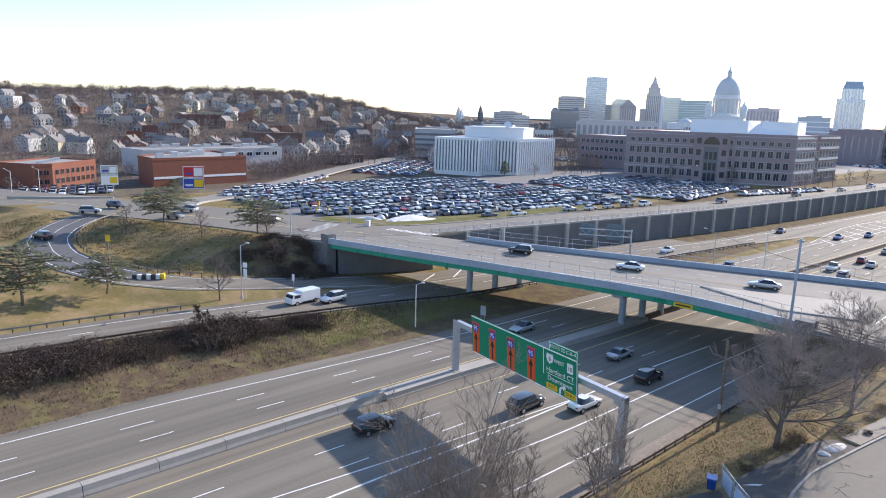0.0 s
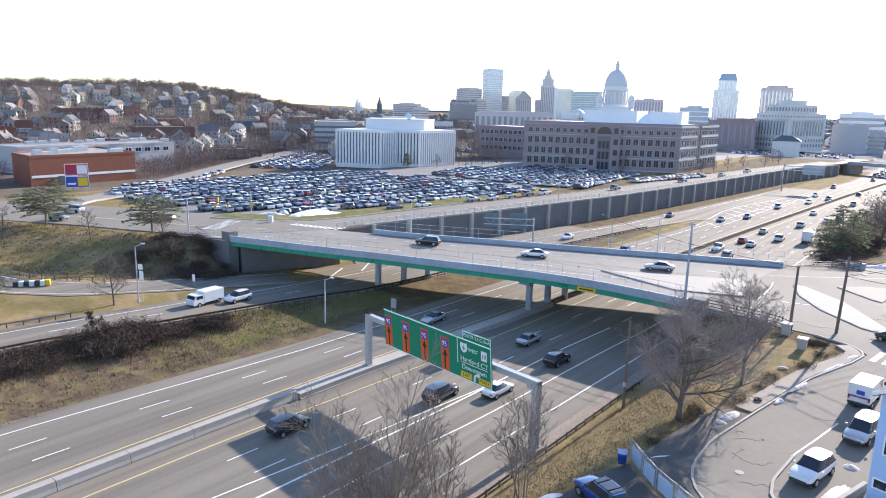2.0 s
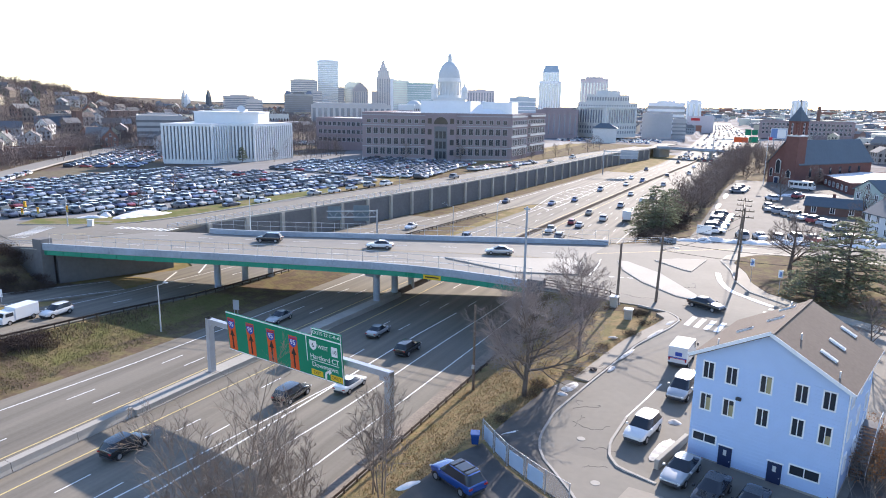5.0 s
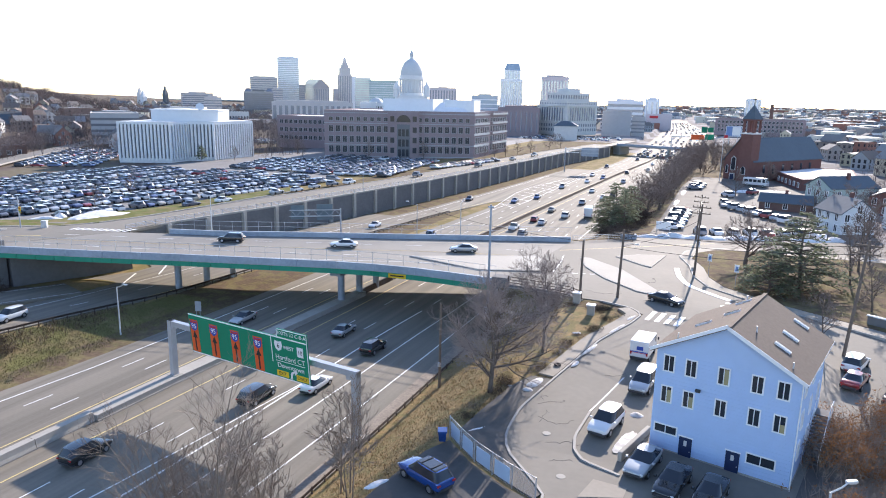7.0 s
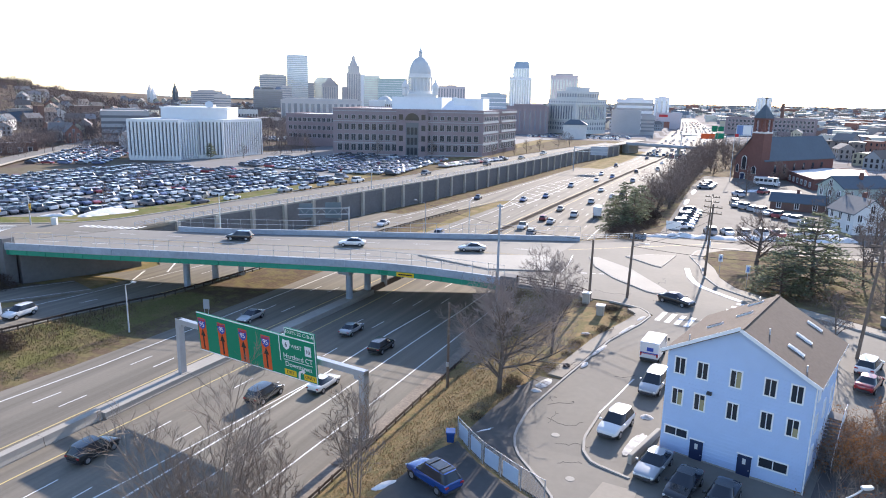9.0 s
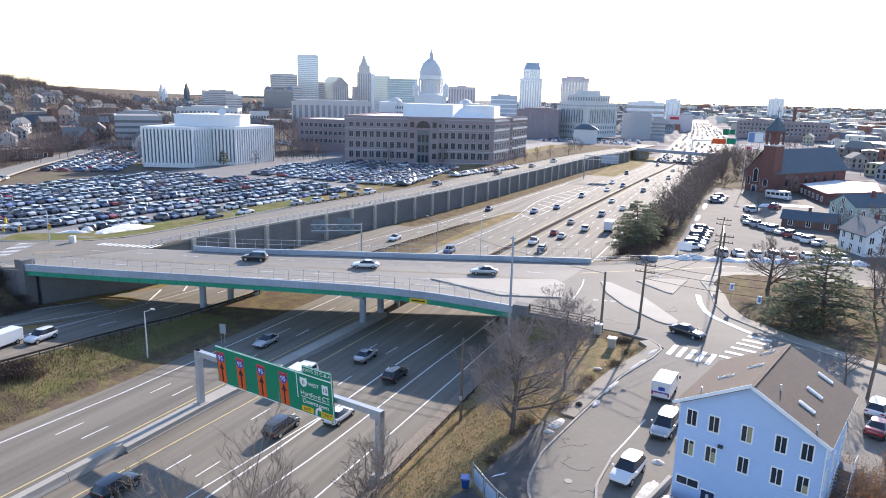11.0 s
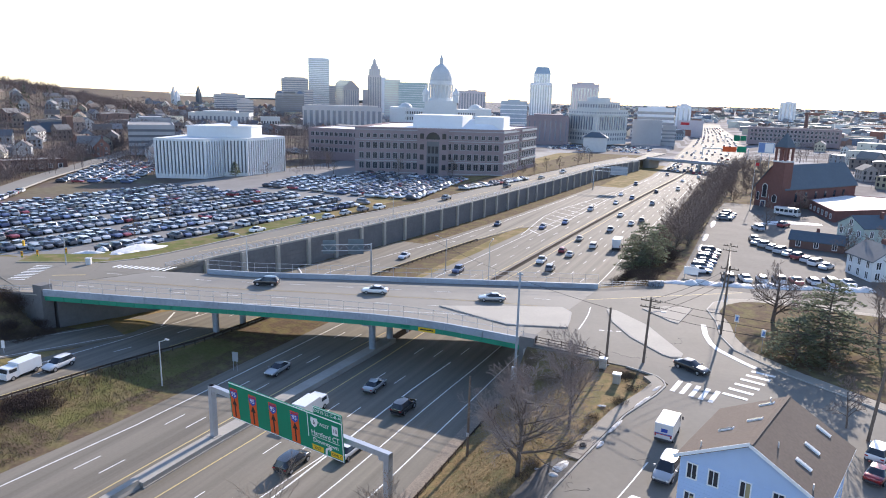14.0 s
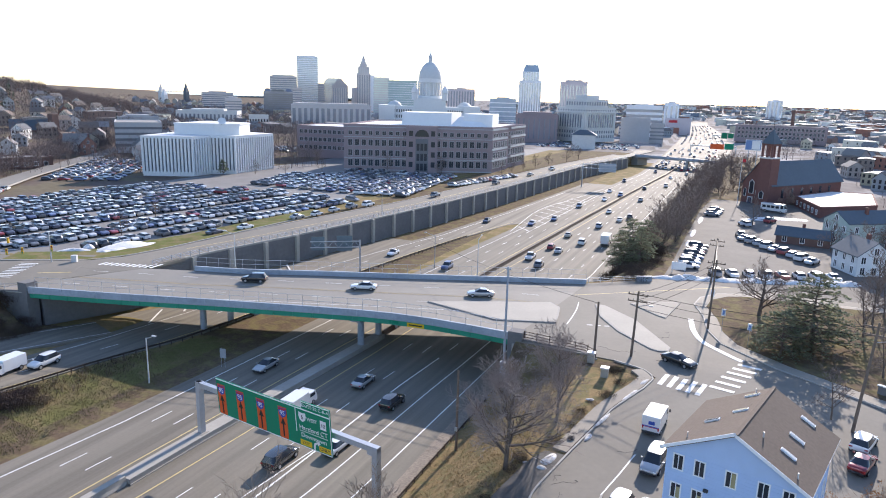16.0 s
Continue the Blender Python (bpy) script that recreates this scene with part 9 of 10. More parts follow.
part("dome", lathe([(12.6, 52), (12.9, 53.5), (12.4, 57), (11.2, 61), (9.2, 65), (6.6, 68), (3.6, 70)]), LEADDOME, sh)
part("lantern", lathe([(2.6, 69.5), (2.4, 70.5), (2.2, 75), (2.6, 75.4), (1.7, 77), (0.8, 79), (0.5, 80), (0.45, 84), (0.2, 84.5)], 16), LEADDOME, sh)
part("drum", lathe([(13.6, 30), (13.6, 33), (11.6, 33.3), (11.6, 47), (14.2, 47.5), (14.2, 49.2), (13.2, 49.4), (13.2, 52)]), MARBLE, sh)
for k in range(20):
    a = 2 * math.pi * k / 20
    part("column", tube((13.2 * math.cos(a), 13.2 * math.sin(a), 33), (13.2 * math.cos(a), 13.2 * math.sin(a), 47.5), 0.75, 0.65, 8), MARBLE, sh)
part("crossing", box(-18, -18, 0, 18, 18, 30), MARBLE, sh)
for sx in (-1, 1):
    for sy in (-1, 1):
        part("corner_turret", at_ := lathe([(3.2, 28), (3.2, 36), (3.8, 36.4), (3.4, 39), (2.4, 41.5), (0.6, 43.5), (0.3, 46)], 12), MARBLE, sh).location = (sx * 17, sy * 17, 0)
part("wing", box(-56, -15, -2, -18, 15, 21), MARBLE, sh)
part("wing", box(18, -15, -2, 56, 15, 21), MARBLE, sh)
for sx in (-1, 1):
    part("end_block", box(sx * 48 - 9, -19, -2, sx * 48 + 9, 19, 22), MARBLE, sh)
    part("low_dome", lathe([(8, 21), (7.4, 23), (5, 25.4), (2, 26.6), (0.4, 27)], 20), LEADDOME, sh).location = (sx * 40, 0, 0)
    for k in range(10):
        part("window", box(sx * (21 + 2.6 * k) - 0.6, -15.1, 8, sx * (21 + 2.6 * k) + 0.6, -15.0, 11.5), DARKGLASS, sh)
        part("window", box(sx * (21 + 2.6 * k) - 0.6, -15.1, 14.5, sx * (21 + 2.6 * k) + 0.6, -15.0, 17.5), DARKGLASS, sh)

# ---- downtown towers ----
# tones lifted and contrast cut, to put distance haze into the colours
TOWERGLASS = mat("haze paled reflecting glazing", (0.44, 0.49, 0.56), 0.12, 0.35, var=0.15, size=6, spec=0.7)
SMOKEGLASS = mat("haze paled smoked glass", (0.24, 0.26, 0.31), 0.18, 0.2, var=0.25, size=5, spec=0.7)
PALEPANEL = mat("haze paled white panels", (0.80, 0.81, 0.83), 0.7, var=0.05, size=3, var2=0.06, size2=20)
TANSTONE = mat("haze paled tan stone", (0.60, 0.56, 0.545), 0.85, var=0.1, size=2, var2=0.1, size2=14)
ROSESTONE = mat("haze paled rose precast", (0.60, 0.535, 0.55), 0.85, var=0.08, size=2, var2=0.08, size2=14)


def strips_on(parent, origin, pts, z0, z1, gap, material, frac=0.45, faces=(0, 1)):
    """Upright window strips between the piers of a tower's faces."""
    for k in faces:
        a, b = pts[k], pts[(k + 1) % len(pts)]
        L = math.hypot(b[0] - a[0], b[1] - a[1])
        n = max(2, int(L / gap))
        m = Matrix.Translation(-Vector(origin)) @ wall_frame(a, b, 0)
        for c in range(n):
            x = L * (c + 0.5) / n
            part("window_strip", box(x - frac * L / n / 2, -0.2, z0, x + frac * L / n / 2, 0.2, z1, m), material, parent)


def tower(name, label, l, r_, z1, depth, wall_mat, win_mat, floors=0, gap=0.0, z0=2.0, frac=0.45, roof=ROOFG, plant=0.55):
    """A plain tower: window bands for each storey, or upright strips; a plant room on the roof."""
    pts = rect(l, r_, depth)
    ob, o = block(name, label, pts, z0, z1, wall_mat, roof, "tower", 0.8, "downtown towers")
    if floors:
        bands_on(ob, o, pts, z0 + 3, z1 - 2, floors, win_mat, frac)
    if gap:
        strips_on(ob, o, pts, z0 + 4, z1 - 3, gap, win_mat, frac)
    if plant:
        mid = np.mean(pts, axis=0) - np.array(o[:2])
        part("plant_room", prism([tuple((np.array(q) - np.array(o[:2])) * plant + mid * (1 - plant)) for q in pts], z1 - z0, z1 - z0 + 2.5), wall_mat, ob)
    return ob, o, pts


def local_frame(pts):
    """Along the front edge, back from it, and up, from the first corner."""
    d = (Vector(pts[1]) - Vector(pts[0])).normalized()
    return Matrix(((d.x, -d.y, 0, 0), (d.y, d.x, 0, 0), (0, 0, 1, 0), (0, 0, 0, 1)))


tower("office_tower", "brown office tower with long window bands", (-859.5, 1104.5), (-818.4, 1135.3), 67, 40, TANSTONE, SMOKEGLASS, 15, plant=0.8)
wt_, o, pts = tower("office_tower", "tall white tower with thin horizontal window bands", (-847, 1176.3), (-813.2, 1199.9), 107.5, 34, PALEPANEL, TOWERGLASS, 27, frac=0.4, plant=0.5)
m = local_frame(pts)
part("roof_screen", box(3, 3, 105.5, 38, 31, 107.4, m), PALEPANEL, wt_)
part("blank_side", box(41.25, 1, 0, 41.7, 33, 105, m), PALEPANEL, wt_)
# dark glass tower with chamfered corner turrets
dk, o, pts = tower("office_tower", "dark glass office tower with chamfered corner turrets", (-651.9, 822.6), (-618.9, 847.6), 38, 34, SMOKEGLASS, DARKT, 11, frac=0.5, plant=0)
m = local_frame(pts)
for x0, x1 in ((0.5, 11), (30.5, 41)):
    bm = bmesh.new()
    lo = [bm.verts.new(m @ Vector(q)) for q in ((x0, 0, 36.1), (x1, 0, 36.1), (x1, 12, 36.1), (x0, 12, 36.1))]
    hi = [bm.verts.new(m @ Vector(q)) for q in ((x0 + 2.5, 2.5, 41), (x1 - 2.5, 2.5, 41), (x1 - 2.5, 9.5, 41), (x0 + 2.5, 9.5, 41))]
    for k in range(4):
        bm.faces.new((lo[k], lo[(k + 1) % 4], hi[(k + 1) % 4], hi[k]))
    bm.faces.new(hi)
    part("corner_turret", bm, SMOKEGLASS, dk)
part("penthouse", box(12, 4, 35, 29, 28, 39.5, m), DARKT, dk)
tower("office_tower", "plain brown office block behind the dark tower", (-707.4, 968.8), (-695, 977.7), 45, 24, TANSTONE, SMOKEGLASS, 10, plant=0)
tower("office_tower", "slim dark brown office block", (-796.4, 1175.1), (-786.3, 1181.8), 55, 24, BROWNC, SMOKEGLASS, 12, plant=0)
# pale glass tower and the gabled dark tower before it
gl, o, pts = tower("office_tower", "pale glass tower with a sloping shoulder", (-797.3, 1198.6), (-766.6, 1218.4), 60, 30, TOWERGLASS, GREYC, 13, frac=0.2, plant=0)
bm = bmesh.new()
m = local_frame(pts)
prof = [(0, 57.8), (36.6, 57.8), (33, 65), (8, 65), (3, 61)]
lo, hi = [bm.verts.new(m @ Vector((x, 0, z))) for x, z in prof], [bm.verts.new(m @ Vector((x, 28, z))) for x, z in prof]
bm.faces.new(lo[::-1])
bm.faces.new(hi)
for k in range(5):
    bm.faces.new((lo[k], lo[(k + 1) % 5], hi[(k + 1) % 5], hi[k]))
part("sloped_crown", bm, TOWERGLASS, gl)
gb, o, pts = tower("office_tower", "gabled grey office tower with a stepped peak", (-756.6, 1165.5), (-730.9, 1181.8), 50, 26, BROWNC, SMOKEGLASS, 0, 4.2, frac=0.5, plant=0)
bm = bmesh.new()
m = local_frame(pts)
prof = [(0, 48), (30.5, 48), (30.5, 50), (20, 60.5), (17, 63.5), (13, 63.5), (10.5, 60.5), (0, 50)]
lo, hi = [bm.verts.new(m @ Vector((x, -0.1, z))) for x, z in prof], [bm.verts.new(m @ Vector((x, 26, z))) for x, z in prof]
bm.faces.new(lo[::-1])
bm.faces.new(hi)
for k in range(8):
    bm.faces.new((lo[k], lo[(k + 1) % 8], hi[(k + 1) % 8], hi[k]))
part("gabled_crown", bm, BROWNC, gb)
# stepped masonry tower with a lantern
st_, o, pts = tower("office_tower", "stepped limestone tower with a lantern crown", (-763, 1267.6), (-738.2, 1282.2), 78.8, 26, TANSTONE, SMOKEGLASS, 0, 3.3, frac=0.4, plant=0)
m = local_frame(pts)
for x0, x1, y0, y1, z0, z1 in ((-10.5, 0, 3, 24, -2, 48), (28.8, 38, 1, 22, -2, 74), (2.8, 26.5, 2, 24, 76, 91), (6.5, 22, 5, 20, 90, 97), (9, 19.5, 7.5, 17.5, 96, 101)):
    part("setback", box(x0, y0, z0, x1, y1, z1, m), PALEPANEL if x0 > 20 else TANSTONE, st_)
for k in range(6):
    part("pilaster", box(3.2 + 4.4 * k, 1.6, 76, 4.4 + 4.4 * k, 2.1, 90, m), LIMESTONE, st_)
bm = lathe([(4.6, 100), (4.4, 104), (3.4, 105), (3.2, 108), (1.8, 110), (0.7, 112), (0.3, 115)], 8)
bmesh.ops.translate(bm, vec=m @ Vector((14.3, 12.5, 0)), verts=bm.verts)
part("lantern", bm, TANSTONE, st_)
# green glass offices left of the dome
gg, o, pts = tower("office_tower", "pale green glass office slab", (-618.7, 1085.6), (-594.3, 1099.1), 66.6, 30, TOWERGLASS, GREENGLASS, 15, frac=0.35, plant=0)
tower("office_tower", "long green glass commercial block with white mullions", (-592, 1089.2), (-546.3, 1112.7), 62, 30, GREENGLASS, WHITEC, 14, frac=0.22, plant=0)
tower("office_tower", "rust coloured block beside the dome", (-441, 1007.2), (-401.2, 1023.7), 49, 22, ROSESTONE, SMOKEGLASS, 0, 4.0, frac=0.45, plant=0.35)
tower("office_block", "long pale stone block with deep window bays", (-449.5, 612.3), (-378.1, 658.7), 26, 20, TANSTONE, SMOKEGLASS, 0, 6.0, frac=0.55, plant=0.9)
cr, o, pts = tower("office_block", "cream hall with arched windows and crenellated top", (-445.8, 539.1), (-431.3, 550.7), 16, 16, LIMESTONE, DARKGLASS, 0, 2.6, frac=0.45, plant=0)
m = local_frame(pts)
for k in range(8):
    part("merlon", box(2.4 * k, 0, 14, 2.4 * k + 1.3, 0.8, 15.6, m), LIMESTONE, cr)
# pale hotel tower with shoulders and a tapered roof
ht, o, pts = tower("hotel_tower", "pale hotel tower with stepped shoulders and tapered crown", (-330.6, 1027.7), (-298.2, 1037.5), 64, 28, PALEPANEL, TOWERGLASS, 0, 3.6, frac=0.5, plant=0)
m = local_frame(pts)
part("upper_shaft", box(5, 2, 60, 30.2, 26, 76, m), PALEPANEL, ht)
for k in range(6):
    part("window_strip", box(6.6 + 3.9 * k, 1.8, 63, 8.6 + 3.9 * k, 2.2, 75, m), TOWERGLASS, ht)
bm = bmesh.new()
lo = [bm.verts.new(m @ Vector(q)) for q in ((5, 2, 76), (30.2, 2, 76), (30.2, 26, 76), (5, 26, 76))]
hi = [bm.verts.new(m @ Vector(q)) for q in ((8.5, 6, 86), (27.5, 6, 86), (27.5, 22, 86), (8.5, 22, 86))]
for k in range(4):
    bm.faces.new((lo[k], lo[(k + 1) % 4], hi[(k + 1) % 4], hi[k]))
bm.faces.new(hi)
part("tapered_crown", bm, BLUEGLASS, ht)
rh, o, pts = tower("hotel_tower", "rose coloured hotel slab behind the court house", (-180.5, 696.5), (-154, 702.9), 56, 20, ROSESTONE, TOWERGLASS, 0, 3.0, frac=0.45, plant=0.64)
# court house: a corner block of pale stone with columned faces and a stepped top
CH = [(-157.6, 604.3), (-128.5, 585.6), (-109.5, 622.0), (-139, 641)]
chs, o = block("court_house", "pale stone court house with columned faces and stepped top", CH, 6.0, 32.5, LIMESTONE, ROOFG, "court house", 0.9)
for a, b in ((CH[0], CH[1]), (CH[1], CH[2])):
    L = math.hypot(b[0] - a[0], b[1] - a[1])
    m = Matrix.Translation(-Vector(o)) @ wall_frame(a, b, 0)
    n = int(L / 3.1)
    part("cornice", box(-0.5, -0.9, 28.6, L + 0.5, 0.1, 29.6, m), LIMESTONE, chs)
    part("belt_course", box(-0.3, -0.6, 15.0, L + 0.3, 0.1, 15.8, m), LIMESTONE, chs)
    for k in range(n):
        x = L * (k + 0.5) / n
        if 0 < k < n - 1:
            part("tall_window", box(x - 0.75, -0.1, 16.4, x + 0.75, 0.1, 27.4, m), SMOKEGLASS, chs)
        for z in (7.4, 11.4):
            part("window", box(x - 0.7, -0.1, z, x + 0.7, 0.1, z + 2.3, m), SMOKEGLASS, chs)
        part("attic_window", box(x - 0.6, -0.1, 30.2, x + 0.6, 0.1, 31.5, m), SMOKEGLASS, chs)
    for k in range(1, n):
        x = L * k / n
        part("column", tube(m @ Vector((x, -0.4, 15.8)), m @ Vector((x, -0.4, 28.6)), 0.5, 0.42, 8), LIMESTONE, chs)
mid = np.mean(CH, axis=0)
for shrink, z0, z1 in ((0.72, 26.5, 34.0), (0.4, 34.0, 37.6)):
    part("upper_block", prism([tuple((np.array(q) - mid) * shrink + mid - np.array(o[:2])) for q in CH], z0, z1), LIMESTONE, chs)
strips_on(chs, o, [tuple((np.array(q) - mid) * 0.72 + mid) for q in CH], 35.0, 38.0, 3.0, SMOKEGLASS, 0.45)
# civic blocks near the highway
gw, o, pts = tower("office_block", "blank grey concrete civic block", (-105.9, 630.7), (-81, 634.4), 24, 30, GREYC, SMOKEGLASS, plant=0)
part("plinth_band", box(-0.2, -0.3, -2, 25.3, 0.1, 2.5, local_frame(pts)), BROWNC, gw)
# on both parking decks the dark bands imitate shade between the floors
tower("office_block", "stacked grey parking decks of a mall", (-121.6, 749.8), (-85.1, 754.8), 34, 30, PALEPANEL, SMOKEGLASS, 5, frac=0.5, plant=0.5)
tower("office_block", "open concrete parking deck near the highway", (-81.8, 644.4), (-70.3, 645.8), 19.5, 24, GREYC, SMOKEGLASS, 4, plant=0)
tower("office_block", "white slab beside the highway", (-99.3, 894.1), (-82, 895.8), 37, 20, PALEPANEL, TOWERGLASS, 0, 5.0, frac=0.3, plant=0.5)
sb, o, pts = tower("office_block", "low brown shop hall with a red sign", (-95.6, 884.4), (-65.9, 887.1), 19, 20, ROSESTONE, SMOKEGLASS, plant=0)
part("red_sign", box(4, -0.4, 12.5, 14, -0.1, 15.5, local_frame(pts)), SIGN_RED, sb)
br_, o, pts = tower("office_block", "long red brick block with a flat roof", (-184.5, 570.4), (-150.5, 580.3), 25.8, 30, BRICK_G, SMOKEGLASS, 0, 4.0, frac=0.25, plant=0.7)
tower("office_block", "blue glass station block", (-282.3, 769.4), (-253.1, 779.5), 37, 24, BLUEGLASS, PALEPANEL, 6, frac=0.2, plant=0.5)
tower("office_block", "distant pale apartment tower", (29.1, 1799.4), (63.5, 1798.5), 46, 30, PALEPANEL, TOWERGLASS, 0, 7.0, frac=0.4, plant=0.4)
tower("office_block", "brown apartment tower near the river", (-595, 676), (-580, 689), 29, 20, TANSTONE, SMOKEGLASS, 7)
tower("office_block", "low banded concrete offices", (-469, 405), (-448, 429), 16, 22, GREYC, SMOKEGLASS, 4)
tower("office_block", "brown apartment tower near the bay", (-800, 860), (-770, 895), 34, 24, TANSTONE, SMOKEGLASS, 9)
tower("office_block", "cream court block with pale columns", (-560, 560), (-505, 592), 17, 26, LIMESTONE, SMOKEGLASS, 0, 4.0)
tm, o = block("gatehouse", "small stone hall with a hipped grey roof", rect((-115, 486), (-99, 489.5), 14), 5.0, 15.5, LIMESTONE, SLATE, "hall", 0)
bm = bmesh.new()
vs = [bm.verts.new(p) for p in ((-0.8, -0.8, 10.5), (17, 2.9, 10.5), (14, 17.6, 10.5), (-4, 13.6, 10.5), (3.5, 6.5, 14), (9.5, 8.0, 14))]
for f in ((0, 1, 5, 4), (1, 2, 5), (2, 3, 4, 5), (3, 0, 4)):
    bm.faces.new([vs[k] for k in f])
part("hipped_roof", bm, SLATE, tm)
ml, o = block("mill", "long old brick mill east of the highway", rect((-13.6, 759.5), (68.7, 756.5), 24), 4.0, 18.5, BRICK_G, ROOFG, "mill")
windows_on(ml, o, (-13.6, 759.5), (68.7, 756.5), 6.5, 22, 3, 1.9, 2.4, 2, 4.0, LIMESTONE)
chim = thing("smokestack", pose(44, 898, 4), "tall dark brick smokestack", "smokestack")
part("shaft", tube((0, 0, -2), (0, 0, 29), 2.4, 1.7, 14), BRICK_D, chim)
part("rim", tube((0, 0, 28.5), (0, 0, 29.6), 2.0, 2.0, 14), BRICK_D, chim)
for x, y, z1, mt, lab in ((-1044.6, 1075.7, 50, SLATE, "dark church steeple on the hill"), (-1149.7, 1112, 48, LIMESTONE, "pale pointed church steeple"), (-1010, 985, 40, WHITEC, "slim white church steeple")):
    sp = thing("steeple", pose(x, y, 4), lab, "steeple")
    part("tower", box(-4, -4, -2, 4, 4, z1 * 0.55), mt, sp)
    bm = bmesh.new()
    tip = bm.verts.new((0, 0, z1 - 4))
    rim = [bm.verts.new((4.2 * a, 4.2 * b, z1 * 0.55)) for a, b in ((-1, -1), (1, -1), (1, 1), (-1, 1))]
    for k in range(4):
        bm.faces.new((rim[k], rim[(k + 1) % 4], tip))
    part("spire", bm, mt, sp)

# ---- town and woods ----
HOUSE_WALLS = [(0.78, 0.77, 0.74), (0.70, 0.66, 0.55), (0.62, 0.62, 0.60), (0.42, 0.40, 0.36), (0.55, 0.50, 0.38), (0.30, 0.33, 0.36), (0.26, 0.22, 0.19), (0.66, 0.66, 0.66), (0.20, 0.24, 0.30), (0.44, 0.41, 0.30), (0.32, 0.15, 0.11), (0.45, 0.47, 0.48), (0.60, 0.58, 0.52), (0.22, 0.19, 0.17)]
HWALL = mat("house siding", (0.5, 0.5, 0.5), 0.85, ramp=HOUSE_WALLS, var=0.06)
HWALL_FAR = mat("far house siding", (0.5, 0.5, 0.5), 0.85, ramp=HOUSE_WALLS + [(0.30, 0.17, 0.13), (0.26, 0.18, 0.15), (0.36, 0.33, 0.31), (0.28, 0.27, 0.27)], rnd="island", var=0.06)
HROOF = mat("house roofing", (0.1, 0.1, 0.1), 0.9, ramp=[(0.16, 0.15, 0.145), (0.22, 0.21, 0.205), (0.19, 0.155, 0.135), (0.27, 0.26, 0.26), (0.14, 0.145, 0.16)], rnd="island", var=0.08)
rt = random.Random(19)
house_spots = []
for _ in range(400):
    az, dd = radians(rt.uniform(38, 88)), rt.uniform(360, 1000)
    x, y = -dd * math.sin(az), dd * math.cos(az)
    if all((x - p[0]) ** 2 + (y - p[1]) ** 2 > 13 ** 2 for p in house_spots):
        house_spots.append((x, y))
house_spots.sort(key=lambda p: math.hypot(*p))
protos_h = []
for k, (x, y) in enumerate(house_spots[:30]):
    z = gz_at(x, y)
    yaw = rt.choice((35, 55, 60, 145, 50)) + rt.uniform(-12, 12)
    if k < 6:
        protos_h.append(gabled("house", "small gabled wooden house on the wooded hill", x, y, z, rt.uniform(7, 8.5), rt.uniform(9, 12), rt.uniform(5.5, 7), rt.uniform(8.5, 10.5), yaw, HWALL, HROOF, 2, 2, "houses on the hill", plain=True))
    else:
        copy_thing(protos_h[k % 6], pose(x, y, z, 0, 0, yaw))
far_spots = house_spots[30:]
for _ in range(900):
    az, dd = radians(rt.uniform(-42, 12)), rt.uniform(200, 1500) ** 1.0
    x, y = -dd * math.sin(az), dd * math.cos(az)
    if (x > 45 or y > 760) and abs(x - np.interp(y, er[:, 1], er[:, 0]) + 15) > 45 and not (x < 60 and y < 300):
        far_spots.append((x, y))
for _ in range(420):
    az, dd = radians(rt.uniform(12, 48)), rt.uniform(620, 1500)
    far_spots.append((-dd * math.sin(az), dd * math.cos(az)))
for _ in range(1900):
    az, dd = radians(rt.uniform(-46, 20)), rt.uniform(900, 3600)
    x, y = -dd * math.sin(az), dd * math.cos(az)
    if abs(x - np.interp(y, er[:, 1], er[:, 0]) + 15) > 45 or y > 1500:
        far_spots.append((x, y))
vs, fs, ms_ = [], [], []
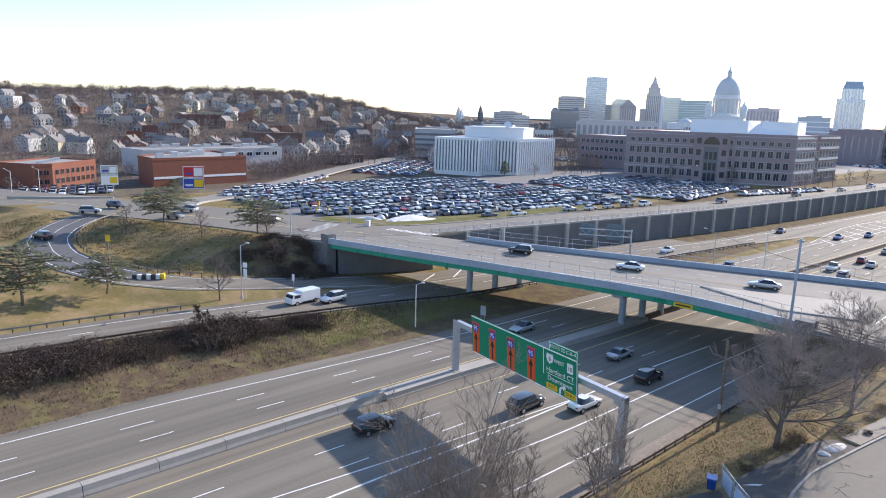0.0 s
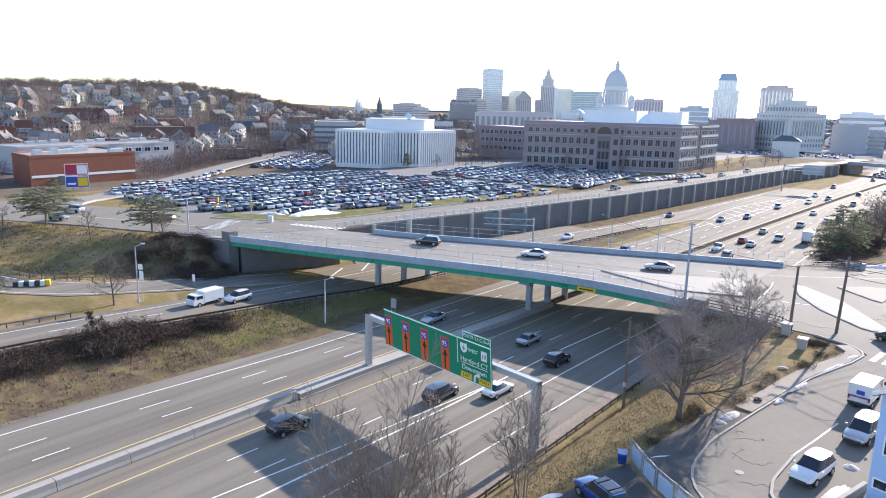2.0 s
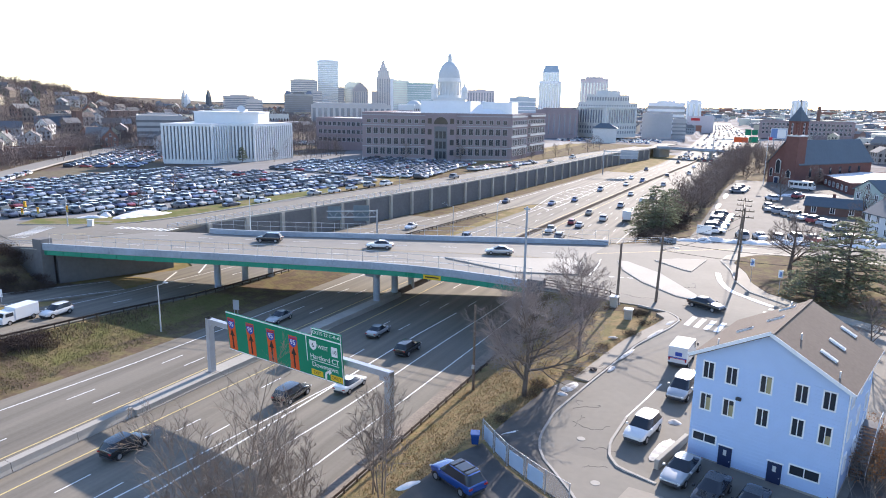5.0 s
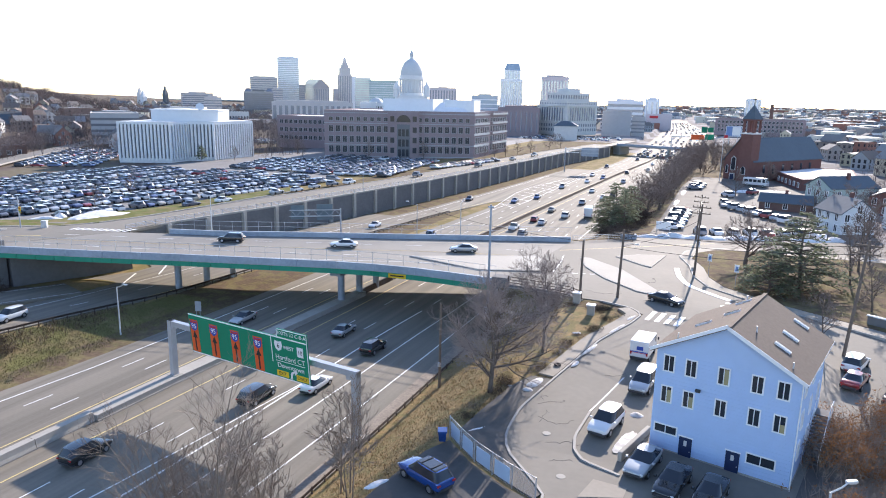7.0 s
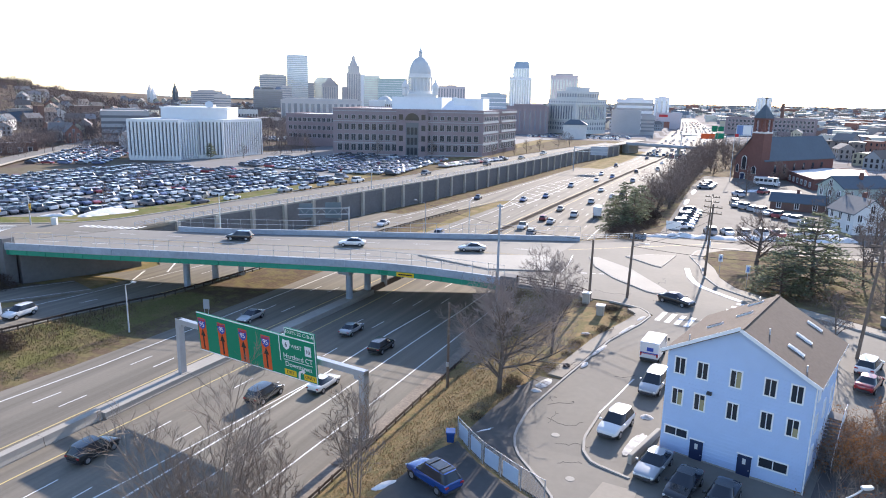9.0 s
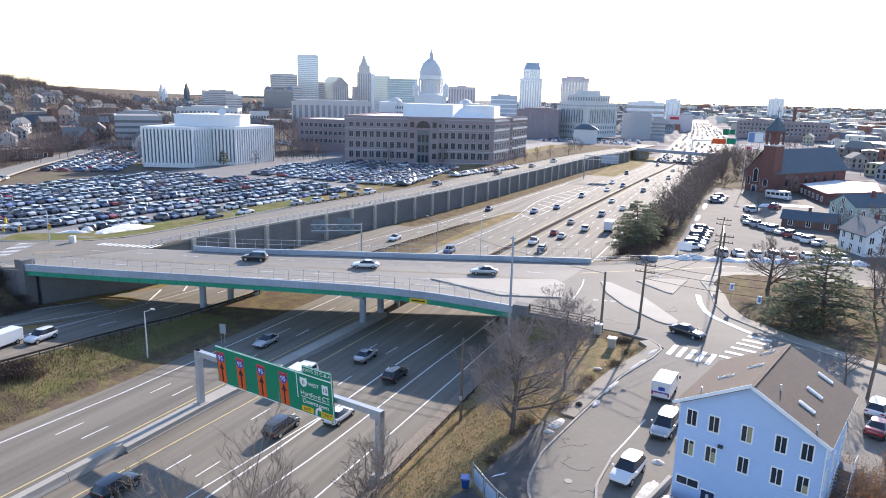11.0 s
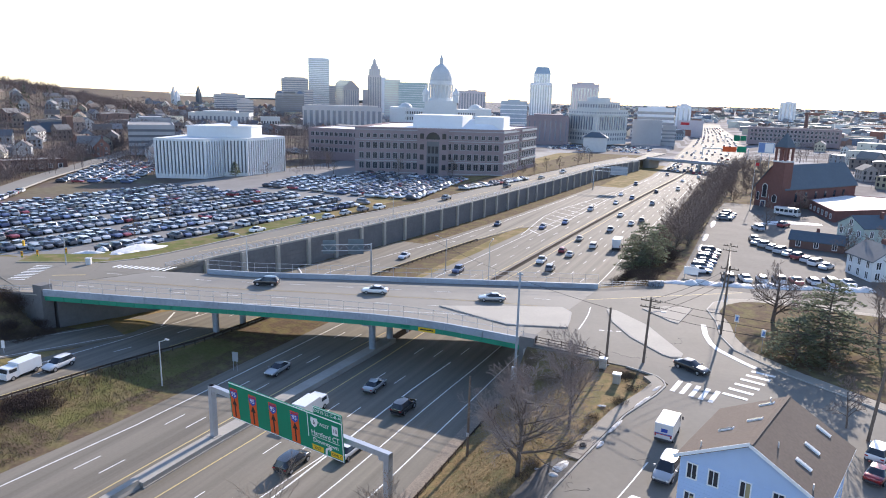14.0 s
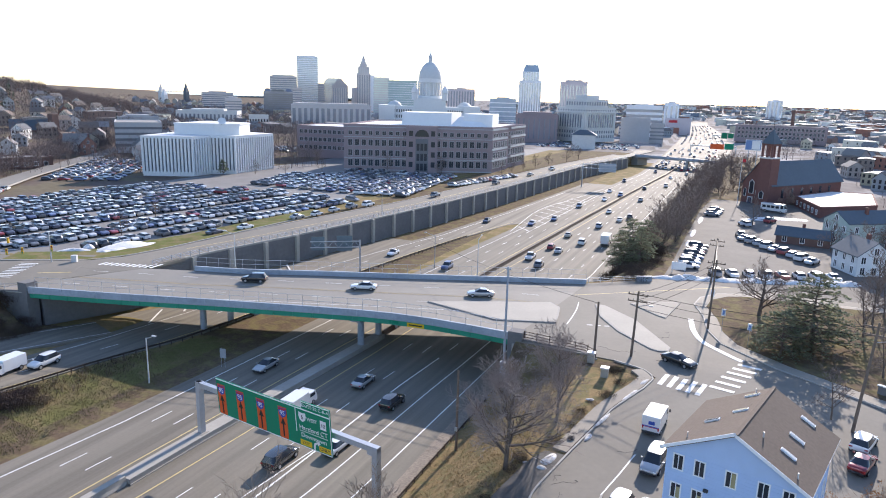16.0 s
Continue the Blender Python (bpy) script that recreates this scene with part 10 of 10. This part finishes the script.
for x, y in far_spots:
    z = gz_at(x, y)
    far_d = math.hypot(x, y)
    flatroof = rt.random() < (0.1 if x < -300 else 0.5)
    w, dp = rt.uniform(6.5, 8.5), rt.uniform(8.5, 12)
    e = rt.uniform(4.5, 7)
    if flatroof and far_d > 500:
        w, dp, e = rt.uniform(10, 30) * (1 + far_d / 4000), rt.uniform(10, 26), rt.uniform(4, 10)
    rg = e + (0.3 if flatroof else rt.uniform(2.4, 3.6))
    a = radians(rt.choice((35, 55, 60, 145, 50, 0, 90)) + rt.uniform(-12, 12))
    c, s = math.cos(a), math.sin(a)
    loc = [(-w / 2, -dp / 2, -4), (w / 2, -dp / 2, -4), (w / 2, -dp / 2, e), (0, -dp / 2, rg), (-w / 2, -dp / 2, e), (-w / 2, dp / 2, -4), (w / 2, dp / 2, -4), (w / 2, dp / 2, e), (0, dp / 2, rg), (-w / 2, dp / 2, e)]
    o = len(vs)
    vs += [(x + p[0] * c - p[1] * s, y + p[0] * s + p[1] * c, z + p[2]) for p in loc]
    fs += [tuple(o + q for q in f) for f in ((0, 1, 2, 3, 4), (9, 8, 7, 6, 5), (0, 4, 9, 5), (1, 6, 7, 2))]
    ms_ += [0] * 4
    rv = [(-w / 2 - 0.4, -dp / 2 - 0.4, e - 0.1), (0, -dp / 2 - 0.4, rg + 0.15), (0, dp / 2 + 0.4, rg + 0.15), (-w / 2 - 0.4, dp / 2 + 0.4, e - 0.1), (w / 2 + 0.4, -dp / 2 - 0.4, e - 0.1), (w / 2 + 0.4, dp / 2 + 0.4, e - 0.1)]
    o = len(vs)
    vs += [(x + p[0] * c - p[1] * s, y + p[0] * s + p[1] * c, z + p[2]) for p in rv]
    fs += [tuple(o + q for q in f) for f in ((0, 1, 2, 3), (1, 4, 5, 2))]
    ms_ += [3 if (flatroof and x > -150 and rt.random() < 0.5) else 1] * 2
    if far_d < 800:
        for side in range(4):
            for row in range(2):
                for col in range(3):
                    f = (col + 0.5) / 3 - 0.5
                    zz = e * (0.18 + 0.45 * row)
                    if side < 2:
                        sy = (-dp / 2 - 0.06) if side == 0 else (dp / 2 + 0.06)
                        q = [(f * w - 0.5, sy, zz), (f * w + 0.5, sy, zz), (f * w + 0.5, sy, zz + 1.5), (f * w - 0.5, sy, zz + 1.5)]
                    else:
                        sx = (-w / 2 - 0.06) if side == 2 else (w / 2 + 0.06)
                        q = [(sx, f * dp - 0.5, zz), (sx, f * dp + 0.5, zz), (sx, f * dp + 0.5, zz + 1.5), (sx, f * dp - 0.5, zz + 1.5)]
                    o = len(vs)
                    vs += [(x + p[0] * c - p[1] * s, y + p[0] * s + p[1] * c, z + p[2]) for p in q]
                    fs.append((o, o + 1, o + 2, o + 3))
                    ms_.append(2)
me = raw("distant_town", vs, fs, HWALL_FAR, HROOF, DARKGLASS, SNOW)
me.polygons.foreach_set("material_index", ms_)
tagged(new("distant_town", me), "hundreds of small wooden houses and low blocks", "town", kind="stuff")


FARTWIG = mat("distant bare trees", (0.2, 0.16, 0.14), 0.95, ramp=[(0.19, 0.148, 0.135), (0.145, 0.115, 0.108), (0.215, 0.165, 0.145), (0.165, 0.14, 0.135)], rnd="island", var=0.2, size=4)
FARGREEN = mat("distant conifers", (0.055, 0.075, 0.05), 0.95, var=0.3, size=3)


def far_tree(vs, fs, x, y, z, high, wide, n, r_):
    """A small bare tree: a stem and a haze of thin slivers of twig through a rounded crown."""
    thin = 0.02 + 0.00017 * math.hypot(x, y)
    for k in range(n):
        a, g, q = r_.uniform(0, 2 * math.pi), r_.uniform(-1, 1), r_.random() ** 0.45
        h = math.sqrt(1 - g * g) * q
        c = (x + math.cos(a) * h * wide, y + math.sin(a) * h * wide, z + high * (0.58 + 0.40 * g * q))
        d = (math.cos(a) * h * wide + r_.gauss(0, 0.6), math.sin(a) * h * wide + r_.gauss(0, 0.6), high * (0.25 + 0.3 * g * q) + r_.gauss(0, 0.4))
        ln = high * r_.uniform(0.10, 0.22) / (math.hypot(d[0], d[1], d[2]) + 1e-6)
        b = r_.uniform(0, 6.28)
        o = len(vs)
        vs += [(c[0] - math.cos(b) * thin, c[1] - math.sin(b) * thin, c[2]), (c[0] + math.cos(b) * thin, c[1] + math.sin(b) * thin, c[2]), (c[0] + d[0] * ln, c[1] + d[1] * ln, c[2] + d[2] * ln)]
        fs.append((o, o + 1, o + 2))
    o = len(vs)
    w = 0.018 * high
    vs += [(x - w, y, z - 0.5), (x + w, y, z - 0.5), (x, y + w, z - 0.5), (x, y, z + high * 0.8)]
    fs += [(o, o + 1, o + 3), (o + 1, o + 2, o + 3), (o + 2, o, o + 3)]


def wood(name, label, spots, hi, n):
    vs, fs = [], []
    for x, y in spots:
        high = rt.uniform(*hi)
        far_tree(vs, fs, x, y, gz_at(x, y), high, high * rt.uniform(0.32, 0.48), n, rt)
    tagged(new(name, raw(name, vs, fs, FARTWIG)), label, "woodland", kind="stuff")


hill = []
for _ in range(8400):
    az, dd = radians(rt.uniform(34, 90)), rt.uniform(330, 1150)
    hill.append((-dd * math.sin(az), dd * math.cos(az)))
wood("hillside_woodland", "bare grey brown trees among the hillside houses", hill, (7, 12), 38)
crest = []
for _ in range(330):
    az, dd = radians(rt.uniform(48, 89)), rt.uniform(820, 960)
    crest.append((-dd * math.sin(az), dd * math.cos(az)))
wood("crest_woodland", "tall bare trees along the hill crest", crest, (10, 16), 260)
valley = []
for _ in range(900):
    f = rt.random()
    x, y = -212 - 125 * f + rt.uniform(-34, 4), 118 + 172 * f + rt.uniform(-4, 30)
    valley.append((x - 10, y + 6))
for _ in range(520):
    valley.append((rt.uniform(-345, -240), rt.uniform(10, 180)))
wx_, wy_ = [p[0] for p in WEST], [p[1] for p in WEST]
valley = [p for p in valley if p[0] < np.interp(p[1], wy_, wx_) - 9 and not (-262 < p[0] < -232 and 80 < p[1] < 128) and not (-290 < p[0] < -248 and 44 < p[1] < 82) and not (-310 < p[0] < -276 and 94 < p[1] < 170)]
wood("valley_woodland", "bare scrub trees along the valley road", valley, (3.5, 7.5), 110)
east = []
for _ in range(3800):
    az, dd = radians(rt.uniform(-44, 14)), rt.uniform(190, 1900)
    x, y = -dd * math.sin(az), dd * math.cos(az)
    if (x > 44 or y > 470 and x > 12 or y > 800) and abs(x - np.interp(y, er[:, 1], er[:, 0]) + 15) > 40:
        east.append((x, y))
for _ in range(900):
    az, dd = radians(rt.uniform(-46, 24)), rt.uniform(1300, 3600)
    east.append((-dd * math.sin(az), dd * math.cos(az)))
for _ in range(700):
    az, dd = radians(rt.uniform(14, 50)), rt.uniform(560, 1700)
    east.append((-dd * math.sin(az), dd * math.cos(az)))
wood("town_trees", "bare trees scattered through the distant town", east, (5, 10), 40)
vs, fs = [], []
for _ in range(85):
    az, dd = radians(rt.uniform(48, 88)), rt.uniform(600, 1000)
    x, y, h = -dd * math.sin(az), dd * math.cos(az), rt.uniform(9, 18)
    z = gz_at(x, y)
    for k in range(60):
        a, f = rt.uniform(0, 6.28), rt.random()
        t = h * 0.24 * (1.05 - f) * rt.uniform(0.7, 1.2)
        o = len(vs)
        vs += [(x, y, z + h * f + 1.2), (x + math.cos(a) * t, y + math.sin(a) * t, z + h * f - 0.3), (x + math.cos(a + 0.35) * t, y + math.sin(a + 0.35) * t, z + h * f - 0.3)]
        fs.append((o, o + 1, o + 2))
tagged(new("hillside_conifers", raw("hillside_conifers", vs, fs, FARGREEN)), "dark conifers along the hill crest", "woodland", kind="stuff")
# bay water at the horizon
WATER = mat("bay water", (0.10, 0.14, 0.18), 0.15, var=0.1, size=40, spec=0.6)
tagged(part("water", prism([(-2200, 2050), (-1150, 2900), (-1900, 4300), (-3600, 3100)], 8.0, 13.0), WATER), "pale bay water near the horizon", "water", kind="structure")
